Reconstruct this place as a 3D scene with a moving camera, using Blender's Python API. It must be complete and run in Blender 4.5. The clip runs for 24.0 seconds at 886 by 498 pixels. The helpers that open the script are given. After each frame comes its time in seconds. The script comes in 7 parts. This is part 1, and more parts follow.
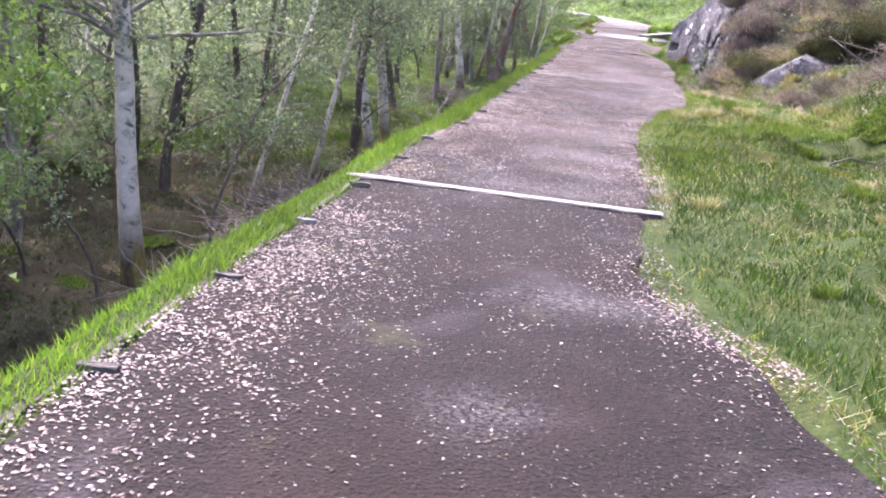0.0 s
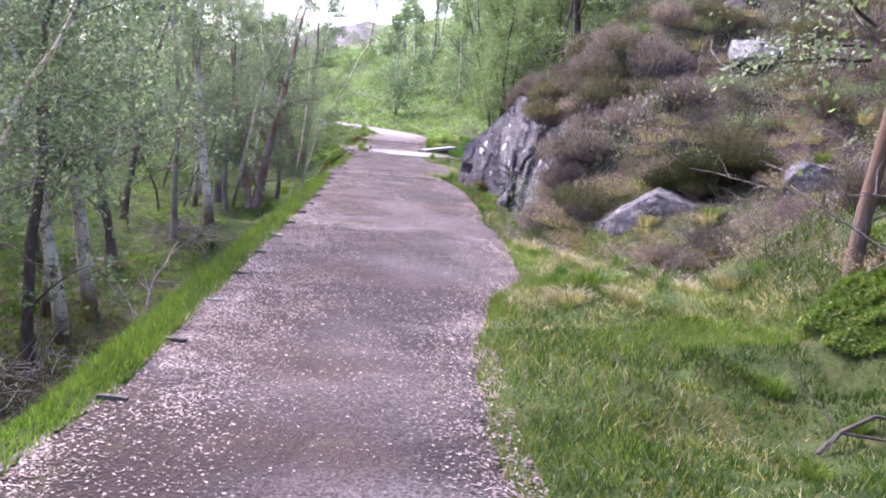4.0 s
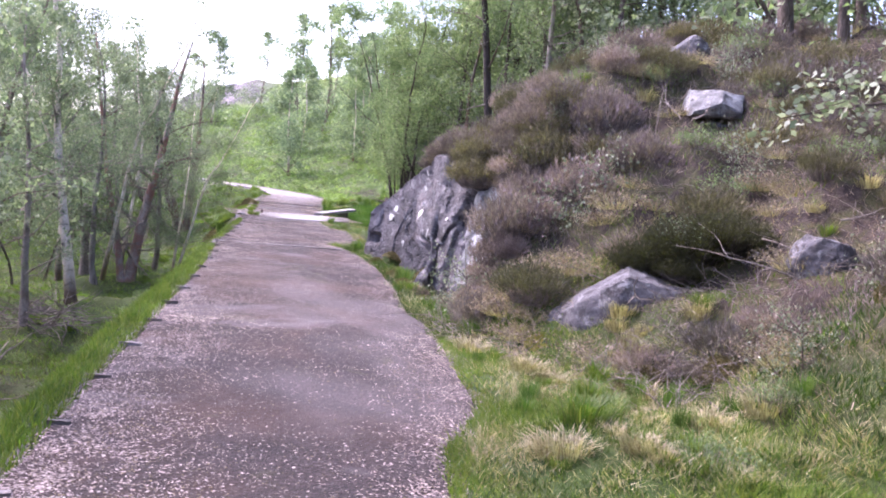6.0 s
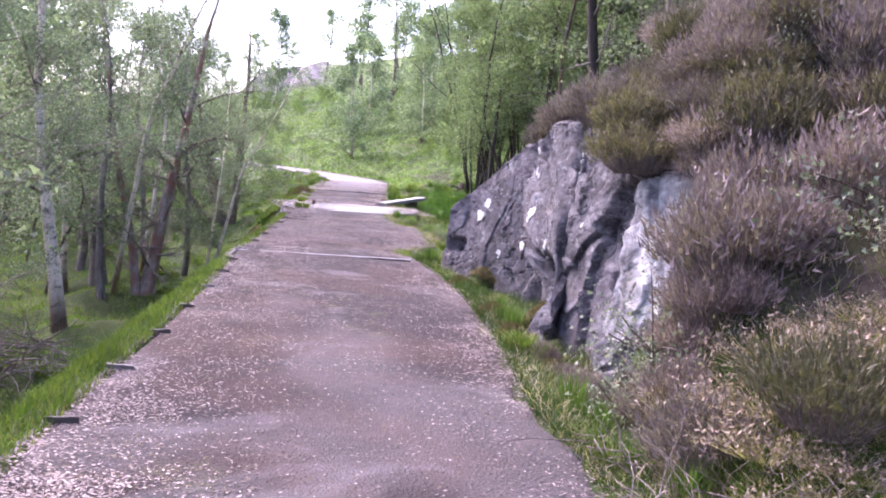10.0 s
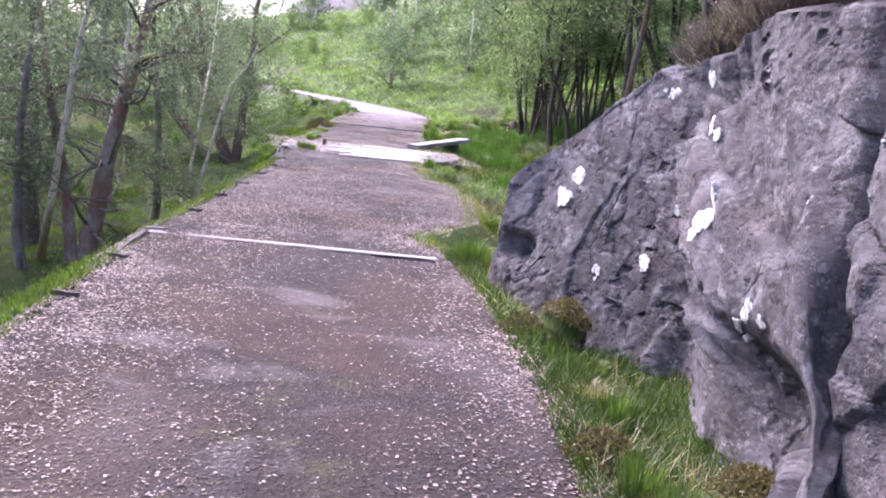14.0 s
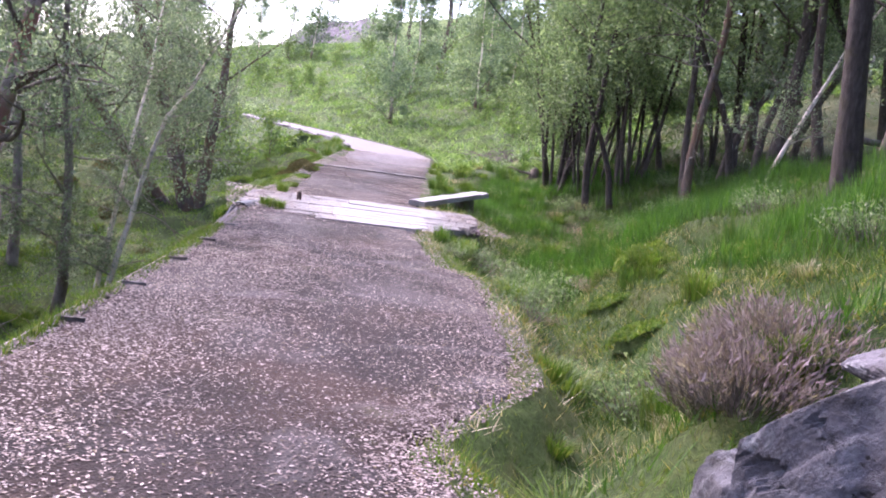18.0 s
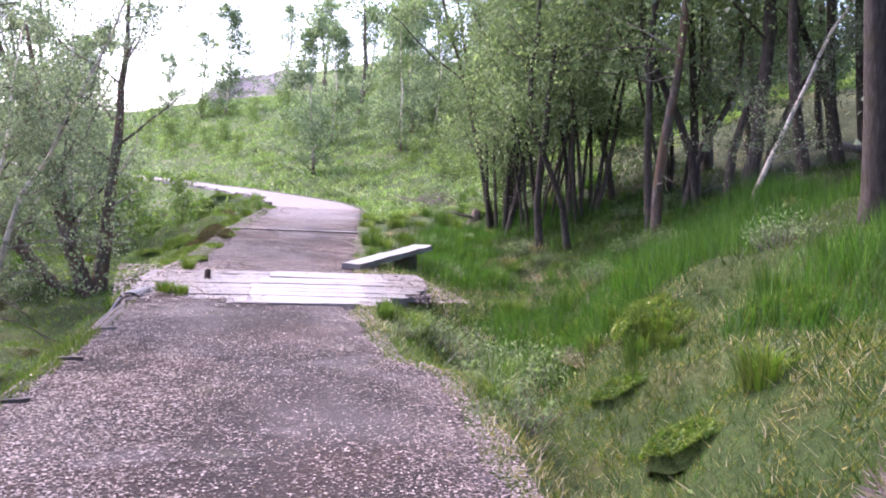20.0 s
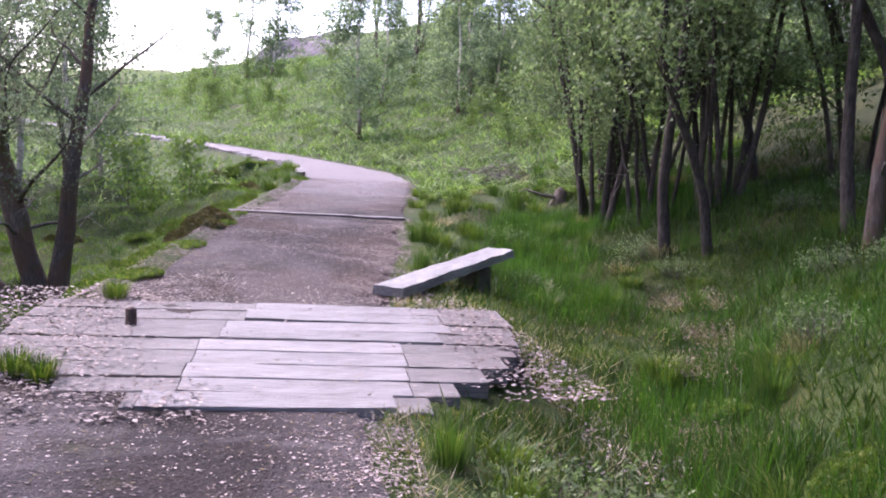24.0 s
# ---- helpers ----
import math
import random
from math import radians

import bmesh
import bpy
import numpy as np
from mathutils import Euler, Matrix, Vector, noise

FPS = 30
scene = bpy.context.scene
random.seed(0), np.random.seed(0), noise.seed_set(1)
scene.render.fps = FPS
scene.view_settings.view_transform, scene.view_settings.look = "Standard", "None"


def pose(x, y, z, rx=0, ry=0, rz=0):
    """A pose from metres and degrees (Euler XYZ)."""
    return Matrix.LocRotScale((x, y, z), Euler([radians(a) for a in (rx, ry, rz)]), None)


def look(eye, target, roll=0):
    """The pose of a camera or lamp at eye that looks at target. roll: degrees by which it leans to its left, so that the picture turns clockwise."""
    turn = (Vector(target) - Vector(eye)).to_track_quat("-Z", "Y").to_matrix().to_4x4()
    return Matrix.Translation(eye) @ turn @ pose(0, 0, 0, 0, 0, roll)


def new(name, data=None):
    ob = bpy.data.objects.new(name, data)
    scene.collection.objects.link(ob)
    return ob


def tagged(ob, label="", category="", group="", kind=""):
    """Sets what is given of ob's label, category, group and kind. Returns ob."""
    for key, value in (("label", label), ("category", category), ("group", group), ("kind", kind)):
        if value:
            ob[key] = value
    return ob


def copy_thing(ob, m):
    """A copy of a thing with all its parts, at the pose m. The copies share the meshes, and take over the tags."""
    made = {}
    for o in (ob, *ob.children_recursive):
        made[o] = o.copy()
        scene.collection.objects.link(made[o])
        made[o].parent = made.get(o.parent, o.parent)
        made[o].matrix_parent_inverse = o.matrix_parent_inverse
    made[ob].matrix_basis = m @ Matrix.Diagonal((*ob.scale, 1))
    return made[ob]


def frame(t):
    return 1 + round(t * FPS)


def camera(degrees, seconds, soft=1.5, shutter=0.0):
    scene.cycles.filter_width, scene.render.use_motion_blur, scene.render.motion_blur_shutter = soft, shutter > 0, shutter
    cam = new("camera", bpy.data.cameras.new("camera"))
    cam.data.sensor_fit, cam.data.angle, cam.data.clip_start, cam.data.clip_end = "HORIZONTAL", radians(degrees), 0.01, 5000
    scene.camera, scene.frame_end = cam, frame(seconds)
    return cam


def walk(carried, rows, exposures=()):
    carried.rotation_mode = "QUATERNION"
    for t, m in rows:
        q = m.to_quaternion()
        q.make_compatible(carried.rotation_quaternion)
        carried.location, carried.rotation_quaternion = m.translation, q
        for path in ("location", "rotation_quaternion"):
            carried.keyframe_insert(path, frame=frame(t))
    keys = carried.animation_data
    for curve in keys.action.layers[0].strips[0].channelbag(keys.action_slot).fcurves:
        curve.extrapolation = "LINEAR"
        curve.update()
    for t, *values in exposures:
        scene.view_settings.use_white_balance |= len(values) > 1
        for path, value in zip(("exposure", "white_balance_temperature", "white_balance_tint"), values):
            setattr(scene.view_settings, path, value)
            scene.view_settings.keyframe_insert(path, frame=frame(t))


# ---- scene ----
cam = camera(51.1, 24.0, soft=1.9)
METRES, EYE, TILT, LEAN, TURN = 28.5, 1.5, -14.0, -6.0, 0.0
ROWS = [
    (0.0, 0.0, 0.0, 0.0, 0.0, 0.0, -0.0),
    (0.5, 0.0029, 0.0217, 0.0062, -4.03, 0.13, -1.44),
    (1.0, 0.0085, 0.0423, 0.0121, -9.23, 0.24, 0.95),
    (1.5, 0.0126, 0.064, 0.018, -13.17, 1.11, 2.36),
    (2.0, 0.0178, 0.0831, 0.0231, -14.74, 0.97, 3.02),
    (2.5, 0.0193, 0.1049, 0.0297, -14.58, 0.96, 2.95),
    (3.0, 0.0227, 0.1248, 0.0348, -13.84, 0.79, 3.26),
    (3.5, 0.0236, 0.1459, 0.0422, -12.13, 4.98, 3.62),
    (5.5, 0.0333, 0.2291, 0.0662, -19.49, 6.61, 5.67),
    (6.0, 0.0381, 0.2488, 0.0719, -19.66, 9.01, 5.76),
    (6.5, 0.0413, 0.2715, 0.0776, -15.02, 9.63, 6.01),
    (7.0, 0.048, 0.2891, 0.0816, -16.84, 6.99, 6.78),
    (7.5, 0.0537, 0.31, 0.0868, -22.86, 5.16, 7.29),
    (8.0, 0.0609, 0.3269, 0.0905, -26.82, 3.35, 7.57),
    (8.5, 0.0668, 0.3476, 0.0963, -28.28, 1.99, 7.94),
    (9.0, 0.07, 0.3669, 0.1021, -22.59, 5.14, 6.3),
    (9.5, 0.0754, 0.3891, 0.1079, -17.1, 8.3, 6.32),
    (10.0, 0.0807, 0.4102, 0.113, -15.35, 8.3, 5.76),
    (10.5, 0.0873, 0.43, 0.1182, -13.88, 7.22, 6.86),
    (11.0, 0.0945, 0.4503, 0.1233, -11.08, 5.92, 4.52),
    (11.5, 0.1033, 0.47, 0.1283, -10.59, 5.96, 4.85),
    (13.5, 0.1221, 0.5508, 0.1485, -9.94, 4.59, 2.27),
    (14.0, 0.1272, 0.5717, 0.1541, -13.0, 4.34, 3.17),
    (14.5, 0.1329, 0.5909, 0.1595, -16.99, 3.82, 4.72),
    (15.0, 0.1372, 0.6107, 0.1648, -17.4, 3.93, 4.72),
    (15.5, 0.1429, 0.6285, 0.17, -16.07, 4.44, 4.84),
    (16.0, 0.146, 0.6474, 0.1754, -9.31, 6.86, 1.04),
    (16.5, 0.1513, 0.6647, 0.1802, -8.26, 11.85, -0.39),
    (17.0, 0.1509, 0.681, 0.1847, -7.38, 8.67, -0.6),
    (17.5, 0.153, 0.6979, 0.1889, -9.15, 7.77, 0.76),
    (18.0, 0.1539, 0.7161, 0.1941, -13.51, 6.47, 1.44),
    (18.5, 0.1567, 0.7332, 0.1992, -16.94, 6.68, 9.09),
    (20.5, 0.1727, 0.8061, 0.2185, -16.56, 8.95, 6.84),
    (21.0, 0.1768, 0.8267, 0.2239, -14.88, 8.59, 7.31),
    (21.5, 0.182, 0.8449, 0.2283, -14.44, 7.46, 6.67),
    (22.0, 0.187, 0.8648, 0.2339, -11.74, 6.68, 6.02),
    (22.5, 0.1931, 0.8824, 0.2379, -10.21, 8.03, 5.53),
    (23.0, 0.199, 0.9017, 0.2431, -10.5, 7.2, 7.27),
    (23.5, 0.2044, 0.9206, 0.2479, -12.49, 7.31, 6.35),
    (24.0, 0.208, 0.9401, 0.2531, -13.71, 7.02, 6.17),
]
walk(cam, [(t, pose(0, 0, EYE, TILT, LEAN, TURN) @ pose(METRES * x, METRES * y, METRES * z, 90 + pitch, roll, yaw)) for t, x, y, z, yaw, pitch, roll in ROWS],
     [(0.0, 3.15, 6280, 30), (1.5, 2.95, 6050, 30), (3.2, 2.85, 6050, 32), (6.0, 2.8, 6050, 36), (8.0, 2.98, 6050, 40), (10.0, 2.78, 6050, 39), (11.0, 2.7, 6050, 37), (14.0, 2.8, 6050, 34), (15.2, 2.8, 6050, 34), (16.0, 2.85, 6050, 34), (17.0, 2.7, 6050, 34), (18.0, 2.65, 6050, 34), (22.0, 2.5, 6050, 34), (24.0, 2.2, 6050, 34)])

# ---- light: thin bright cloud, a very wide soft sun ahead and to the left ----
SUN_UP, SUN_TURN = radians(52), radians(-35)
world = bpy.data.worlds.new("world")
scene.world = world
world.use_nodes = True
sky = world.node_tree.nodes.new("ShaderNodeTexSky")
sky.sky_type, sky.sun_disc, sky.sun_elevation, sky.sun_rotation = "NISHITA", False, SUN_UP, SUN_TURN
sky.air_density, sky.dust_density, sky.ozone_density, sky.altitude = 1.0, 4.0, 1.0, 150
ground_back = world.node_tree.nodes["Background"]
ground_back.inputs["Strength"].default_value = 0.13
world.node_tree.links.new(sky.outputs[0], ground_back.inputs["Color"])
sun = new("sun", bpy.data.lights.new("sun", "SUN"))
sun.data.energy, sun.data.angle, sun.data.color = 1.0, radians(28), (1.0, 0.96, 0.9)
sun.matrix_world = look((0, 0, 0), (-math.sin(SUN_TURN) * -1 * math.cos(SUN_UP) * -1, -math.cos(SUN_TURN) * math.cos(SUN_UP), -math.sin(SUN_UP)))


# ---- materials ----
class Nodes:
    """A node material under construction."""

    def __init__(self, name):
        self.mat = bpy.data.materials.new(name)
        self.mat.use_nodes = True
        self.tree = self.mat.node_tree
        self.tree.nodes.clear()
        self.out = self.tree.nodes.new("ShaderNodeOutputMaterial")
        self.co = self.tree.nodes.new("ShaderNodeTexCoord").outputs["Object"]

    def node(self, kind, values=None, links=None, **props):
        n = self.tree.nodes.new(kind)
        for key, value in props.items():
            setattr(n, key, value)
        for key, value in (values or {}).items():
            n.inputs[key].default_value = value
        for key, value in (links or {}).items():
            self.tree.links.new(value, n.inputs[key])
        return n

    def noise(self, scale, detail=4.0, rough=0.6, stretch=None, warp=0.0):
        co = self.co
        if stretch:
            co = self.node("ShaderNodeMapping", {"Scale": stretch}, {"Vector": co}).outputs[0]
        return self.node("ShaderNodeTexNoise", {"Scale": scale, "Detail": detail, "Roughness": rough, "Distortion": warp}, {"Vector": co}).outputs["Fac"]

    def ramp(self, fac, stops):
        n = self.node("ShaderNodeValToRGB", links={"Fac": fac})
        cr = n.color_ramp
        while len(cr.elements) < len(stops):
            cr.elements.new(0.5)
        for el, (p, c) in zip(cr.elements, stops):
            el.position, el.color = p, (*c, 1) if len(c) == 3 else c
        return n.outputs["Color"]

    def mix(self, a, b, fac, blend="MIX"):
        n = self.node("ShaderNodeMix", data_type="RGBA", blend_type=blend)
        for key, v in ((0, fac), (6, a), (7, b)):
            if isinstance(v, (int, float)):
                n.inputs[key].default_value = v
            elif isinstance(v, tuple):
                n.inputs[key].default_value = (*v, 1)
            else:
                self.tree.links.new(v, n.inputs[key])
        return n.outputs[2]

    def math(self, op, a, b=0.0):
        n = self.node("ShaderNodeMath", operation=op)
        for i, v in enumerate((a, b)):
            if isinstance(v, (int, float)):
                n.inputs[i].default_value = v
            else:
                self.tree.links.new(v, n.inputs[i])
        return n.outputs[0]

    def attribute(self, name):
        return self.node("ShaderNodeAttribute", attribute_name=name).outputs["Fac"]

    def random(self, island=False):
        if island:
            return self.node("ShaderNodeNewGeometry").outputs["Random Per Island"]
        return self.node("ShaderNodeObjectInfo").outputs["Random"]

    def finish(self, color, rough=0.8, bump=None, depth=0.02, strength=0.6, spec=0.35):
        p = self.node("ShaderNodeBsdfPrincipled", {"Specular IOR Level": spec})
        for key, v in (("Base Color", color), ("Roughness", rough)):
            if isinstance(v, (int, float)):
                p.inputs[key].default_value = v
            elif isinstance(v, tuple):
                p.inputs[key].default_value = (*v, 1)
            else:
                self.tree.links.new(v, p.inputs[key])
        if bump is not None:
            b = self.node("ShaderNodeBump", {"Strength": strength, "Distance": depth}, {"Height": bump})
            self.tree.links.new(b.outputs[0], p.inputs["Normal"])
        self.tree.links.new(p.outputs[0], self.out.inputs["Surface"])
        return self.mat

    def finish_leaf(self, color, through_color, amount=0.35, rough=0.5, spec=0.3):
        p = self.node("ShaderNodeBsdfPrincipled", {"Roughness": rough, "Specular IOR Level": spec}, {"Base Color": color})
        t = self.node("ShaderNodeBsdfTranslucent", links={"Color": through_color})
        m = self.node("ShaderNodeMixShader", {"Fac": amount}, {1: p.outputs[0], 2: t.outputs[0]})
        self.tree.links.new(m.outputs[0], self.out.inputs["Surface"])
        return self.mat


def leaf_material(name, dark, light, other, amount=0.35, rough=0.5, spec=0.3, glow=(1.0, 1.2, 0.5), vary=0.14):
    n = Nodes(name)
    r = n.random(True)
    c = n.ramp(r, [(0.0, dark), (0.55, light), (1.0, other)])
    patch = n.ramp(n.noise(0.9, 3), [(0.35, (0.75, 0.75, 0.75)), (0.65, (1.2, 1.2, 1.15))])
    c = n.mix(c, patch, 1.0, "MULTIPLY")
    tint = n.ramp(n.random(), [(0.0, (1 - vary, 1 - 0.85 * vary, 1 - vary)), (1.0, (1 + 0.85 * vary, 1 + 0.7 * vary, 1.0 + 0.5 * vary))])
    c = n.mix(c, tint, 1.0, "MULTIPLY")
    return n.finish_leaf(c, n.mix(c, glow, 1.0, "MULTIPLY"), amount, rough, spec)


def make_ground():
    n = Nodes("forest_floor")
    big, mid, fine = n.noise(0.35, 4), n.noise(2.2, 5), n.noise(28, 6, 0.7)
    grass = n.ramp(mid, [(0.3, (0.026, 0.048, 0.011)), (0.5, (0.044, 0.074, 0.017)), (0.7, (0.078, 0.086, 0.028))])
    soil = n.ramp(mid, [(0.3, (0.024, 0.019, 0.01)), (0.55, (0.05, 0.044, 0.022)), (0.75, (0.086, 0.074, 0.04))])
    heath = n.ramp(n.noise(4.0, 5), [(0.3, (0.022, 0.017, 0.016)), (0.45, (0.055, 0.043, 0.037)), (0.58, (0.06, 0.062, 0.027)), (0.75, (0.12, 0.095, 0.078))])
    c = n.mix(grass, soil, n.attribute("soil"))
    c = n.mix(c, heath, n.attribute("heath"))
    c = n.mix(c, n.ramp(fine, [(0.3, (0.55, 0.55, 0.55)), (0.7, (1.35, 1.3, 1.25))]), 1.0, "MULTIPLY")
    c = n.mix(c, n.ramp(big, [(0.35, (0.8, 0.85, 0.8)), (0.65, (1.15, 1.1, 1.1))]), 1.0, "MULTIPLY")
    return n.finish(c, 0.9, n.math("ADD", fine, n.math("MULTIPLY", mid, 1.5)), 0.06, 0.8, 0.2)


def make_gravel():
    n = Nodes("gravel_path")
    fine, grit = n.noise(95, 5, 0.75), n.node("ShaderNodeTexVoronoi", {"Scale": 62.0}, {"Vector": n.co})
    mid, big = n.noise(3.0, 5, 0.6), n.noise(0.55, 4, 0.55, warp=0.5)
    c = n.ramp(fine, [(0.25, (0.009, 0.007, 0.0068)), (0.5, (0.025, 0.0195, 0.019)), (0.75, (0.064, 0.053, 0.052))])
    c = n.mix(c, n.ramp(grit.outputs["Color"], [(0.1, (0.45, 0.43, 0.43)), (0.9, (1.75, 1.65, 1.66))]), 0.8, "MULTIPLY")
    brown = n.ramp(big, [(0.45, (0, 0, 0)), (0.62, (1, 1, 1))])
    c = n.mix(c, (0.06, 0.034, 0.024), n.math("MULTIPLY", brown, 0.55))
    grey = n.ramp(n.noise(0.8, 5, 0.6, (1, 1.6, 1), 0.6), [(0.56, (0, 0, 0)), (0.68, (1, 1, 1))])
    c = n.mix(c, (0.16, 0.15, 0.155), n.math("MULTIPLY", grey, n.math("MULTIPLY", fine, 0.9)))
    c = n.mix(c, n.ramp(mid, [(0.3, (0.72, 0.7, 0.7)), (0.7, (1.25, 1.22, 1.22))]), 1.0, "MULTIPLY")
    # Damp gravel and tree shade near the start, in one darkening.
    c = n.mix(c, (0.42, 0.385, 0.385), n.attribute("damp_shade"), "MULTIPLY")
    dust = n.math("MULTIPLY", n.attribute("dust"), n.ramp(n.noise(46, 6, 0.8), [(0.46, (0.02, 0.02, 0.02)), (0.56, (1, 1, 1))]))
    c = n.mix(c, (0.17, 0.155, 0.156), n.math("MULTIPLY", dust, 0.65))
    # Far gravel is coloured pale for sky glare; fainter pale patches lie nearer.
    c = n.mix(c, n.ramp(fine, [(0.3, (0.14, 0.122, 0.124)), (0.7, (0.3, 0.272, 0.276))]), n.attribute("glare_pale"))
    moss = n.ramp(n.noise(1.4, 6, 0.7), [(0.6, (0, 0, 0)), (0.72, (1, 1, 1))])
    c = n.mix(c, (0.09, 0.1, 0.03), n.math("MULTIPLY", moss, 0.35))
    h = n.math("ADD", grit.outputs["Distance"], n.math("MULTIPLY", fine, 0.8))
    return n.finish(c, 0.85, h, 0.012, 1.0, 0.24)


def make_rock(name, pale, lichen=0.5, shade=1.0):
    n = Nodes(name)
    big, mid, fine = n.noise(1.1, 5, 0.6, warp=0.4), n.noise(4.5, 6, 0.66, warp=0.6), n.noise(55, 5, 0.75)
    if pale:
        c = n.ramp(mid, [(0.3, (0.1, 0.095, 0.1)), (0.4, (0.26, 0.255, 0.26)), (0.47, (0.34, 0.34, 0.345)), (0.58, (0.52, 0.53, 0.525)), (0.7, (0.26, 0.28, 0.27))])
    else:
        c = n.ramp(mid, [(0.3, (0.036, 0.033, 0.0365)), (0.43, (0.064, 0.06, 0.067)), (0.54, (0.093, 0.088, 0.098)), (0.68, (0.135, 0.13, 0.143))])
    c = n.mix(c, n.ramp(big, [(0.3, (0.68 * shade, 0.66 * shade, 0.66 * shade)), (0.5, (shade, shade, shade)), (0.7, (1.2 * shade, 1.17 * shade, 1.2 * shade))]), 1.0, "MULTIPLY")
    c = n.mix(c, n.ramp(fine, [(0.3, (0.76, 0.76, 0.76)), (0.7, (1.22, 1.22, 1.22))]), 1.0, "MULTIPLY")
    warp = n.node("ShaderNodeMapping", {"Scale": (1.0, 1.0, 0.7), "Rotation": (0.35, 0.2, 0.3)}, {"Vector": n.co}).outputs[0]
    bent = n.node("ShaderNodeVectorMath", links={0: warp, 1: n.node("ShaderNodeVectorMath", {1: (0.1, 0.1, 0.1)}, {0: n.node("ShaderNodeTexNoise", {"Scale": 3.0, "Detail": 4.0}, {"Vector": n.co}).outputs["Color"]}, operation="MULTIPLY").outputs[0]}, operation="ADD").outputs[0]
    # angular fracture facets at two sizes, each with its own tone
    facet = n.node("ShaderNodeTexVoronoi", {"Scale": 2.1}, {"Vector": bent}).outputs["Color"]
    chips = n.node("ShaderNodeTexVoronoi", {"Scale": 7.0}, {"Vector": bent})
    c = n.mix(c, n.ramp(facet, [(0.2, (0.76, 0.76, 0.76)), (0.8, (1.24, 1.24, 1.24))]), 0.8, "MULTIPLY")
    c = n.mix(c, n.ramp(chips.outputs["Color"], [(0.15, (0.78, 0.78, 0.78)), (0.85, (1.25, 1.25, 1.25))]), 0.75, "MULTIPLY")
    # crusts: pale grey lichen, dark pits in colonies, rust and dark algae streaks
    spots = n.ramp(n.noise(6.5, 7, 0.75), [(0.57, (0, 0, 0)), (0.61, (1, 1, 1))])
    c = n.mix(c, (0.25, 0.252, 0.26), n.math("MULTIPLY", spots, lichen * 1.3))
    mottle = n.ramp(n.noise(17, 6, 0.75), [(0.54, (0, 0, 0)), (0.6, (1, 1, 1))])
    c = n.mix(c, (0.185, 0.183, 0.195), n.math("MULTIPLY", mottle, 0.5 if not pale else 0.1))
    colony = n.ramp(n.noise(2.1, 3), [(0.44, (0.08, 0.08, 0.08)), (0.56, (1, 1, 1))])
    pits = n.math("MULTIPLY", n.ramp(n.noise(15, 6, 0.72, (1, 1, 1.5)), [(0.57, (0, 0, 0)), (0.6, (1, 1, 1))]), colony)
    c = n.mix(c, (0.014, 0.012, 0.013), n.math("MULTIPLY", pits, 0.9 if not pale else 0.4))
    rust = n.ramp(n.noise(1.9, 5, 0.6), [(0.54, (0, 0, 0)), (0.7, (1, 1, 1))])
    c = n.mix(c, (0.13, 0.085, 0.07), n.math("MULTIPLY", rust, 0.3))
    dark = n.ramp(n.noise(9, 5, 0.66), [(0.63, (0, 0, 0)), (0.67, (1, 1, 1))])
    c = n.mix(c, (0.03, 0.025, 0.023), n.math("MULTIPLY", dark, 0.85))
    cells = n.node("ShaderNodeTexVoronoi", {"Scale": 2.1}, {"Vector": bent}, feature="DISTANCE_TO_EDGE").outputs["Distance"]
    line = n.math("MULTIPLY", n.ramp(cells, [(0.004, (1, 1, 1)), (0.02, (0, 0, 0))]), n.ramp(n.noise(1.7, 4), [(0.54, (0, 0, 0)), (0.62, (1, 1, 1))]))
    small = n.node("ShaderNodeTexVoronoi", {"Scale": 7.0}, {"Vector": bent}, feature="DISTANCE_TO_EDGE").outputs["Distance"]
    hair = n.math("MULTIPLY", n.ramp(small, [(0.006, (1, 1, 1)), (0.03, (0, 0, 0))]), n.ramp(n.noise(2.6, 4), [(0.52, (0, 0, 0)), (0.58, (1, 1, 1))]))
    c = n.mix(c, (0.016, 0.014, 0.014), n.math("MULTIPLY", n.math("MAXIMUM", line, n.math("MULTIPLY", hair, 0.35)), 0.5))
    streak = n.ramp(n.noise(2.4, 5, 0.66, (1, 1, 0.15)), [(0.56, (0, 0, 0)), (0.7, (1, 1, 1))])
    c = n.mix(c, (0.05, 0.042, 0.037), n.math("MULTIPLY", streak, 0.5))
    drip = n.ramp(n.noise(7.0, 5, 0.7, (1, 1, 0.1)), [(0.66, (0, 0, 0)), (0.7, (1, 1, 1))])
    c = n.mix(c, (0.3, 0.3, 0.3), n.math("MULTIPLY", drip, 0.35 if not pale else 0.1))
    relief = n.math("ADD", n.math("MULTIPLY", mid, 0.5), n.math("MULTIPLY", fine, 0.35))
    relief = n.math("ADD", relief, n.math("MULTIPLY", chips.outputs["Distance"], -0.35))
    relief = n.math("SUBTRACT", relief, n.math("ADD", n.math("MULTIPLY", line, 0.3), n.math("MULTIPLY", pits, 0.4)))
    return n.finish(c, 0.8, relief, 0.045, 1.0, 0.35)


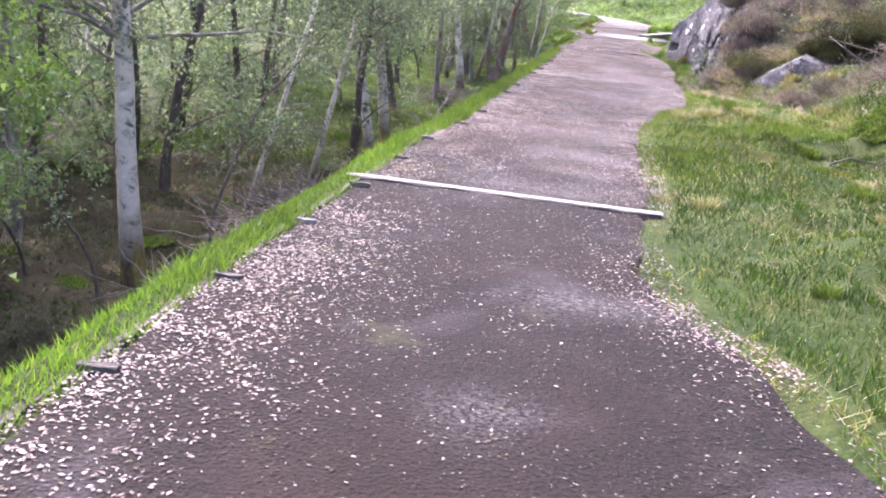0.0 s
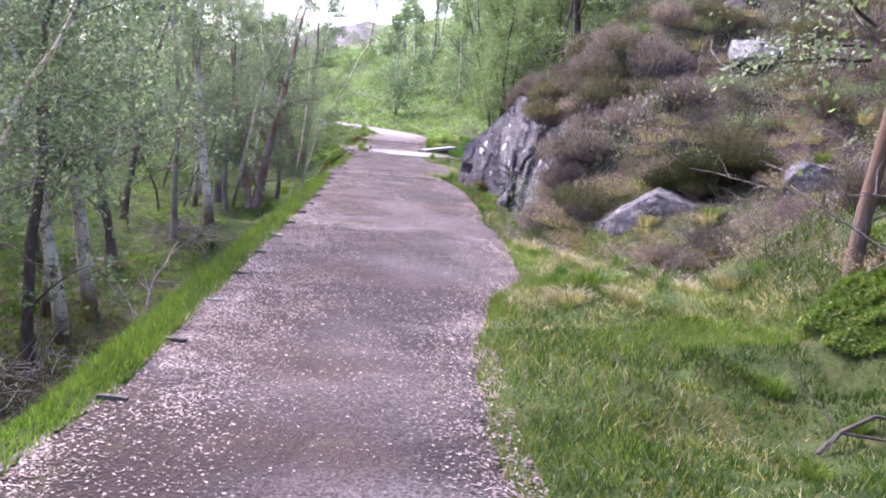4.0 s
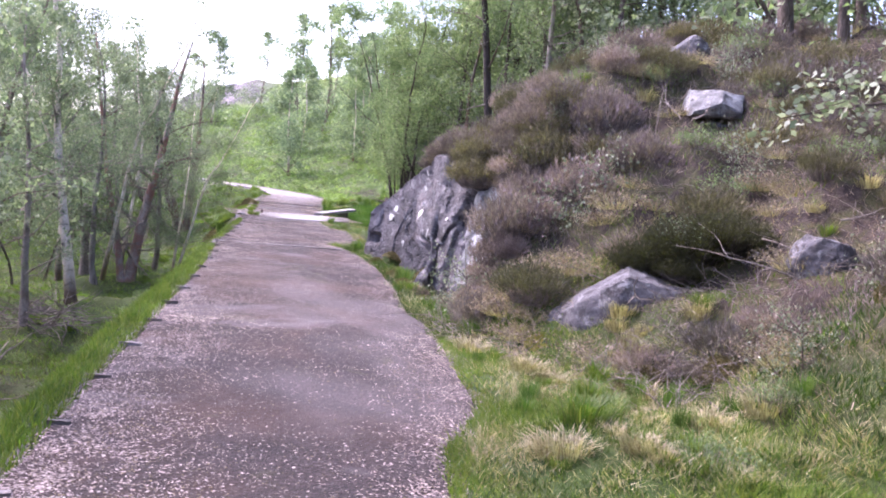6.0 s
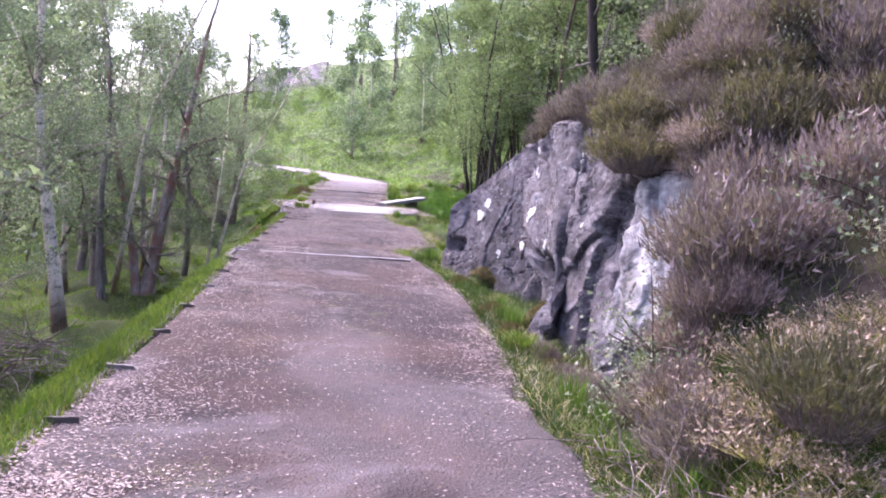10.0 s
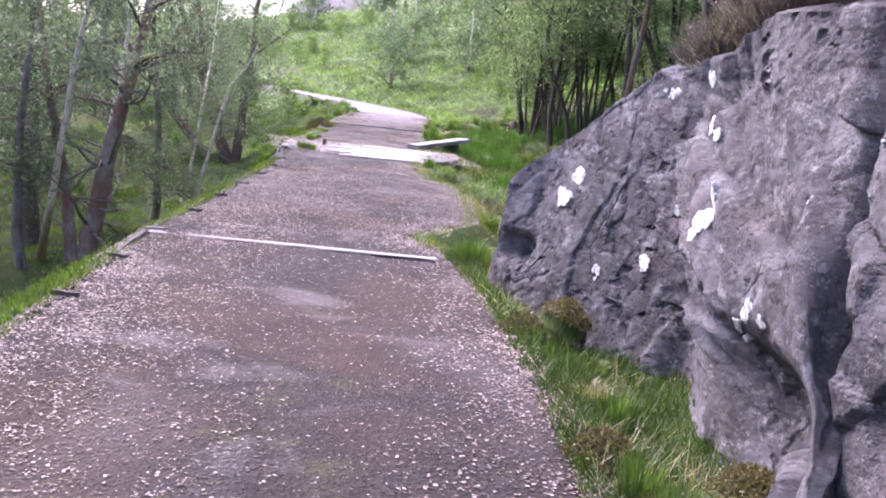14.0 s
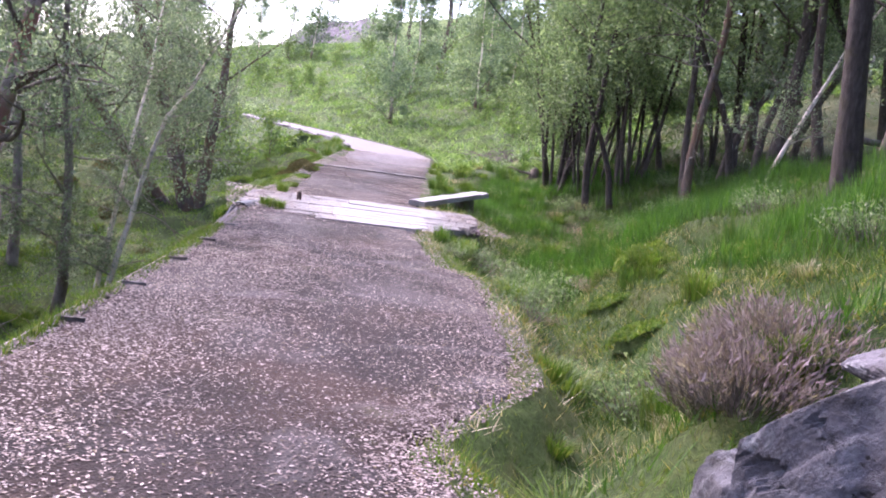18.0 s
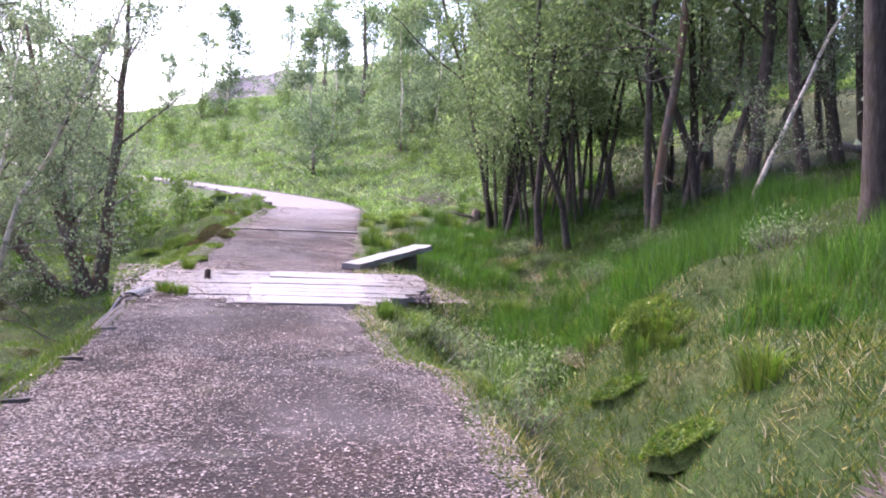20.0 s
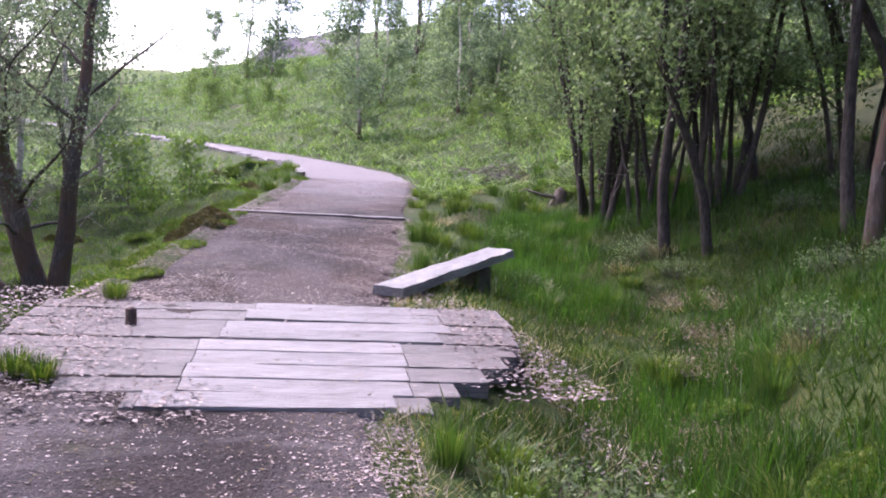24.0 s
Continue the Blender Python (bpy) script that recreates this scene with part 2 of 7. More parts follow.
def make_bark(name, birch, bleach=0.35, shade=1.0, flush=None):
    n = Nodes(name)
    fine = n.noise(30, 5, 0.7, (1, 1, 0.25))
    if birch:
        band = n.noise(3.6, 6, 0.72, (1.0, 1.0, 1.5), 0.6)
        c = n.ramp(band, [(0.33, (0.06, 0.05, 0.042)), (0.4, (0.22, 0.2, 0.18)), (0.46, (0.6, 0.52, 0.43)), (0.75, (0.84, 0.745, 0.64))])
        low = n.ramp(n.node("ShaderNodeSeparateXYZ", links={"Vector": n.co}).outputs["Z"], [(0.25, (1, 1, 1)), (0.95, (0, 0, 0))])
        c = n.mix(c, n.ramp(fine, [(0.35, (0.04, 0.03, 0.022)), (0.65, (0.15, 0.1, 0.06))]), low)
        climb = n.ramp(n.node("ShaderNodeSeparateXYZ", links={"Vector": n.co}).outputs["Z"], [(0.5, (1, 1, 1)), (1.5, (0, 0, 0))])
        ochre = n.ramp(n.noise(3.2, 4, 0.65, (1, 1, 0.4)), [(0.5, (0, 0, 0)), (0.6, (1, 1, 1))])
        c = n.mix(c, n.ramp(fine, [(0.3, (0.1, 0.085, 0.025)), (0.7, (0.3, 0.24, 0.08))]), n.math("MULTIPLY", ochre, climb))
    else:
        c = n.ramp(fine, [(0.3, (0.04, 0.03, 0.025)), (0.55, (0.11, 0.086, 0.072)), (0.8, (0.23, 0.19, 0.165))])
        pale = n.ramp(n.noise(3.5, 5, 0.65, (1, 1, 0.5)), [(0.58 if bleach < 0.5 else 0.36, (0, 0, 0)), (0.68, (1, 1, 1))])
        c = n.mix(c, (0.24, 0.225, 0.21) if bleach < 0.5 else (0.46, 0.42, 0.4), n.math("MULTIPLY", pale, bleach))
    if flush:
        c = n.mix(c, flush, n.ramp(n.noise(2.5, 4, 0.6), [(0.42, (0, 0, 0)), (0.55, (0.8, 0.8, 0.8))]))
    moss = n.ramp(n.noise(4.5, 4, 0.6), [(0.56, (0, 0, 0)), (0.66, (1, 1, 1))])
    c = n.mix(c, (0.085, 0.075, 0.022), n.math("MULTIPLY", moss, 0.5))
    tint = n.ramp(n.random(), [(0.0, (0.75 * shade, 0.74 * shade, 0.74 * shade)), (1.0, (1.2 * shade, 1.18 * shade, 1.16 * shade))])
    return n.finish(n.mix(c, tint, 1.0, "MULTIPLY"), 0.85, fine, 0.02, 0.9, 0.25)


def make_wood(name, dark, mid, pale, axis=(1, 14, 14), wet=0.55):
    n = Nodes(name)
    grain, big, fine = n.noise(5, 5, 0.65, axis), n.noise(1.6, 4), n.noise(60, 4, 0.7, axis)
    c = n.ramp(grain, [(0.28, dark), (0.5, mid), (0.72, pale)])
    c = n.mix(c, n.ramp(big, [(0.3, (0.65, 0.62, 0.6)), (0.7, (1.2, 1.2, 1.2))]), 1.0, "MULTIPLY")
    tint = n.ramp(n.random(), [(0.0, (0.8, 0.8, 0.8)), (1.0, (1.15, 1.15, 1.15))])
    c = n.mix(c, tint, 1.0, "MULTIPLY")
    return n.finish(c, wet, n.math("ADD", grain, fine), 0.006, 0.8, 0.5)


M_GROUND, M_GRAVEL = make_ground(), make_gravel()
M_ROCK, M_QUARTZ, M_BOULDER = make_rock("grey_rock", False), make_rock("white_quartz_rock", True), make_rock("boulder_rock", False, 0.6)
M_LEDGE = make_rock("pale_ledge_rock", True, 0.3, 0.62)
M_BIRCH, M_BARK, M_GREYBARK = make_bark("birch_bark", True), make_bark("dark_bark", False), make_bark("grey_bark", False, 0.7)
M_DARKBARK = make_bark("black_bark", False, 0.25, 0.72)
M_REDBARK = make_bark("red_bark", False, 0.55, 1.15, (0.16, 0.075, 0.055))
M_MOSSBARK = make_bark("mossy_brown_bark", False, 0.2, 1.0, (0.12, 0.07, 0.045))
M_OLDBARK = make_bark("old_mossy_bark", False, 0.15, 0.5)
M_PALEWOOD = make_wood("bleached_wood", (0.1, 0.09, 0.094), (0.22, 0.204, 0.21), (0.33, 0.312, 0.32))
# Bleached grey made paler still, for sky reflected on the top faces.
M_WHITEWOOD = make_wood("bleached_sky_lit_wood", (0.14, 0.132, 0.134), (0.28, 0.268, 0.272), (0.41, 0.395, 0.4))
M_PLANK = make_wood("weathered_plank", (0.06, 0.052, 0.05), (0.145, 0.128, 0.124), (0.26, 0.236, 0.232))
M_DARKWOOD = make_wood("dark_wood", (0.025, 0.02, 0.018), (0.06, 0.048, 0.042), (0.11, 0.09, 0.08))
M_DEADWOOD = make_wood("dead_branch", (0.07, 0.055, 0.045), (0.17, 0.14, 0.12), (0.33, 0.29, 0.26), (6, 6, 6), 0.85)
M_GRASS = leaf_material("grass_blades", (0.058, 0.108, 0.019), (0.108, 0.168, 0.031), (0.2, 0.205, 0.066), 0.45)
M_VERGE = leaf_material("verge_blades", (0.07, 0.135, 0.02), (0.125, 0.205, 0.034), (0.2, 0.235, 0.07), 0.45)
# Darker copy of the grass green, with tree shade in its colour.
M_SHADEGRASS = leaf_material("shaded_blades", (0.02, 0.05, 0.009), (0.039, 0.08, 0.014), (0.08, 0.102, 0.028), 0.42)
M_RUSH = leaf_material("rush_blades", (0.045, 0.1, 0.02), (0.09, 0.165, 0.034), (0.16, 0.2, 0.062), 0.42)
M_SEDGE = leaf_material("sedge_blades", (0.026, 0.07, 0.012), (0.05, 0.12, 0.021), (0.095, 0.172, 0.04), 0.48, 0.45, 0.3, (1.0, 1.25, 0.4))
M_DRY = leaf_material("dry_grass", (0.21, 0.17, 0.11), (0.36, 0.3, 0.205), (0.5, 0.435, 0.32), 0.38)
M_MOSS_B = leaf_material("brown_moss", (0.065, 0.055, 0.022), (0.125, 0.1, 0.042), (0.2, 0.155, 0.08), 0.3)
M_MOSS = leaf_material("moss_tuft", (0.12, 0.115, 0.025), (0.2, 0.185, 0.04), (0.29, 0.235, 0.07), 0.3)
M_LEAF = leaf_material("birch_leaves", (0.09, 0.115, 0.075), (0.165, 0.195, 0.135), (0.28, 0.31, 0.235), 0.5, 0.5, 0.35, (1.0, 1.2, 0.75))
M_LEAF_B = leaf_material("bright_leaves", (0.1, 0.145, 0.07), (0.175, 0.225, 0.12), (0.28, 0.325, 0.2), 0.5, 0.55, 0.25, (1.0, 1.2, 0.7))
M_LEAF_P = leaf_material("pale_leaves", (0.11, 0.14, 0.095), (0.19, 0.22, 0.16), (0.3, 0.325, 0.27), 0.4, 0.5, 0.35, (1.0, 1.15, 0.8))
# Leaf green lightened for the haze over the deeper wood.
M_LEAF_H = leaf_material("hazy_leaves", (0.105, 0.14, 0.085), (0.18, 0.22, 0.14), (0.28, 0.32, 0.225), 0.5, 0.6, 0.25, (1.0, 1.2, 0.75))
M_LEAF_F = leaf_material("far_leaves", (0.095, 0.13, 0.085), (0.165, 0.21, 0.135), (0.26, 0.31, 0.205), 0.5, 0.55, 0.3, (1.0, 1.2, 0.75), 0.22)
# Bracken green, raised in tone to take in haze on the far slope.
M_FERN = leaf_material("bracken", (0.105, 0.17, 0.05), (0.17, 0.25, 0.078), (0.27, 0.32, 0.13), 0.42)
# Far grass, its green made paler and bluer to hold the haze.
M_SLOPE = leaf_material("hazy_slope_blades", (0.09, 0.15, 0.055), (0.17, 0.25, 0.1), (0.3, 0.365, 0.19), 0.48, vary=0.2)
M_HEATHER = leaf_material("heather_sprigs", (0.122, 0.09, 0.106), (0.19, 0.147, 0.172), (0.275, 0.222, 0.25), 0.25, 0.85, vary=0.42)
M_HEATHER_G = leaf_material("green_heather_sprigs", (0.075, 0.068, 0.045), (0.13, 0.115, 0.075), (0.2, 0.17, 0.125), 0.25, 0.8, vary=0.3)
M_GORSE = leaf_material("shrub_needles", (0.03, 0.031, 0.018), (0.052, 0.052, 0.029), (0.095, 0.092, 0.045), 0.25, 0.8, vary=0.3)
M_BROWN = leaf_material("dead_bracken", (0.125, 0.086, 0.07), (0.25, 0.188, 0.156), (0.4, 0.33, 0.275), 0.15, 0.8)
M_LITTER = leaf_material("fallen_leaves", (0.08, 0.055, 0.052), (0.21, 0.165, 0.164), (0.39, 0.325, 0.33), 0.1, 0.65)
M_STONE = leaf_material("loose_gravel", (0.014, 0.012, 0.012), (0.06, 0.05, 0.05), (0.24, 0.215, 0.22), 0.0, 0.8)
M_LITTER_B = leaf_material("brown_leaves", (0.042, 0.031, 0.017), (0.082, 0.062, 0.034), (0.15, 0.115, 0.072), 0.1, 0.7)
n = Nodes("lichen_crust")
M_LICHEN = n.finish(n.ramp(n.noise(40, 4), [(0.4, (0.27, 0.275, 0.265)), (0.6, (0.58, 0.585, 0.565))]), 0.9, n.noise(60, 4), 0.01)
n = Nodes("black_rubber")
M_RUBBER = n.finish(n.ramp(n.noise(9, 4), [(0.3, (0.012, 0.012, 0.013)), (0.7, (0.05, 0.05, 0.055))]), 0.45)
n = Nodes("rusty_iron")
M_IRON = n.finish(n.ramp(n.noise(30, 5), [(0.3, (0.03, 0.02, 0.018)), (0.7, (0.1, 0.06, 0.045))]), 0.7, n.noise(50, 3), 0.004)
n = Nodes("far_hillside")
hill_c = n.ramp(n.noise(0.09, 7, 0.68), [(0.3, (0.07, 0.1, 0.03)), (0.5, (0.12, 0.16, 0.055)), (0.62, (0.13, 0.16, 0.07)), (0.75, (0.12, 0.15, 0.06))])
hill_c = n.mix(hill_c, n.ramp(n.noise(0.25, 7, 0.7, (1, 1, 0.5)), [(0.38, (0.045, 0.04, 0.043)), (0.5, (0.12, 0.106, 0.113)), (0.66, (0.2, 0.18, 0.188))]), n.attribute("crag"))
M_HILL = n.finish(hill_c, 0.95, n.noise(0.6, 6), 0.8, 1.0, 0.1)


# ---- numbers of the plan ----
LEFT_Y = np.array([-30, -6, 2.6, 3.6, 4.7, 6.1, 8.4, 9.5, 12.4, 13.8, 15, 17.2, 18.6, 21.6, 24.4, 26, 29, 31, 32.2, 34.4, 36, 40.5, 43.9, 46.6, 48.6, 50.5, 52, 54, 58, 62, 70, 80, 95, 130])
LEFT_X = np.array([-6.5, -2.6, -1.18, -1.0, -0.8, -0.52, -0.08, 0.26, 0.84, 1.1, 1.36, 1.8, 2.08, 2.66, 3.1, 3.48, 4.12, 4.5, 4.66, 5.1, 5.55, 6.38, 7.15, 7.7, 8.06, 8.35, 8.5, 8.45, 7.9, 7.0, 4.7, 1.3, -5, -20])
RIGHT_Y = np.array([-30, -6, 1.5, 2.9, 3.6, 4.3, 5.3, 6.2, 7, 8, 8.8, 10.3, 12.1, 12.9, 13.5, 14.5, 15.7, 17, 18.6, 20, 21.3, 23.2, 24.2, 24.9, 25.3, 25.9, 27.1, 28.3, 29.1, 29.7, 31.9, 33, 35.3, 40.8, 46.8, 50, 52, 54, 58, 62, 70, 80, 95, 130])
RIGHT_X = np.array([-3.8, 0.4, 1.75, 1.66, 1.5, 1.31, 1.28, 1.57, 1.77, 1.9, 2.0, 2.33, 2.97, 3.52, 3.66, 3.9, 4.19, 4.33, 4.72, 4.98, 5.22, 5.46, 5.43, 5.3, 5.6, 6.1, 6.36, 6.66, 6.74, 6.46, 6.72, 6.95, 7.48, 8.75, 10.2, 10.9, 11.25, 11.2, 10.6, 9.7, 7.3, 3.9, -2.4, -17])


def path_left(y):
    return np.interp(y, LEFT_Y, LEFT_X)


def path_right(y):
    return np.interp(y, RIGHT_Y, RIGHT_X)


def path_z(y):
    return 0.085 + 0.0425 * np.asarray(y, float)


def lattice(ix, iy, iz, seed):
    h = (ix.astype(np.int64) * 374761393 + iy.astype(np.int64) * 668265263 + iz.astype(np.int64) * 2147483647 + seed * 974711) & 0x7FFFFFFF
    h = ((h ^ (h >> 13)) * 1274126177) & 0x7FFFFFFF
    return ((h ^ (h >> 16)) & 0xFFFF) / 65535.0


def value_noise(x, y, z=0.0, seed=0):
    """Smooth lattice noise from 0 to 1."""
    x, y, z = np.broadcast_arrays(np.asarray(x, float), np.asarray(y, float), np.asarray(z, float))
    ix, iy, iz = np.floor(x).astype(int), np.floor(y).astype(int), np.floor(z).astype(int)
    fx, fy, fz = x - ix, y - iy, z - iz
    fx, fy, fz = (f * f * (3 - 2 * f) for f in (fx, fy, fz))
    total = 0
    for a, wx in ((0, 1 - fx), (1, fx)):
        for b, wy in ((0, 1 - fy), (1, fy)):
            for c, wz in ((0, 1 - fz), (1, fz)):
                total = total + wx * wy * wz * lattice(ix + a, iy + b, iz + c, seed)
    return total


def fbm(x, y, z=0.0, seed=0, octaves=4):
    total, amp, k = 0, 1.0, 1.0
    for o in range(octaves):
        total = total + amp * (value_noise(np.asarray(x) * k, np.asarray(y) * k, np.asarray(z) * k, seed + 17 * o) - 0.5)
        amp, k = amp * 0.5, k * 2.03
    return total


def step(a, b, v):
    t = np.clip((np.asarray(v, float) - a) / (b - a), 0, 1)
    return t * t * (3 - 2 * t)


TOE_Y = np.array([-40, 4, 9, 12, 14, 15.5, 16.6, 17.4, 20, 21.4, 22.6, 23.6, 26, 29, 32, 36, 40, 46, 52, 60, 130])
TOE_D = np.array([4.5, 3.8, 2.6, 2.0, 1.2, 0.45, 0.5, 0.75, 0.85, 1.0, 0.75, 0.75, 0.8, 1.1, 2.4, 3.2, 2.6, 1.6, 1.3, 1.2, 1.5])
RISE = np.array([0.5, 0.5, 0.55, 0.6, 0.55, 0.55, 0.58, 0.58, 0.6, 0.68, 0.7, 0.65, 0.6, 0.5, 0.42, 0.36, 0.4, 0.38, 0.3, 0.28, 0.28])
STEEP_Y, STEEP = np.array([13.5, 15.2, 16.2, 17.0, 18.0, 20.4, 21.3, 22.0]), np.array([0, 0.12, 0.6, 0.95, 1.25, 1.2, 0.6, 0])
BLUFF_Y, BLUFF = np.array([17.2, 17.8, 18.6, 20.5, 21.6, 22.5, 23.0, 23.5]), np.array([0, 0.6, 1.05, 1.2, 1.0, 0.7, 0.45, 0])


def land(x, y, rough=True):
    """Height of the ground."""
    x, y = np.broadcast_arrays(np.asarray(x, float), np.asarray(y, float))
    p = path_z(np.minimum(y, 140))
    dl, dr = path_left(y) - x, x - path_right(y)
    deep = np.interp(y, [-40, 0, 12, 30, 40, 46, 52, 70, 130], [3.0, 2.7, 2.4, 1.75, 1.5, 1.0, 0.8, 1.2, 3.0])
    verge = np.interp(y, [20, 24, 33, 36, 50], [0.14, 0.04, 0.04, 0.2, 0.1])
    fall = np.clip((dl - verge) / np.interp(y, [20, 24, 36, 44], [2.4, 1.9, 1.9, 3.0]), 0, 1)
    left = -deep * (0.5 * step(0, 1, fall) + 0.5 * (1 - (1 - fall) ** 2)) - 0.03 * np.clip(dl - 6, 0, 60) + 0.04 * step(0, 0.25, dl) * (1 - step(0.25, 0.7, dl))
    toe, rise = np.interp(y, TOE_Y, TOE_D), np.interp(y, TOE_Y, RISE)
    top = np.interp(y, [-40, 12, 18, 23, 27, 32, 40, 60, 130], [4.2, 4.4, 4.6, 4.4, 2.6, 2.6, 5.0, 6.0, 8.0])
    beyond = np.clip(dr - toe, 0, None)
    up = beyond * rise + np.interp(y, STEEP_Y, STEEP, 0, 0) * (1 - np.exp(-beyond / 0.55)) + np.interp(y, BLUFF_Y, BLUFF, 0, 0) * step(0.15, 0.85, dr - toe)
    hill = up / (1 + (up / top) ** 3) ** (1 / 3) + 0.05 * np.clip(dr - 9, 0, 45)
    ditch = np.interp(y, [14, 17, 22, 24, 28, 34, 40], [0, 0.12, 0.12, 0.2, 0.42, 0.42, 0.0])
    right = hill - ditch * step(0.1, toe * 0.6, dr) * (1 - step(toe * 0.7, toe + 0.8, dr)) + 0.03 * np.clip(dr, 0, 3)
    z = p + np.where(dl > 0, left, 0) + np.where(dr > 0, right, 0)
    if rough:
        away = step(0.15, 1.2, np.maximum(dl, dr))
        z = z + away * (0.34 * fbm(x * 0.55, y * 0.55, 0, 3, 4) + 0.16 * fbm(x * 2.4, y * 2.4, 0, 9, 3) * np.clip(rise + 0.4, 0, 1.3))
        z = z + 0.5 * fbm(x * 1.25, y * 1.25, 0, 29, 2) * step(0.5, 1.6, dr - toe) * step(13.0, 14.5, y) * (1 - step(21.3, 22.5, y))
    if rough:
        z = z + 0.55 * step(34, 38, y) * (1 - step(56, 64, y)) * step(0.2, 1.2, dl) * np.clip(fbm(x * 1.1, y * 1.1, 0, 14, 3) + 0.1, 0, 1)
    inside = (dl < 0) & (dr < 0)
    return np.where(inside, z - 0.08 * step(0.0, 0.12, np.minimum(-dl, -dr)), z)


# ---- builders ----
def fast_mesh(name, verts, *groups, smooth=True, material=None):
    """A mesh from an array of vertices and arrays of faces, each with one number of corners."""
    me = bpy.data.meshes.new(name)
    verts = np.asarray(verts, np.float32).reshape(-1, 3)
    groups = [np.asarray(g, np.int32) for g in groups if len(g)]
    loops = np.concatenate([g.ravel() for g in groups])
    sizes = np.concatenate([np.full(len(g), g.shape[1], np.int32) for g in groups])
    starts = np.concatenate([[0], np.cumsum(sizes)[:-1]]).astype(np.int32)
    me.vertices.add(len(verts))
    me.vertices.foreach_set("co", verts.ravel())
    me.loops.add(len(loops))
    me.loops.foreach_set("vertex_index", loops)
    me.polygons.add(len(sizes))
    me.polygons.foreach_set("loop_start", starts)
    me.polygons.foreach_set("use_smooth", np.full(len(sizes), smooth, bool))
    me.update(calc_edges=True)
    if material:
        me.materials.append(material)
    return me


def grid_faces(rows, cols):
    i = np.arange((rows - 1) * cols).reshape(rows - 1, cols)[:, :-1].ravel()
    return np.stack([i, i + 1, i + cols + 1, i + cols], 1)


def attribute(me, name, values):
    a = me.attributes.new(name, "FLOAT", "POINT")
    a.data.foreach_set("value", np.asarray(values, np.float32).ravel())


def part(name, me, parent, label=""):
    """One mesh as a part of a thing; its coordinates are those of the parent."""
    ob = new(name, me)
    ob.parent = parent
    return tagged(ob, label) if label else ob


def thing(name, label, category, m=None, group="", kind=""):
    ob = new(name)
    ob.empty_display_size = 0.1
    if m is not None:
        ob.matrix_basis = m
    return tagged(ob, label, category, group, kind)


class Pile:
    """Vertices and faces gathered piece by piece."""

    def __init__(self):
        self.v, self.q, self.t, self.count = [], [], [], 0

    def add(self, verts, quads=None, tris=None):
        verts = np.asarray(verts, float).reshape(-1, 3)
        if quads is not None and len(quads):
            self.q.append(np.asarray(quads) + self.count)
        if tris is not None and len(tris):
            self.t.append(np.asarray(tris) + self.count)
        self.v.append(verts)
        self.count += len(verts)

    def tube(self, pts, radii, sides=6, cap=True):
        pts, radii = np.asarray(pts, float), np.asarray(radii, float)
        way = np.gradient(pts, axis=0)
        way /= np.linalg.norm(way, axis=1)[:, None] + 1e-9
        ref = np.array([0.0, 0, 1]) if abs(way[0, 2]) < 0.8 else np.array([1.0, 0, 0])
        a = np.cross(way, ref)
        a /= np.linalg.norm(a, axis=1)[:, None] + 1e-9
        b = np.cross(way, a)
        ang = np.arange(sides) * 2 * np.pi / sides
        ring = pts[:, None] + radii[:, None, None] * (a[:, None] * np.cos(ang)[None, :, None] + b[:, None] * np.sin(ang)[None, :, None])
        n, i = len(pts), np.arange(sides)
        quads = [np.stack([k * sides + i, k * sides + (i + 1) % sides, (k + 1) * sides + (i + 1) % sides, (k + 1) * sides + i], 1) for k in range(n - 1)]
        verts, tris = ring.reshape(-1, 3), None
        if cap:
            verts = np.vstack([verts, pts[-1] + way[-1] * radii[-1] * 0.5])
            tris = np.stack([(n - 1) * sides + i, (n - 1) * sides + (i + 1) % sides, np.full(sides, n * sides)], 1)
        self.add(verts, np.concatenate(quads), tris)

    def mesh(self, name, material, smooth=True):
        return fast_mesh(name, np.concatenate(self.v), *[np.concatenate(g) for g in (self.q, self.t) if g], smooth=smooth, material=material)


def leaf_quads(rng, centres, size, flat=0.0, aspect=0.62):
    """Diamond leaves at the centres, turned at random."""
    n = len(centres)
    a = rng.normal(size=(n, 3))
    a[:, 2] = a[:, 2] * (1 - flat) - 0.3
    a /= np.linalg.norm(a, axis=1)[:, None]
    b = np.cross(a, rng.normal(size=(n, 3)) + np.array([0, 0, 2.0 * flat]))
    b /= np.linalg.norm(b, axis=1)[:, None] + 1e-9
    s = size * rng.uniform(0.65, 1.3, (n, 1))
    a, b = a * s * 0.5, b * s * 0.5 * aspect
    v = np.stack([centres - a, centres + b - a * 0.15, centres + a, centres - b - a * 0.15], 1)
    return v.reshape(-1, 3), np.arange(4 * n).reshape(n, 4)


def leaf_tris(rng, centres, size, aspect=0.5, axis=None):
    """Pointed leaflets of one triangle each, turned at random or along an axis."""
    n = len(centres)
    a, b = rng.normal(size=(n, 3)), rng.normal(size=(n, 3))
    a[:, 2] += 0.5
    if axis is not None:
        a = a * 0.38 + axis
    a /= np.linalg.norm(a, axis=1)[:, None]
    b = np.cross(a, b)
    b /= np.linalg.norm(b, axis=1)[:, None] + 1e-9
    s_ = size * rng.uniform(0.65, 1.3, (n, 1))
    v = np.stack([centres - a * s_ * 0.4 + b * s_ * aspect * 0.5, centres - a * s_ * 0.4 - b * s_ * aspect * 0.5, centres + a * s_ * 0.6], 1)
    return v.reshape(-1, 3), np.arange(3 * n).reshape(n, 3)


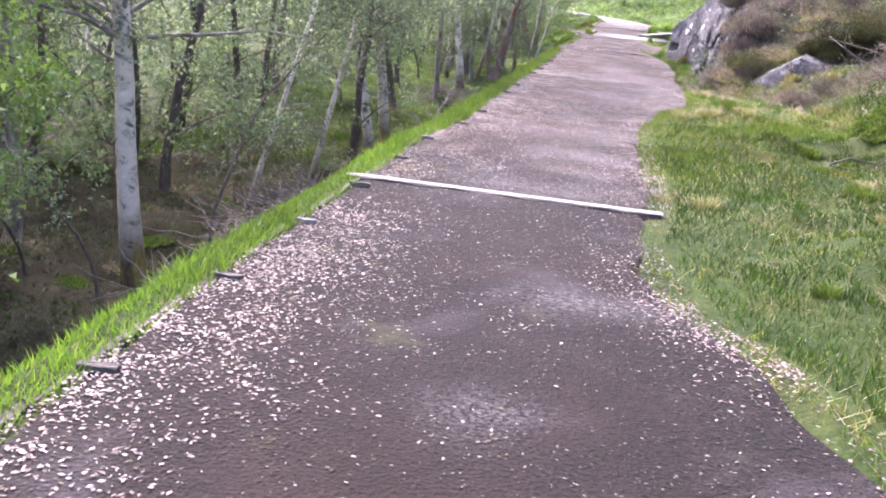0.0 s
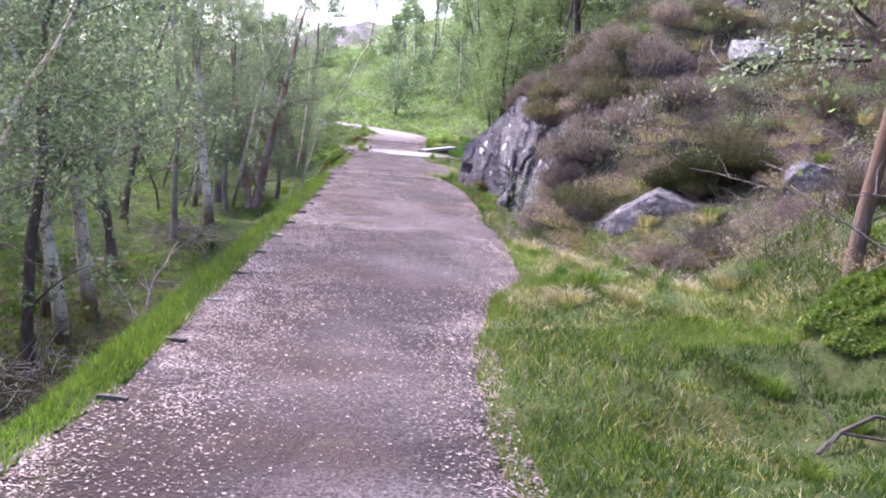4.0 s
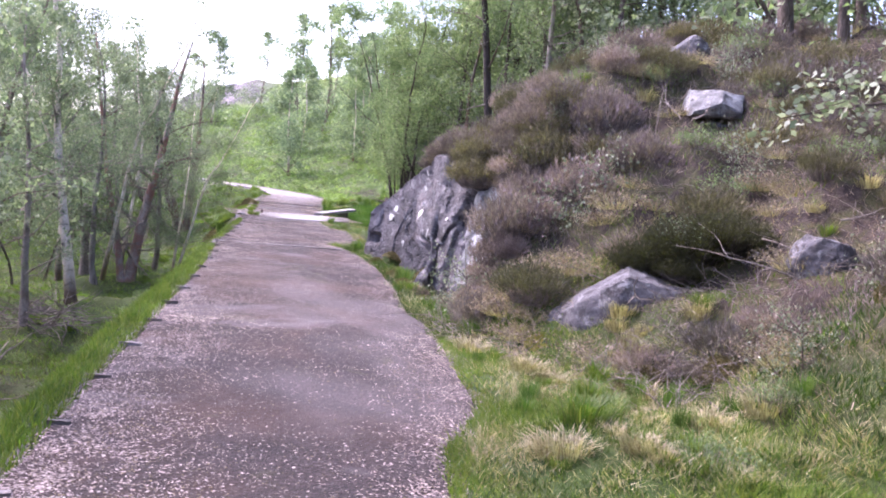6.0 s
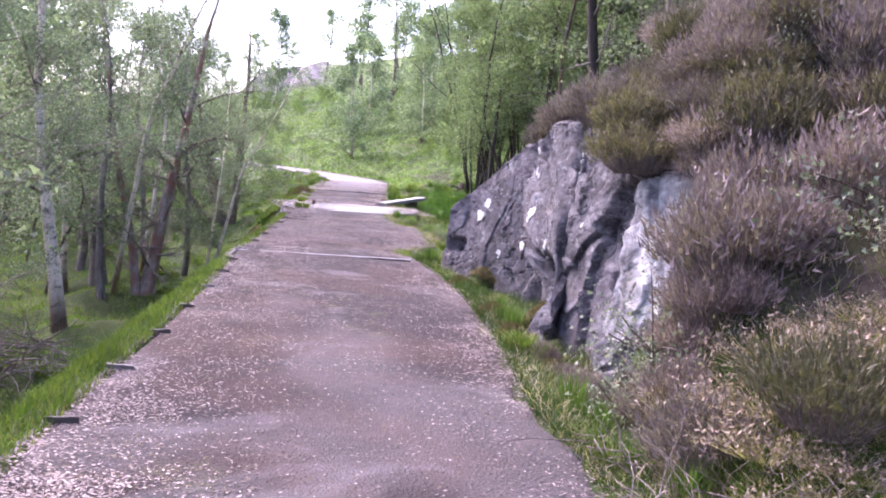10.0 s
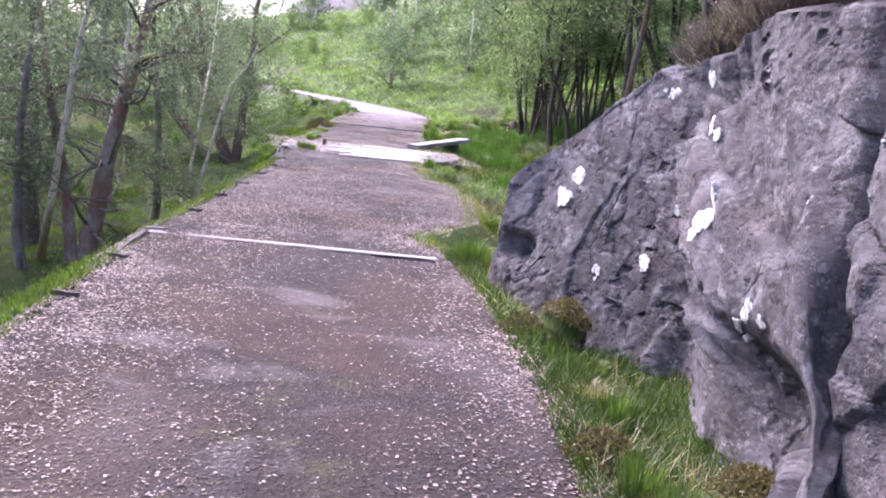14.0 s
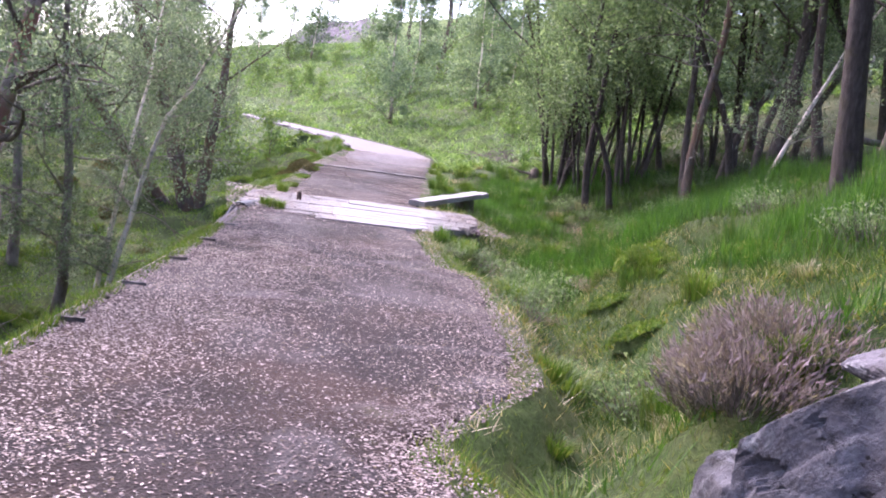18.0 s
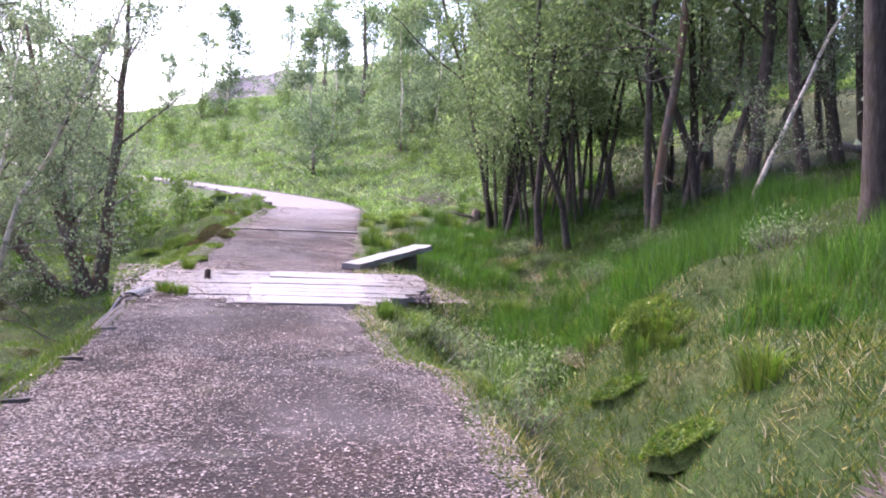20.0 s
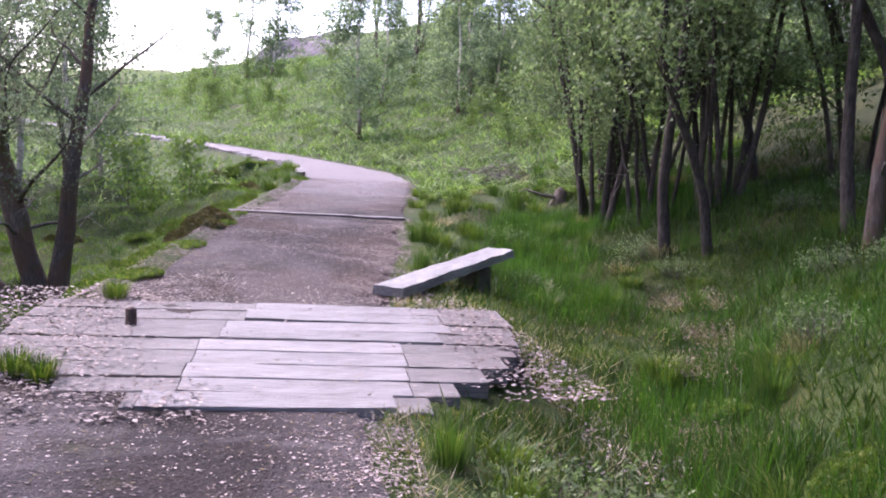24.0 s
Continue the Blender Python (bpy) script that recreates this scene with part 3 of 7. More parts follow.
def wander(rng, start, way, length, n, bend=0.15, lift=0.0):
    """A crooked line."""
    pts, way = [np.array(start, float)], np.array(way, float) / np.linalg.norm(way)
    for _ in range(n):
        way = way + rng.normal(0, bend, 3) + np.array([0, 0, lift])
        way /= np.linalg.norm(way)
        pts.append(pts[-1] + way * length / n)
    return np.array(pts)


def grow(seed, height=8.0, radius=0.11, stems=1, spread=0.0, crown_from=0.35, limbs=12, leaves=5000, leaf=0.075, reach=2.2, droop=-0.05, crook=0.06, bare=1, far=False, leans=None, dead=0):
    """Meshes of a tree that stands at the origin: stems, limbs, crown."""
    rng = np.random.default_rng(seed)
    out = {"trunk": [], "limb": [], "dead": []}
    twigs, anchor = Pile(), []
    for k in range(stems):
        turn = 2 * np.pi * (k + rng.uniform(0, 0.6)) / max(stems, 1)
        lean = np.array([np.cos(turn), np.sin(turn), 0]) * spread * rng.uniform(0.6, 1.3)
        if leans:
            lean = np.array([*leans[k], 0.0])
        h = height * rng.uniform(0.8, 1.05) if stems > 1 else height
        r = radius * (rng.uniform(0.6, 1.0) if k else 1.0)
        base = np.array([np.cos(turn), np.sin(turn), 0]) * (0.0 if stems == 1 else 0.04 if leans else 0.16 + radius * 0.6)
        line = wander(rng, base + [0, 0, -0.5], np.array([0, 0, 1.0]) + lean, h + 0.5, 14, crook, 0.03)
        f = np.linspace(0, 1, 15)
        radii = r * (1 - 0.86 * f) * (1 + 0.75 * np.exp(-f * 22))
        pile = Pile()
        pile.tube(line, radii, 9)
        out["trunk"].append(pile)
        for j in range(dead if k == 0 else dead // 2):
            i = rng.uniform(0.1, 0.5) * 14
            p0 = line[int(i)] + (line[int(i) + 1] - line[int(i)]) * (i - int(i))
            t2 = rng.uniform(0, 2 * np.pi)
            way = np.array([np.cos(t2), np.sin(t2), rng.uniform(-0.2, 0.9)])
            bough, dp = wander(rng, p0, way, rng.uniform(0.5, 1.6), 6, 0.22), Pile()
            dp.tube(bough, np.linspace(r * 0.2, 0.005, 7), 5)
            for _ in range(3):
                q = rng.integers(2, 6)
                dp.tube(wander(rng, bough[q], rng.normal(0, 1, 3), rng.uniform(0.2, 0.5), 3, 0.2), np.linspace(0.008, 0.003, 4), 4, False)
            out["dead"].append(dp)
        for j in range(limbs if stems == 1 else max(4, limbs // stems + 1)):
            u = rng.uniform(crown_from, 0.97) if j > bare else rng.uniform(crown_from * 0.55, crown_from + 0.15)
            i = u * 14
            p0 = line[int(i)] + (line[min(14, int(i) + 1)] - line[int(i)]) * (i - int(i))
            rr = np.interp(u, f, radii)
            t2 = rng.uniform(0, 2 * np.pi)
            way = np.array([np.cos(t2), np.sin(t2), rng.uniform(0.35, 1.1)])
            ln = reach * (1.15 - 0.75 * u) * rng.uniform(0.7, 1.25)
            limb = wander(rng, p0, way, ln, 7, 0.13, droop)
            lp = Pile()
            lp.tube(limb[::2] if far else limb, np.maximum(rr * 0.34 * np.linspace(1, 0.16, 4 if far else 8), 0.005), 4 if far else 5, not far)
            out["limb"].append(lp)
            for _ in range(9):
                q = rng.uniform(0.25, 1.0) * 7
                s0 = limb[int(min(q, 6.99))]
                tw = wander(rng, s0, rng.normal(0, 1, 3) + [0, 0, 0.25], ln * rng.uniform(0.22, 0.5), 4, 0.2, droop * 1.6)
                if not far:
                    twigs.tube(tw[::2], np.linspace(0.005, 0.002, 3), 3, False)
                anchor.append(tw[1:])
            anchor.append(limb[4:])
    anchor = np.concatenate(anchor)
    pick = anchor[rng.integers(0, len(anchor), leaves)] + rng.normal(0, 0.13, (leaves, 3)) * [1, 1, 0.8]
    v, q = leaf_tris(rng, pick, leaf * (1.0 if far else 1.2), 0.75)
    out["twigs"], out["leaves"] = twigs, (v, q)
    return out


def tree_proto(name, label, bark, leaf_mat, group, **spec):
    """The first tree of a kind, with its parts."""
    g = grow(**spec)
    root = thing(name, label, "tree", pose(0, 0, -60), group)
    for pile in g["trunk"]:
        part("trunk", pile.mesh("trunk", bark), root)
    if spec.get("far"):
        joined = Pile()
        for pile in g["limb"]:
            joined.add(np.concatenate(pile.v), np.concatenate(pile.q))
        tagged(part("branchwork", joined.mesh("branchwork", M_BARK), root), kind="stuff")
    else:
        for pile in g["limb"]:
            part("limb", pile.mesh("limb", M_GREYBARK if bark in (M_BIRCH, M_GREYBARK) else M_BARK), root)
        for pile in g["dead"]:
            part("dead_limb", pile.mesh("dead_limb", M_DEADWOOD), root, "bare grey dead limb")
        tagged(part("twigwork", g["twigs"].mesh("twigwork", M_BARK), root), kind="stuff")
    tagged(part("crown", fast_mesh("crown", *g["leaves"], smooth=False, material=leaf_mat), root), kind="stuff")
    return root


def plant(proto, x, y, turn, scale=1.0, sink=0.05, lean=(0, 0), label=""):
    z = float(land(x, y)) - sink
    ob = copy_thing(proto, pose(x, y, z, lean[0], lean[1], 0) @ pose(0, 0, 0, 0, 0, turn))
    ob.scale = (scale, scale, scale)
    return tagged(ob, label) if label else ob


def beam(name, size, material, parent=None, rough=0.006, seed=0, label=""):
    """A squared timber with worn edges, along x, its top at z = 0."""
    rng = np.random.default_rng(seed)
    l, w, h = size
    nx = max(6, int(l / 0.12))
    prof = np.array([(-1, -1), (-1, 0.92), (-0.975, 0.995), (-0.3, 1), (0.3, 1), (0.975, 0.995), (1, 0.92), (1, -1)], float)
    xs = np.linspace(-l / 2, l / 2, nx)
    v = np.zeros((nx, 8, 3))
    v[:, :, 0] = xs[:, None]
    v[:, :, 1] = prof[:, 0] * w / 2 + rng.normal(0, rough, (nx, 8))
    v[:, :, 2] = (prof[:, 1] - 1) * h / 2 + rng.normal(0, rough * 0.6, (nx, 8))
    i = np.arange(8)
    quads = np.concatenate([np.stack([k * 8 + i, k * 8 + (i + 1) % 8, (k + 1) * 8 + (i + 1) % 8, (k + 1) * 8 + i], 1) for k in range(nx - 1)])
    ends = np.array([[7, 6, 5, 4, 3, 2, 1, 0], (nx - 1) * 8 + np.arange(8)])
    return fast_mesh(name, v.reshape(-1, 3), quads, ends, smooth=False, material=material)


# ---- ground, one sheet to the horizon ----
def build_ground():
    u = np.concatenate([-np.geomspace(320, 9, 34), np.arange(-8.6, 9.4, 0.16), np.geomspace(9.6, 320, 40)])
    y = np.concatenate([-np.geomspace(150, 6.5, 16), np.arange(-6, 56, 0.2), np.geomspace(56.3, 420, 50)])
    yy, uu = np.meshgrid(y, u, indexing="ij")
    mid = (path_left(y) + path_right(y)) / 2
    xx = uu + mid[:, None] * (1 - step(30, 120, np.abs(uu)))
    zz = land(xx, yy)
    me = fast_mesh("ground", np.stack([xx, yy, zz], -1).reshape(-1, 3), grid_faces(len(y), len(u)), material=M_GROUND)
    dl, dr = path_left(yy) - xx, xx - path_right(yy)
    soil = step(1.1, 2.6, dl - 0.5 * step(8, 12, yy) + 0.8 * fbm(xx, yy, 0, 5)) * (1 - 0.85 * step(17, 27, yy + 3 * fbm(xx * 0.4, yy * 0.4, 0, 6)))
    soil = np.maximum(soil, 0.5 * step(3.2, 5.5, dr + 1.2 * fbm(xx, yy, 0, 15)) * step(25, 28, yy) * (1 - step(44, 50, yy)))
    toe = np.interp(yy, TOE_Y, TOE_D)
    soil = np.maximum(soil, 0.35 * np.exp(-((dr - toe * 0.75 - 0.3 * fbm(xx, yy, 0, 18)) / 0.4) ** 2) * step(27, 30, yy) * (1 - step(38, 40, yy)))
    attribute(me, "soil", np.maximum(soil, np.clip(fbm(xx * 0.8, yy * 0.8, 0, 8) * 1.2 - 0.2, 0, 1)))
    heath = step(0.15, 1.0, dr - np.interp(yy, TOE_Y, TOE_D) + 0.7 * fbm(xx * 0.8, yy * 0.8, 0, 12)) * (1 - step(22.5, 24.5, yy)) * step(10.5, 13.5, yy + 0.1 * dr)
    attribute(me, "heath", heath)
    tagged(new("ground", me), "mossy woodland ground with grass and leaf mould", "ground", kind="structure")


build_ground()


DUST = ((0.9, 4.2, 0.32, 0.22), (0.3, 2.9, 0.22, 0.16), (1.64, 9.6, 0.55, 0.45), (1.37, 8.2, 0.5, 0.3), (0.92, 6.7, 0.75, 0.3), (1.2, 7.4, 0.5, 0.2))


def build_path():
    y = np.concatenate([np.arange(-14, 60, 0.12), np.arange(60, 128, 0.8)])
    cols = 34
    s = np.linspace(0, 1, cols)
    wob_l, wob_r = 0.07 * fbm(y * 2.3, 0 * y, 0, 21, 4), 0.16 * fbm(y * 1.9, 0 * y + 5, 0, 22, 4)
    xl, xr = path_left(y) - 0.02 + wob_l * 0.4, path_right(y) + wob_r
    xx = xl[:, None] + (xr - xl)[:, None] * s[None]
    yy = np.repeat(y[:, None], cols, 1)
    zz = path_z(yy) + 0.018 * fbm(xx * 1.6, yy * 1.6, 0, 31, 4) + 0.008 * np.sin(np.pi * s)[None]
    zz[:, [0, -1]] -= 0.1
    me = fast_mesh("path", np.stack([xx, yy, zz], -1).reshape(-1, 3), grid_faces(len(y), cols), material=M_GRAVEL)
    dust = 0 * xx
    for x, y0, rx, ry in DUST:
        dust = np.maximum(dust, np.exp(-(((xx - x) / rx) ** 2 + ((yy - y0) / ry) ** 2)))
    attribute(me, "dust", np.clip(dust + 0.9 * fbm(xx * 2.2, yy * 2.2, 0, 33, 4), 0, 1) * (dust > 0.05))
    # The first metres are darkened for damp and for shade under the trees.
    attribute(me, "damp_shade", 1 - step(5.5, 11, yy + 2.5 * fbm(xx * 0.9, yy * 0.9, 0, 34, 3)))
    # Sky glare past y 41 as paleness, plus weak random pale patches before it.
    attribute(me, "glare_pale", 0.9 * step(41.5, 50, yy + 3 * fbm(xx * 0.7, yy * 0.7, 0, 35, 3)) + 0.22 * step(8.5, 12.5, yy) * (1 - step(41, 45, yy)) * step(-0.1, 0.4, fbm(xx * 1.2, yy * 0.6, 0, 36, 3)))
    tagged(new("path", me), "dark gravel footpath strewn with pale fallen leaves", "path", kind="structure")


build_path()

# ---- timber across the path ----
def cross_bar(a, b, width, lift, label, seed):
    m = Vector(((a[0] + b[0]) / 2, (a[1] + b[1]) / 2, float(path_z((a[1] + b[1]) / 2)) + lift))
    turn = math.degrees(math.atan2(b[1] - a[1], b[0] - a[0]))
    l = math.hypot(b[0] - a[0], b[1] - a[1])
    root = thing("drainage_bar", label, "timber bar", pose(*m, 0, 0, turn), "timber bars across the path")
    part("bar", beam("bar", (l, width, 0.08), M_WHITEWOOD, rough=0.0018, seed=seed), root)
    backing = part("backing_board", beam("backing_board", (l * 0.99, 0.03, 0.1), M_DARKWOOD, seed=seed + 50), root, "dark board behind the bar")
    backing.matrix_basis = pose(0, -width / 2 - 0.02, -0.006)


cross_bar((-0.56, 6.5), (1.62, 6.17), 0.09, 0.019, "pale weathered timber bar set across the gravel path", 1)
cross_bar((3.11, 24.31), (5.3, 23.84), 0.1, 0.018, "pale weathered timber bar with moss, set across the gravel path", 2)
cross_bar((6.3, 41.4), (8.8, 40.95), 0.12, 0.03, "pale narrow timber bar set across the far gravel path", 3)


def build_boards():
    """The plank bridge over the culvert: each row is an old end, a bleached middle and an old end."""
    root = thing("plank_bridge", "weathered grey plank bridge with a bleached middle, leaves on it", "bridge", pose(6.3, 32.02, float(path_z(32.02)) + 0.028, math.degrees(math.atan(0.0425)), 0, -6))
    r = np.random.default_rng(4)
    y0 = 0.0
    for i, w in enumerate((0.24, 0.24, 0.27, 0.28, 0.26, 0.25, 0.24, 0.29, 0.26)):
        x0, x1 = (-0.78, -1.15, -1.5)[i] if i < 3 else -1.74 + 0.02 * (i % 3), (0.68, 0.85, 1.05, 1.22, 1.34, 1.42, 1.46, 1.5, 1.5)[i]
        a0 = (-0.7, -0.58, -0.57, -0.56, -0.54, -0.46, -0.42, -0.32, -0.25)[i] + r.normal(0, 0.015)
        a1 = (0.5, 0.6, 0.62, 0.64, 0.66, 0.95, 1.0, 1.05, 1.08)[i] + r.normal(0, 0.02)
        gap = 0.012 if i not in (5, 7) else 0.04
        y0 += gap
        sunk = -0.014 + 0.004 * min(i, 2)
        for name, xa, xb, mat, lift in (("plank", x0, a0 - 0.006, M_PLANK, sunk), ("worn_plank", a0, a1, M_PALEWOOD, 0.0), ("plank", a1 + 0.006, x1, M_PLANK, sunk)):
            p = part(name, beam(name, (xb - xa, w, 0.09), mat, seed=60 + i, rough=0.0022), root, "bleached pale plank" if name == "worn_plank" else "")
            p.matrix_basis = pose((xa + xb) / 2, y0 + w / 2, lift + r.normal(0, 0.003), 0, r.normal(0, 0.25), r.normal(0, 0.2))
        y0 += w
    p = Pile()
    p.tube([(0, 0, -0.05), (0, 0, 0.09), (0, 0, 0.1)], [0.035, 0.035, 0.02], 10)
    part("bolt", p.mesh("bolt", M_IRON), root, "rusty iron bolt").matrix_basis = pose(-1.02, 1.72, 0)
    for x, l, turn in ((-1.58, 1.7, 94), (1.38, 0.9, 90)):
        part("side_beam", beam("side_beam", (l, 0.16, 0.34), M_DARKWOOD, seed=90), root, "dark rotten side beam").matrix_basis = pose(x, 1.25 if x < 0 else 1.8, -0.1, 0, 0, turn)


build_boards()
bench = thing("sleeper_seat", "squared pale timber sleeper lying beside the path as a low seat", "bench", pose(8.06, 35.7, 1.76, 0, -5.4, 46.5))
part("beam", beam("beam", (2.1, 0.28, 0.075), M_WHITEWOOD, seed=7), bench)
for x in (-0.75, 0.45):
    part("support", beam("support", (0.3, 0.14, 0.25), M_DARKWOOD, seed=8), bench, "dark timber block under the seat").matrix_basis = pose(x, 0, -0.083, 0, 0, 90)

# left edge: thin boards with flat pegs at their ends
edging = thing("path_edging", "dark edging boards and pegs along the path edge", "edging", kind="structure")
r = np.random.default_rng(12)
for i in range(31):
    ya = -1.28 + 1.07 * i
    yb = ya + 1.05
    xa, xb = float(path_left(ya)), float(path_left(yb))
    turn = math.degrees(math.atan2(yb - ya, xb - xa))
    p = part("edging_board", beam("edging_board", (math.hypot(xb - xa, yb - ya), 0.035, 0.12), M_DARKWOOD, seed=i, rough=0.004), edging)
    p.matrix_basis = pose((xa + xb) / 2 - 0.015, (ya + yb) / 2, float(path_z((ya + yb) / 2)) + 0.002, 0, -2.4, turn)
    q = part("peg", beam("peg", (0.12 + 0.05 * r.random(), 0.035, 0.06), M_DARKWOOD if i % 3 else M_PLANK, seed=i + 40, rough=0.003), edging)
    q.matrix_basis = pose(xa + 0.055, ya - 0.02, float(path_z(ya)) + 0.022, r.normal(0, 3), r.normal(0, 3), r.normal(-6, 4))
for i in range(26):
    ya = 50.4 + 1.3 * i
    yb = ya + 1.25
    for k in (0, 1):
        xa, xb = float(path_left(ya)) - 0.06 - 0.12 * k, float(path_left(yb)) - 0.06 - 0.12 * k
        p = part("edging_log", beam("edging_log", (math.hypot(xb - xa, yb - ya), 0.18, 0.2), (M_DARKWOOD, M_PLANK, M_DARKWOOD, M_PALEWOOD)[(i + 2 * k) % 4], seed=i, rough=0.015), edging, "grey edging log at the bend")
        p.matrix_basis = pose((xa + xb) / 2, (ya + yb) / 2, float(path_z((ya + yb) / 2)) + 0.1 - 0.22 * k + r.normal(0, 0.02), 0, -2.4 + r.normal(0, 1), math.degrees(math.atan2(yb - ya, xb - xa)))

# ---- rock outcrop ----
FACE = np.array([(6.1, 17.0), (5.62, 17.45), (5.44, 17.75), (5.26, 18.4), (5.36, 18.5), (5.3, 19.2), (5.42, 19.5), (5.44, 19.62), (5.56, 20.25), (5.7, 21.06), (5.92, 21.12), (6.1, 21.36), (6.06, 21.5), (5.99, 21.62), (5.54, 22.55), (5.47, 23.0), (5.74, 23.25), (6.6, 23.5), (7.6, 23.4)])
TURNED = 16  # where the face turns away from the path
TOP_Y = [17.0, 17.4, 17.75, 18.4, 18.5, 19.3, 20.0, 20.5, 21.05, 21.2, 21.45, 21.93, 22.13, 22.34, 22.8, 23.0, 23.25]
TOP_Z = [1.6, 1.95, 2.2, 2.3, 2.5, 2.68, 2.74, 2.7, 2.55, 2.48, 2.46, 2.62, 2.47, 2.29, 2.0, 1.84, 1.75]


def blocks(S, Z, seed, count, long, turn, wob):
    """Flat tilted blocks that split a face: the height of each place and how far the next joint is."""
    r = np.random.default_rng(seed)
    best, second, lift = np.full(Z.shape, 9.0), np.full(Z.shape, 9.0), np.zeros(Z.shape)
    for _ in range(count):
        cs, cz, tw = r.uniform(0, long), r.uniform(0.5, 3.0), turn + r.normal(0, 0.12)
        off, a1, a2 = r.normal(0, 1.0), r.normal(0, 1.4), r.normal(0, 1.4)
        ds, dz = S - cs + wob, Z - cz + wob
        d = np.maximum(np.abs(ds * math.cos(tw) + dz * math.sin(tw)) * r.uniform(0.9, 1.5), np.abs(dz * math.cos(tw) - ds * math.sin(tw)) * r.uniform(0.6, 1.0))
        near = d < best
        second = np.where(near, best, np.minimum(second, d))
        lift = np.where(near, off + a1 * (S - cs) + a2 * (Z - cz), lift)
        best = np.where(near, d, best)
    return np.clip(lift, -2, 2), second - best


def build_outcrop():
    seg = np.concatenate([[0], np.cumsum(np.linalg.norm(np.diff(FACE, axis=0), axis=1))])
    s = np.arange(0, seg[-1], 0.015)
    fx, fy = np.interp(s, seg, FACE[:, 0]), np.interp(s, seg, FACE[:, 1])
    wide = np.hanning(61) / np.hanning(61).sum()
    tx, ty = (np.convolve(np.pad(np.gradient(f), 30, mode="edge"), wide, "valid") for f in (fx, fy))
    ln = np.hypot(tx, ty)
    nx, ny = -ty / ln, tx / ln
    base = path_z(fy) - 0.35
    top = np.interp(fy, TOP_Y, TOP_Z) + 0.05 * fbm(s * 3, s * 0, 0, 48, 3)
    top = np.where(s > seg[TURNED], np.interp(s, [seg[TURNED], seg[-1]], [1.8, 2.7]), top)
    rows = 184
    v = np.linspace(0, 1, rows)[:, None]
    up = np.clip(v / 0.84, 0, 1)
    back = np.clip((v - 0.84) / 0.16, 0, 1)
    z = base[None] + (top - base)[None] * up + back * 0.16
    slabs = step(21.3, 21.5, fy)[None] * (s < seg[TURNED])[None]
    slant = step(19.3, 20.1, fy) * (1 - step(21.14, 21.5, fy))
    lean = ((0.3 - 0.24 * step(22.5, 23.05, fy)) * (1 - slant))[None] * up ** 1.1 + 0.75 * back ** 1.4
    S = np.repeat(s[None], rows, 0)
    under = np.clip(2.5 - z, 0, None) * slant[None]
    X, Y = fx[None] - 0.3 * under, fy[None] - 0.8 * under
    wob = 0.035 * fbm(X * 4, Y * 4, z * 4, 40, 3)
    big, big_joint = blocks(S, z, 11, 30, seg[-1], 0.42, wob)
    small, small_joint = blocks(S, z, 12, 230, seg[-1], -0.5, wob)
    rough = 1 - 0.86 * slabs
    push = 0.05 * big * rough + 0.015 * small * (0.35 + 0.65 * rough)
    push = push - (0.05 * rough * np.exp(-(big_joint / 0.022) ** 2) * step(0.42, 0.6, value_noise(S * 1.6, z * 1.6, 0, 50))) - 0.012 * np.exp(-(small_joint / 0.014) ** 2) * step(0.45, 0.65, value_noise(S * 2, z * 2, 0, 52))
    for y_c, slant, depth, width in ((21.43, 0.0, 0.12, 0.045), (21.0, 0.0, 0.03, 0.02), (20.78, -0.08, 0.035, 0.02), (22.1, 0.5, 0.02, 0.015), (18.46, 0.05, 0.12, 0.05), (19.55, -0.06, 0.1, 0.04), (20.3, 0.3, 0.04, 0.02), (18.0, 0.5, 0.05, 0.03)):
        s_c = np.interp(y_c, FACE[:16, 1], seg[:16])
        push = push - depth * np.exp(-((S - s_c - slant * (z - 1.8) + 0.05 * fbm(z * 3, z * 0, 0, 40, 3)) / width) ** 2)
    # slanting ledges across the nearer slab, and the hollow at the foot
    for y_c, z_c, slope, drop_, y0, y1 in ((20.3, 2.05, 0.42, 0.07, 19.6, 20.95), (20.5, 1.62, 0.3, 0.06, 19.6, 21.0)):
        edge = z - z_c - slope * (Y - y_c) + 0.02 * fbm(Y * 5, z * 5, 0, 57)
        push = push - drop_ * step(0.02, -0.02, -edge) * np.exp(-np.clip(edge, 0, 1) / 0.35) * ((Y > y0) & (Y < y1))
    push = push - 0.16 * np.exp(-(((Y - 22.82) / 0.15) ** 4 + ((z - 1.4) / 0.09) ** 4)) - 0.28 * np.exp(-(((Y - 19.75) / 0.5) ** 4 + ((z - 1.2) / 0.3) ** 4))
    for _ in range(1):
        soft = np.pad(push, 1, mode="edge")
        push = (soft[1:-1, 1:-1] * 2 + soft[:-2, 1:-1] + soft[2:, 1:-1] + soft[1:-1, :-2] + soft[1:-1, 2:]) / 6
    pale = step(17.65, 17.8, Y) * (1 - step(18.35, 18.45, Y))
    push = push + pale * 0.05 * fbm(X * 5, Y * 5, z * 3, 58, 3) + (0.35 + 0.65 * rough) * 0.022 * fbm(X * 6, Y * 6, z * 6, 43, 6) + 0.012 * np.abs(fbm(X * 17, Y * 17, z * 17, 42, 3)) - 0.02 * step(0.26, 0.32, fbm(X * 14, Y * 14, z * 14, 46, 3)) * step(0.5, 0.65, value_noise(S * 1.5, z * 1.5, 0, 59)) - 0.03 * rough * np.abs(fbm(X * 3, Y * 3, z * 3, 45, 3)) - lean
    verts = np.stack([X + nx[None] * push, Y + ny[None] * push, z + 0.02 * fbm(X * 3, Y * 3, z * 3, 44)], -1)
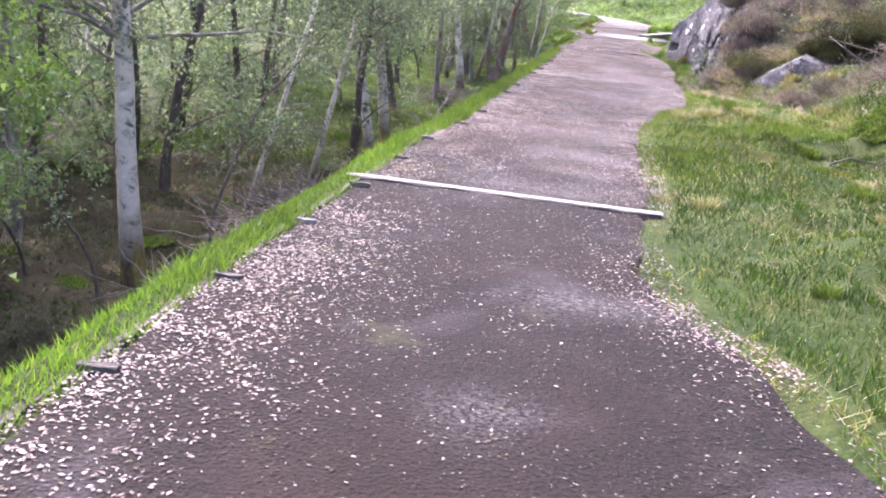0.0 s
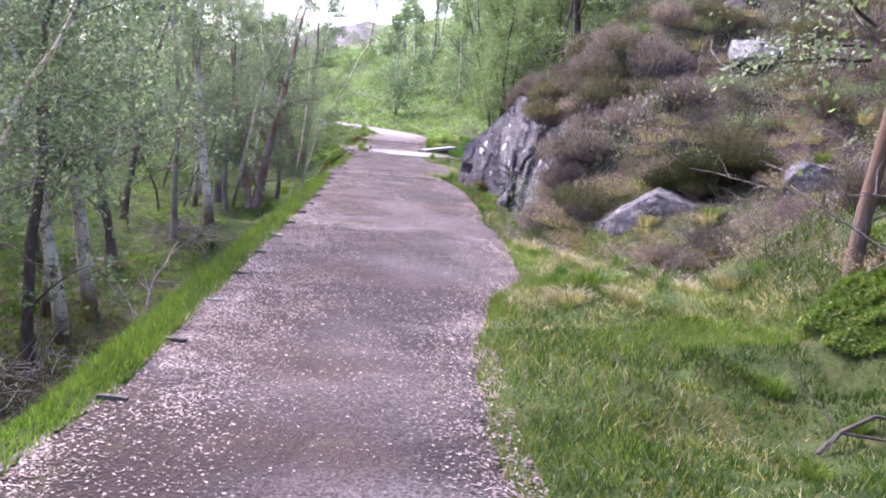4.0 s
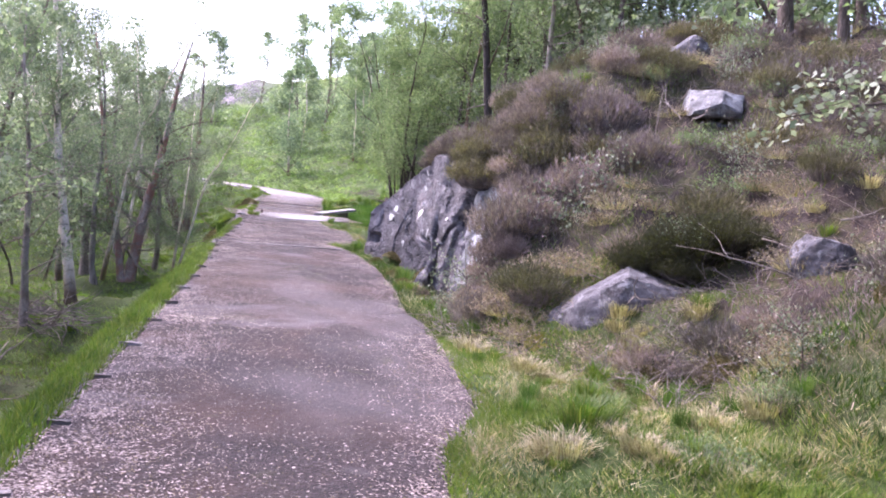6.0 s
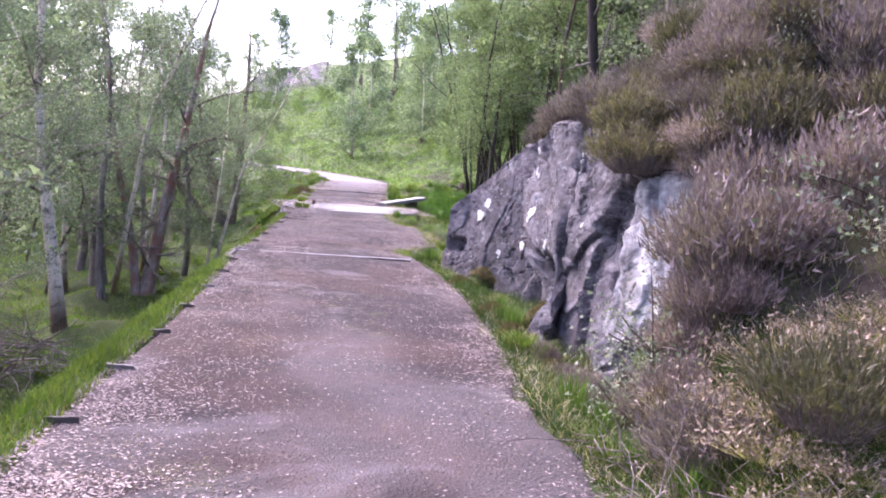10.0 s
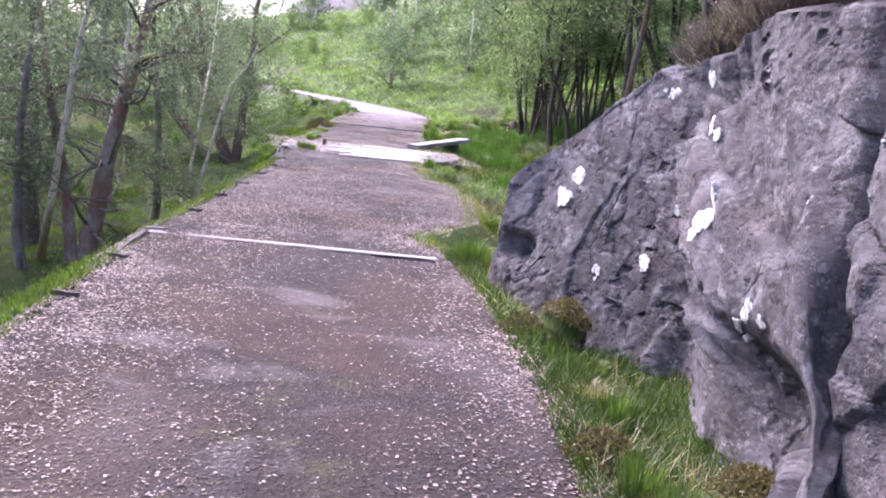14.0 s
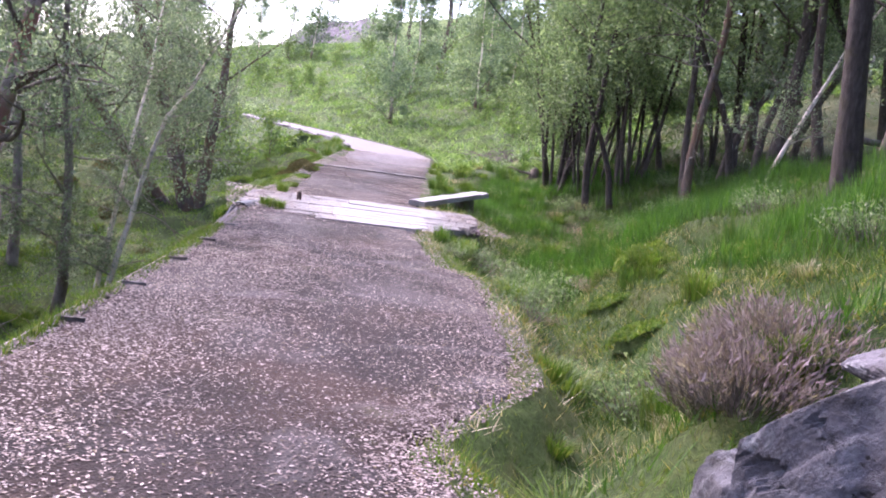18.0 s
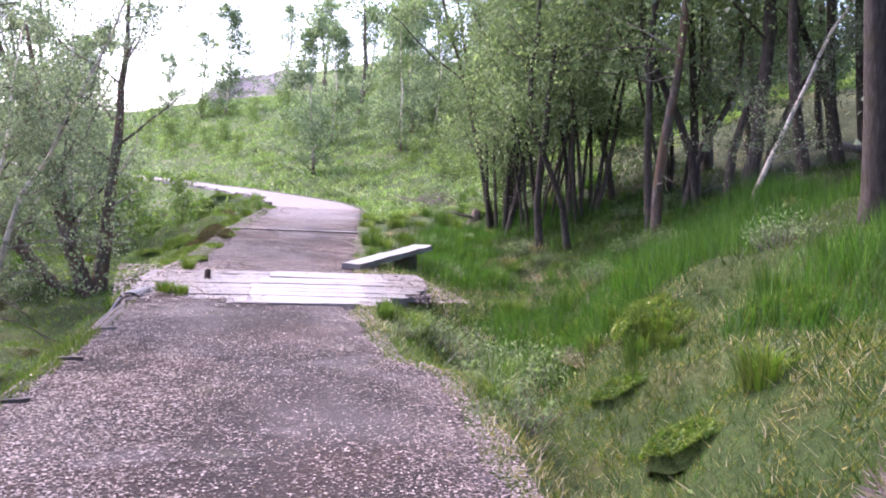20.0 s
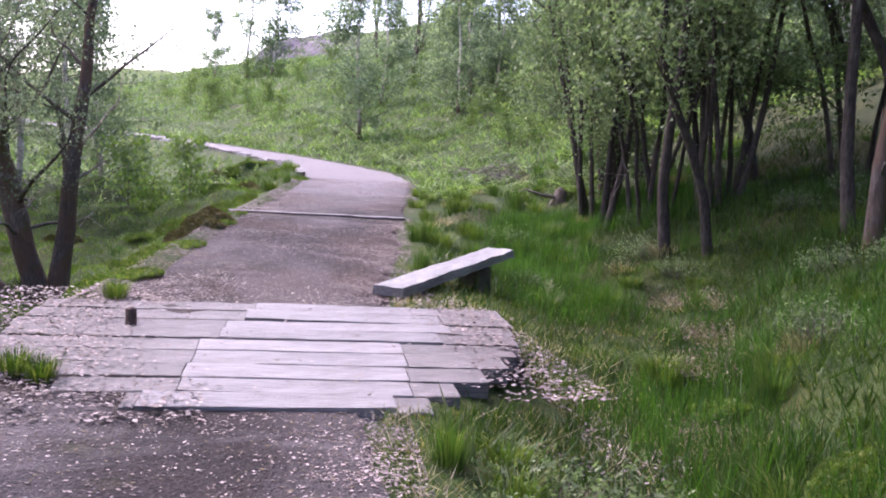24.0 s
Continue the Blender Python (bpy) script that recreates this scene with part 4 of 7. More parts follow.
    root = thing("rock_outcrop", "grey fractured rock outcrop with cracks and white lichen beside the path", "rock", kind="structure")
    faces = grid_faces(rows, len(s))[:, ::-1]
    centre = verts.reshape(-1, 3)[faces].mean(1)
    white = (centre[:, 1] > 17.74 + 0.3 * fbm(centre[:, 2] * 3, centre[:, 1], 0, 47)) & (centre[:, 1] < 18.43) & (centre[:, 2] > 1.25 + 0.4 * fbm(centre[:, 1] * 3, centre[:, 2], 0, 46)) & (centre[:, 2] < 2.26 + 0.16 * fbm(centre[:, 1] * 4, centre[:, 2] * 2, 0, 49))
    for name, chosen, mat, label in (("rock_face", ~white, M_ROCK, ""), ("quartz_face", white, M_QUARTZ, "white quartz-veined rock face")):
        used, index = np.unique(faces[chosen], return_inverse=True)
        part(name, fast_mesh(name, verts.reshape(-1, 3)[used], index.reshape(-1, 4), smooth=False, material=mat), root, label)
    du = np.gradient(verts, axis=1)
    dv = np.gradient(verts, axis=0)
    nrm = np.cross(dv, du)
    nrm /= np.linalg.norm(nrm, axis=2)[..., None] + 1e-9
    nrm *= np.where((nrm[..., 0] * nx[None] + nrm[..., 1] * ny[None]) < 0, -1, 1)[..., None]
    rng2 = np.random.default_rng(5)
    spots = [(22.53, 1.82, 0.085, 0.085), (22.43, 1.935, 0.05, 0.055), (21.68, 1.86, 0.045, 0.075), (20.63, 2.28, 0.025, 0.07), (20.55, 2.26, 0.03, 0.025), (20.33, 2.0, 0.035, 0.06), (20.32, 1.9, 0.06, 0.05), (20.38, 1.84, 0.06, 0.03), (21.8, 1.5, 0.04, 0.05), (22.1, 1.38, 0.03, 0.06), (19.91, 1.55, 0.022, 0.1), (19.85, 1.62, 0.035, 0.04), (19.75, 1.6, 0.03, 0.025), (20.85, 2.52, 0.06, 0.04), (19.35, 2.35, 0.018, 0.16), (19.3, 2.55, 0.03, 0.06), (21.6, 2.2, 0.018, 0.03), (21.3, 1.4, 0.018, 0.1), (21.2, 1.15, 0.025, 0.1), (19.0, 1.85, 0.02, 0.03), (19.6, 2.05, 0.03, 0.025), (21.95, 2.5, 0.06, 0.03)]
    last = int(seg[TURNED] / 0.015)
    for y, h, rw, rh in spots:
        j, i = np.unravel_index(np.argmin((verts[:152, :last, 1] - y) ** 2 + (verts[:152, :last, 2] - h) ** 2 + 0.02 * verts[:152, :last, 0]), (152, last))
        p, nn = verts[j, i], nrm[max(0, j - 2):j + 3, max(0, i - 2):i + 3].mean((0, 1))
        nn = nn / np.linalg.norm(nn)
        side = np.cross([0, 0, 1], nn)
        side /= np.linalg.norm(side)
        upv = np.cross(nn, side)
        crust, k = Pile(), 11
        i = np.arange(k)
        ang = i * 2 * np.pi / k
        for _ in range(9):
            da, dr_ = rng2.uniform(0, 2 * np.pi), math.sqrt(rng2.random()) * 0.75
            c = p + side * rw * dr_ * math.cos(da) + upv * rh * dr_ * math.sin(da)
            rad = min(rw, rh) * rng2.uniform(0.25, 0.75) * (1 + rng2.normal(0, 0.22, k))
            ring = c + nn * 0.003 + (np.cos(ang) * rad)[:, None] * side + (np.sin(ang) * rad)[:, None] * upv
            crust.add(np.vstack([ring - nn * 0.04, ring, c + nn * rng2.uniform(0.004, 0.006)]), np.stack([i, (i + 1) % k, k + (i + 1) % k, k + i], 1), np.stack([k + i, k + (i + 1) % k, np.full(k, 2 * k)], 1))
        part("lichen_patch", crust.mesh("lichen_patch", M_LICHEN, False), root, "white crusty lichen patch")
    return root


outcrop = build_outcrop()


def boulder(name, label, at, size, seed, material, facets=9, turn=0, planes=()):
    """A broken block with flat facets."""
    rng = np.random.default_rng(seed)
    bm = bmesh.new()
    bmesh.ops.create_icosphere(bm, subdivisions=5, radius=1.0)
    v = np.array([x.co[:] for x in bm.verts])
    faces = np.array([[q.index for q in f.verts] for f in bm.faces])
    bm.free()
    nrm = rng.normal(size=(facets, 3))
    nrm /= np.linalg.norm(nrm, axis=1)[:, None]
    cuts = [*zip(nrm, rng.uniform(0.5, 0.85, facets))] if not planes else [(np.array(d) / np.linalg.norm(d), off) for d, off in planes]
    for d, off in cuts:
        over = np.clip(v @ d - off, 0, None)
        v = v - over[:, None] * d * 0.95
    v = v * (1 + 0.1 * fbm(v[:, 0] * 2.5, v[:, 1] * 2.5, v[:, 2] * 2.5, seed, 4)[:, None] + 0.05 * fbm(v[:, 0] * 9, v[:, 1] * 9, v[:, 2] * 9, seed + 3, 3)[:, None])
    me = fast_mesh(name, v * np.array(size), faces, smooth=False, material=material)
    ob = new(name, me)
    ob.matrix_basis = pose(*at, 0, 0, turn)
    return tagged(ob, label, "rock")


boulder("boulder", "grey pointed boulder at the foot of the heather slope", (5.6, 14.62, 1.1), (0.72, 0.52, 0.62), 7, M_BOULDER, 9, -30, [((-0.62, -0.1, 0.8), 0.5), ((0.3, -0.12, 0.93), 0.62), ((0.05, -1, 0.28), 0.5), ((-0.45, -1, 0.5), 0.54), ((1, -0.2, 0.25), 0.76), ((0.4, -0.9, 0.1), 0.62), ((-0.9, -0.5, 0.1), 0.74)])
boulder("boulder", "dark grey boulder sunk in the heather bank", (6.95, 13.6, 1.62), (0.45, 0.4, 0.42), 31, M_BOULDER, 9, 50, [((-0.5, -0.8, 0.3), 0.6), ((0.3, -0.9, 0.35), 0.55), ((0, -0.2, 1), 0.72), ((-1, 0, 0.2), 0.7), ((0.8, -0.2, 0.5), 0.66)])
boulder("boulder", "pale rock ledge jutting from the hillside", (7.9, 16.7, 3.44), (0.5, 0.55, 0.4), 9, M_LEDGE, 8, -20, [((-0.5, -0.6, 0.6), 0.35), ((0.4, -0.7, 0.5), 0.4), ((0.1, 0, 1), 0.5), ((0, 0, -1), 0.3), ((-1, 0, 0.1), 0.6), ((0, -1, -0.5), 0.45), ((1, -0.3, 0), 0.6)])
# Added block that stands in for the shadowed void under the ledge.
boulder("boulder", "rock added in the dark shadow below the jutting ledge", (8.05, 16.95, 3.05), (0.46, 0.4, 0.3), 19, M_BOULDER, 9, 60)
boulder("boulder", "grey rock near the top of the heather slope", (8.5, 18.3, 4.3), (0.34, 0.34, 0.34), 20, M_BOULDER, 9, 60)
boulder("boulder", "small rough rock under the dead bracken", (4.98, 15.75, 0.86), (0.2, 0.2, 0.13), 21, M_BOULDER, 9, 10)

boulder("boulder", "grey split block at the end of the outcrop", (5.95, 23.48, 1.36), (0.3, 0.28, 0.42), 22, M_BOULDER, 8, 30, [((-0.6, -0.5, 0.25), 0.55), ((0.3, -0.8, 0.2), 0.5), ((-0.2, 0.1, 1), 0.6), ((-0.8, 0.5, 0.1), 0.55), ((0.6, 0.5, 0.5), 0.6), ((0, 1, 0.2), 0.6)])
boulder("boulder", "pale rock slab showing on the birch slope", (8.3, 12.1, 2.85), (0.75, 0.5, 0.4), 23, M_BOULDER, 9, 10)
boulder("boulder", "dark rock under the birches on the slope", (7.3, 11.4, 2.2), (0.5, 0.42, 0.4), 24, M_BOULDER, 9, 40)
boulder("boulder", "mossy stone in the grass under the birches", (5.3, 7.9, 0.86), (0.24, 0.2, 0.16), 25, M_BOULDER, 9, 70)

# ---- trees ----
birch_tall = tree_proto("birch_tree", "slender white-barked birch with small grey-green leaves", M_BIRCH, M_LEAF, "birches below the path", seed=1, height=9.0, radius=0.13, limbs=20, leaves=13500, leaf=0.036, reach=2.2, crown_from=0.3, dead=3)
birch_thin = tree_proto("birch_tree", "thin pale birch with sparse small leaves", M_BIRCH, M_LEAF, "birches below the path", seed=2, height=7.0, radius=0.06, limbs=16, leaves=9000, leaf=0.035, reach=1.7, crown_from=0.2, crook=0.1, dead=3)
wood_a = tree_proto("birch_tree", "grey-stemmed downy birch with grey-green leaves", M_GREYBARK, M_LEAF, "birches below the path", seed=3, height=8.0, radius=0.11, limbs=18, leaves=12500, leaf=0.036, reach=2.4, crown_from=0.36, crook=0.045, dead=6)
wood_b = tree_proto("birch_tree", "crooked many-stemmed pale birch with grey-green leaves", M_GREYBARK, M_LEAF, "birches below the path", seed=4, height=7.5, radius=0.14, stems=3, spread=0.3, limbs=22, leaves=18000, leaf=0.034, reach=2.5, crown_from=0.4, dead=12)
fork_tree = tree_proto("birch_tree", "low forked tree with mossy brown stems beside the plank bridge", M_MOSSBARK, M_LEAF, "birches below the path", seed=14, height=6.2, radius=0.17, stems=4, crook=0.08, leans=((-0.13, 0.0), (0.1, 0.1), (-0.32, -0.1), (-0.95, 0.1)), limbs=36, leaves=28000, leaf=0.032, reach=2.7, crown_from=0.44, droop=-0.02, dead=4)
old_tree = tree_proto("birch_tree", "thick dark mossy old birch on the bank", M_OLDBARK, M_LEAF_B, "birches on the slope", seed=58, height=9.0, radius=0.14, limbs=12, leaves=8000, leaf=0.045, reach=2.6, crown_from=0.42, crook=0.05, dead=4)
red_tree = tree_proto("birch_tree", "half-dead red-brown tree with bleached bare branches", M_REDBARK, M_LEAF, "birches below the path", seed=48, height=6.5, radius=0.15, stems=2, leans=((0.05, 0.02), (-0.14, 0.06)), limbs=14, leaves=4500, leaf=0.034, reach=2.2, crown_from=0.5, crook=0.04, dead=22)
mid_tree = tree_proto("birch_tree", "leafy grey-green birch in the wood below the path", M_BARK, M_LEAF, "birches below the path", seed=51, height=8.0, radius=0.1, limbs=22, leaves=3400, leaf=0.1, reach=2.5, crown_from=0.25, crook=0.1, far=True)
mid_birch = tree_proto("birch_tree", "white-stemmed leafy birch in the wood below the path", M_BIRCH, M_LEAF_H, "birches below the path", seed=52, height=8.5, radius=0.09, limbs=20, leaves=3200, leaf=0.1, reach=2.2, crown_from=0.26, crook=0.08, far=True)
back_tree = tree_proto("birch_tree", "leafy birch deep in the wood below the path", M_BARK, M_LEAF_H, "birches below the path", seed=15, height=9.0, radius=0.12, limbs=20, leaves=3200, leaf=0.15, reach=2.9, crown_from=0.08, far=True)
copse = tree_proto("birch_clump", "clump of dark slender birch stems with light green leaves", M_DARKBARK, M_LEAF_B, "birch clumps beside the hollow", seed=5, height=8.5, radius=0.05, stems=9, spread=0.09, limbs=30, leaves=30000, leaf=0.048, reach=2.4, crown_from=0.32, crook=0.06, bare=0)
pole = tree_proto("birch_tree", "tall bare-stemmed birch with a high crown", M_DARKBARK, M_LEAF_B, "birches on the slope", seed=16, height=9.5, radius=0.075, limbs=16, leaves=8500, leaf=0.062, reach=2.4, crown_from=0.4, crook=0.09, bare=1, far=True)
copse_b = tree_proto("birch_clump", "loose clump of crooked dark birch stems", M_DARKBARK, M_LEAF_B, "birch clumps beside the hollow", seed=25, height=8.0, radius=0.046, stems=6, spread=0.14, limbs=28, leaves=27000, leaf=0.048, reach=2.4, crown_from=0.3, crook=0.1, bare=0)
pole_b = tree_proto("birch_tree", "crooked bare-stemmed birch with a leafy crown", M_DARKBARK, M_LEAF_B, "birches on the slope", seed=26, height=8.5, radius=0.065, limbs=16, leaves=8500, leaf=0.06, reach=2.4, crown_from=0.36, crook=0.14, bare=2, far=True)
slim = tree_proto("birch_tree", "slim dark crooked birch with a mossy foot on the bank", M_MOSSBARK, M_LEAF_B, "birches on the slope", seed=53, height=8.0, radius=0.068, limbs=16, leaves=9000, leaf=0.036, reach=2.2, crown_from=0.4, crook=0.075, dead=3)
slim_b = tree_proto("birch_tree", "thin black bent birch on the bank", M_DARKBARK, M_LEAF_B, "birches on the slope", seed=57, height=7.5, radius=0.055, limbs=14, leaves=7000, leaf=0.036, reach=2.0, crown_from=0.42, crook=0.08, dead=4)
young = tree_proto("young_tree", "young tree with bright green leaves below the path", M_BARK, M_FERN, "saplings below the path", seed=71, height=5.2, radius=0.05, limbs=16, leaves=5200, leaf=0.05, reach=1.6, crown_from=0.52, crook=0.06)
stem = tree_proto("birch_sapling", "thin dark birch sapling in the wood below the path", M_BARK, M_LEAF, "saplings below the path", seed=27, height=5.0, radius=0.035, limbs=10, leaves=1500, leaf=0.07, reach=1.2, crown_from=0.4, crook=0.12, far=True)
far_tree = tree_proto("far_birch", "leafy young birch on the far slope", M_BIRCH, M_LEAF_F, "birches on the far slope", seed=6, height=7.0, radius=0.085, limbs=30, leaves=6500, leaf=0.13, reach=2.5, droop=-0.09, crown_from=0.08, far=True)
bush = tree_proto("far_bush", "rounded light green bush on the far slope", M_BARK, M_FERN, "bushes on the far slope", seed=17, height=1.8, radius=0.03, limbs=14, leaves=1000, leaf=0.11, reach=1.3, crown_from=0.05, far=True)
sapling = tree_proto("sapling", "small pale-leaved birch sapling among the heather", M_BARK, M_LEAF_P, "saplings on the heather slope", seed=18, height=0.95, radius=0.012, limbs=10, leaves=800, leaf=0.03, reach=0.5, crown_from=0.3, far=True)
protos = [old_tree, red_tree, young, slim, slim_b, mid_tree, mid_birch, copse_b, pole_b, stem, birch_tall, birch_thin, wood_a, wood_b, fork_tree, back_tree, copse, pole, far_tree, bush, sapling]

rng = np.random.default_rng(77)
for proto, x, y, turn, sc, lean in (
    (birch_tall, -3.4, 10.8, 20, 1.1, (0, -8)), (birch_thin, -2.7, 13.4, 100, 0.9, (0, 0)), (birch_thin, -2.03, 15.1, 60, 1.0, (0, -3)), (birch_tall, -1.15, 18.5, 200, 0.85, (0, -6)), (birch_tall, -0.9, 19.6, 300, 0.95, (0, -5)),
    (wood_a, -4.6, 9.5, 10, 0.9, (0, 3)), (wood_a, -5.2, 11.5, 70, 1.0, (0, 0)), (birch_tall, 0.7, 27.3, 140, 0.9, (0, -9)), (wood_a, 0.0, 24.8, 140, 0.7, (0, -3)), (red_tree, 1.8, 30.5, 0, 1.0, (0, 0)), (wood_a, 1.13, 30.2, 250, 0.7, (0, -3)), (birch_thin, 1.3, 30.7, 10, 1.0, (0, 2)),
    (birch_thin, 1.72, 32.0, 190, 0.9, (0, 14)), (wood_a, 2.6, 33.2, 80, 0.7, (0, 0)), (birch_thin, 3.1, 32.6, 30, 0.75, (0, 1)), (birch_thin, 2.98, 32.7, 130, 0.7, (0, -2)), (fork_tree, 3.97, 41.0, 0, 1.0, (0, 0)), (wood_a, 1.64, 35.4, 15, 0.75, (0, 0)), (wood_a, 0.4, 34.0, 60, 0.9, (0, 0))):
    plant(proto, x, y, turn, sc, lean=lean)
for i in range(46):
    y = -8 + 66 * (i + rng.uniform(0, 1)) / 46
    x = float(path_left(y)) - rng.uniform(5.0, 13)
    plant((mid_tree, mid_birch, back_tree, mid_tree, mid_birch)[i % 5], x, y, rng.uniform(0, 360), rng.uniform(0.8, 1.15), lean=(rng.normal(0, 2), rng.normal(0, 3)))
for i in range(18):
    y = -6 + 80 * (i + rng.uniform(0, 1)) / 18
    x = float(path_left(y)) - rng.uniform(13, 24)
    plant(back_tree, x, y, rng.uniform(0, 360), rng.uniform(0.9, 1.3))
for proto, x, y, sc, lean in ((slim_b, 5.25, 10.1, 1.0, (0, -18)), (slim, 5.0, 8.9, 1.0, (0, -3)), (slim_b, 5.5, 10.05, 0.8, (0, -5)), (slim_b, 5.5, 8.9, 0.9, (0, 2)), (slim_b, 7.6, 10.6, 0.9, (0, 0)), (slim_b, 5.45, 8.2, 0.6, (0, 3)), (stem, 6.4, 8.9, 0.8, (0, 18)), (slim_b, 6.9, 9.8, 1.0, (0, 3))):
    plant(proto, x, y, rng.uniform(0, 360), sc, lean=lean)
for proto, x, y, sc, lean in ((copse, 11.5, 40.2, 1.0, (0, 0)), (copse_b, 11.8, 39.2, 0.95, (0, 0)), (copse_b, 12.9, 41.5, 1.0, (0, 0)), (pole, 11.15, 37.4, 0.9, (0, 0)), (pole_b, 11.5, 37.0, 0.9, (0, -3)), (slim, 11.65, 34.7, 1.15, (0, -6)), (birch_thin, 11.8, 33.0, 0.7, (0, 10)), (old_tree, 10.5, 29.3, 1.0, (0, 1)), (wood_a, 11.8, 29.6, 1.0, (0, 1)), (pole_b, 12.9, 36.2, 1, (0, 3)), (copse, 12.3, 38.4, 0.95, (0, 0)), (pole, 12.0, 35.4, 0.9, (0, 2)), (slim, 11.9, 41.0, 0.95, (0, -2)), (slim_b, 11.3, 39.6, 1.0, (0, 2)), (copse_b, 14, 38.0, 1.0, (0, 0)), (pole_b, 13.6, 35.2, 1.0, (0, 0)), (pole, 12.8, 33.0, 1.05, (0, -4)), (pole, 14.6, 34.0, 1.0, (0, 0)), (pole, 12.4, 31.0, 1.0, (0, 0)), (pole_b, 12.6, 34.6, 1.05, (0, -2)), (pole, 13.4, 32.2, 1.1, (0, 2))):
    plant(proto, x, y, rng.uniform(0, 360), sc, lean=lean)
for i in range(12):
    y = 26 + 14 * (i + rng.uniform(0, 1)) / 12
    plant((pole, mid_tree, pole_b)[i % 3], float(path_right(y)) + rng.uniform(5.0, 9.0), y, rng.uniform(0, 360), rng.uniform(0.9, 1.2), lean=(0, rng.normal(0, 4)))
for i in range(16):
    y = 25 + 16 * (i + rng.uniform(0, 1)) / 16
    x = float(path_right(y)) + rng.uniform(7.0, 17)
    plant((pole, pole_b, mid_tree, pole)[i % 4], x, y, rng.uniform(0, 360), rng.uniform(0.85, 1.15), lean=(0, rng.normal(0, 4)))
for i in range(20):
    y = 9 + 15 * (i + rng.uniform(0, 1)) / 20
    x = float(path_right(y)) + rng.uniform(6.5, 13)
    plant((pole, back_tree, pole_b, mid_birch)[i % 4], x, y, rng.uniform(0, 360), rng.uniform(0.9, 1.15))
for i in range(14):
    y = 3 + 16 * (i + rng.uniform(0, 1)) / 14
    plant(back_tree, float(path_left(y)) - rng.uniform(5.5, 10), y, rng.uniform(0, 360), rng.uniform(0.5, 0.8))
for i in range(5):
    y = 13 + 22 * (i + rng.uniform(0, 1)) / 5
    plant((mid_tree, mid_birch, mid_tree)[i % 3], float(path_left(y)) - rng.uniform(3.0, 5.5), y, rng.uniform(0, 360), rng.uniform(0.8, 1.1), lean=(0, rng.normal(-2, 3)))
for i in range(18):
    y = 14 + 20 * (i + rng.uniform(0, 1)) / 18
    plant((mid_tree, back_tree, mid_tree)[i % 3], float(path_right(y)) + rng.uniform(6.0, 10.0), y, rng.uniform(0, 360), rng.uniform(0.8, 1.15))
# Unseen trees right of the start, added only to shade the meadow.
for x, y, turn, sc in ((5.9, 3.6, 10, 0.8), (6.9, 5.6, 90, 0.85), (5.2, 0.6, 200, 0.8), (7.6, 2.2, 140, 0.9), (8.2, 7.2, 40, 0.8)):
    plant(mid_tree, x, y, turn, sc)
# More added clumps out of view, blocking skylight over the same grass.
for x, y, sc in ((6.3, 5.0, 0.95), (5.3, 2.4, 0.9), (4.9, 0.2, 0.85)):
    plant(copse, x, y, 70 * x, sc)
plant(young, -3.5, 5.4, 40, 0.9)
plant(young, -3.6, 7.2, 160, 0.9)
plant(far_tree, 12.2, 65.0, 0, 1.0)
for x, y, sc in ((16.5, 66, 0.9), (19, 61, 0.95), (18.5, 71, 1.1), (21, 66, 1.0), (17.5, 56, 0.85), (14.8, 75, 1.0)):
    plant(far_tree, x, y, 40 * x, sc)
for i in range(22):
    y = 47 + 26 * (i + rng.uniform(0, 1)) / 22
    plant(far_tree, float(path_right(y)) + rng.uniform(8.5, 16) + 0.1 * (y - 47), y, rng.uniform(0, 360), rng.uniform(0.8, 1.15))
for i in range(24):
    y = -2 + 36 * (i + rng.uniform(0, 1)) / 24
    plant(stem, float(path_left(y)) - rng.uniform(3.2, 9), y, rng.uniform(0, 360), rng.uniform(0.7, 1.2), lean=(rng.normal(0, 5), rng.normal(0, 6)))
for i in range(26):
    y = 55 + 60 * (i + rng.uniform(0, 1)) / 26
    x = float(path_right(y)) + rng.uniform(11, 36)
    plant((far_tree, back_tree)[i % 2], x, y, rng.uniform(0, 360), rng.uniform(0.8, 1.35))
for i in range(16):
    y = 50 + 70 * (i + rng.uniform(0, 1)) / 16
    x = float(path_left(y)) - rng.uniform(4, 26)
    plant(far_tree, x, y, rng.uniform(0, 360), rng.uniform(0.6, 1.1))
for i in range(90):
    y = rng.uniform(46, 105)
    x = float(path_right(y)) + rng.uniform(2.2, 24)
    plant(bush, x, y, rng.uniform(0, 360), rng.uniform(0.5, 1.1))
for i in range(16):
    y = rng.uniform(46, 95)
    x = float(path_left(y)) - rng.uniform(1.2, 14)
    plant(bush, x, y, rng.uniform(0, 360), rng.uniform(0.4, 0.9))
host = plant(slim, 5.35, 11.0, 0, 1.0, label="slim birch whose leafy bough hangs over the verge")
lift = 2.5 - float(land(5.35, 11.0))
r = np.random.default_rng(64)
p, ends = Pile(), []
for way, ln, h0 in (((-1.0, 0.1, 0.02), 1.15, 0.25), ((-0.9, -0.35, 0.1), 1.0, 0.5), ((-0.7, 0.4, -0.05), 0.8, 0.35)):
    line = wander(r, (0, 0, lift + h0), way, ln, 9, 0.1, -0.01)
    p.tube(line, np.linspace(0.016, 0.003, 10), 5)
    for q in line[3:]:
        tw = wander(r, q, r.normal(0, 1, 3) * [1, 1, 0.4], 0.35, 3, 0.2, -0.05)
        p.tube(tw, np.linspace(0.004, 0.0015, 4), 3, False)
        ends.append(tw)
part("bough", p.mesh("bough", M_BARK), host)
ends = np.concatenate(ends)
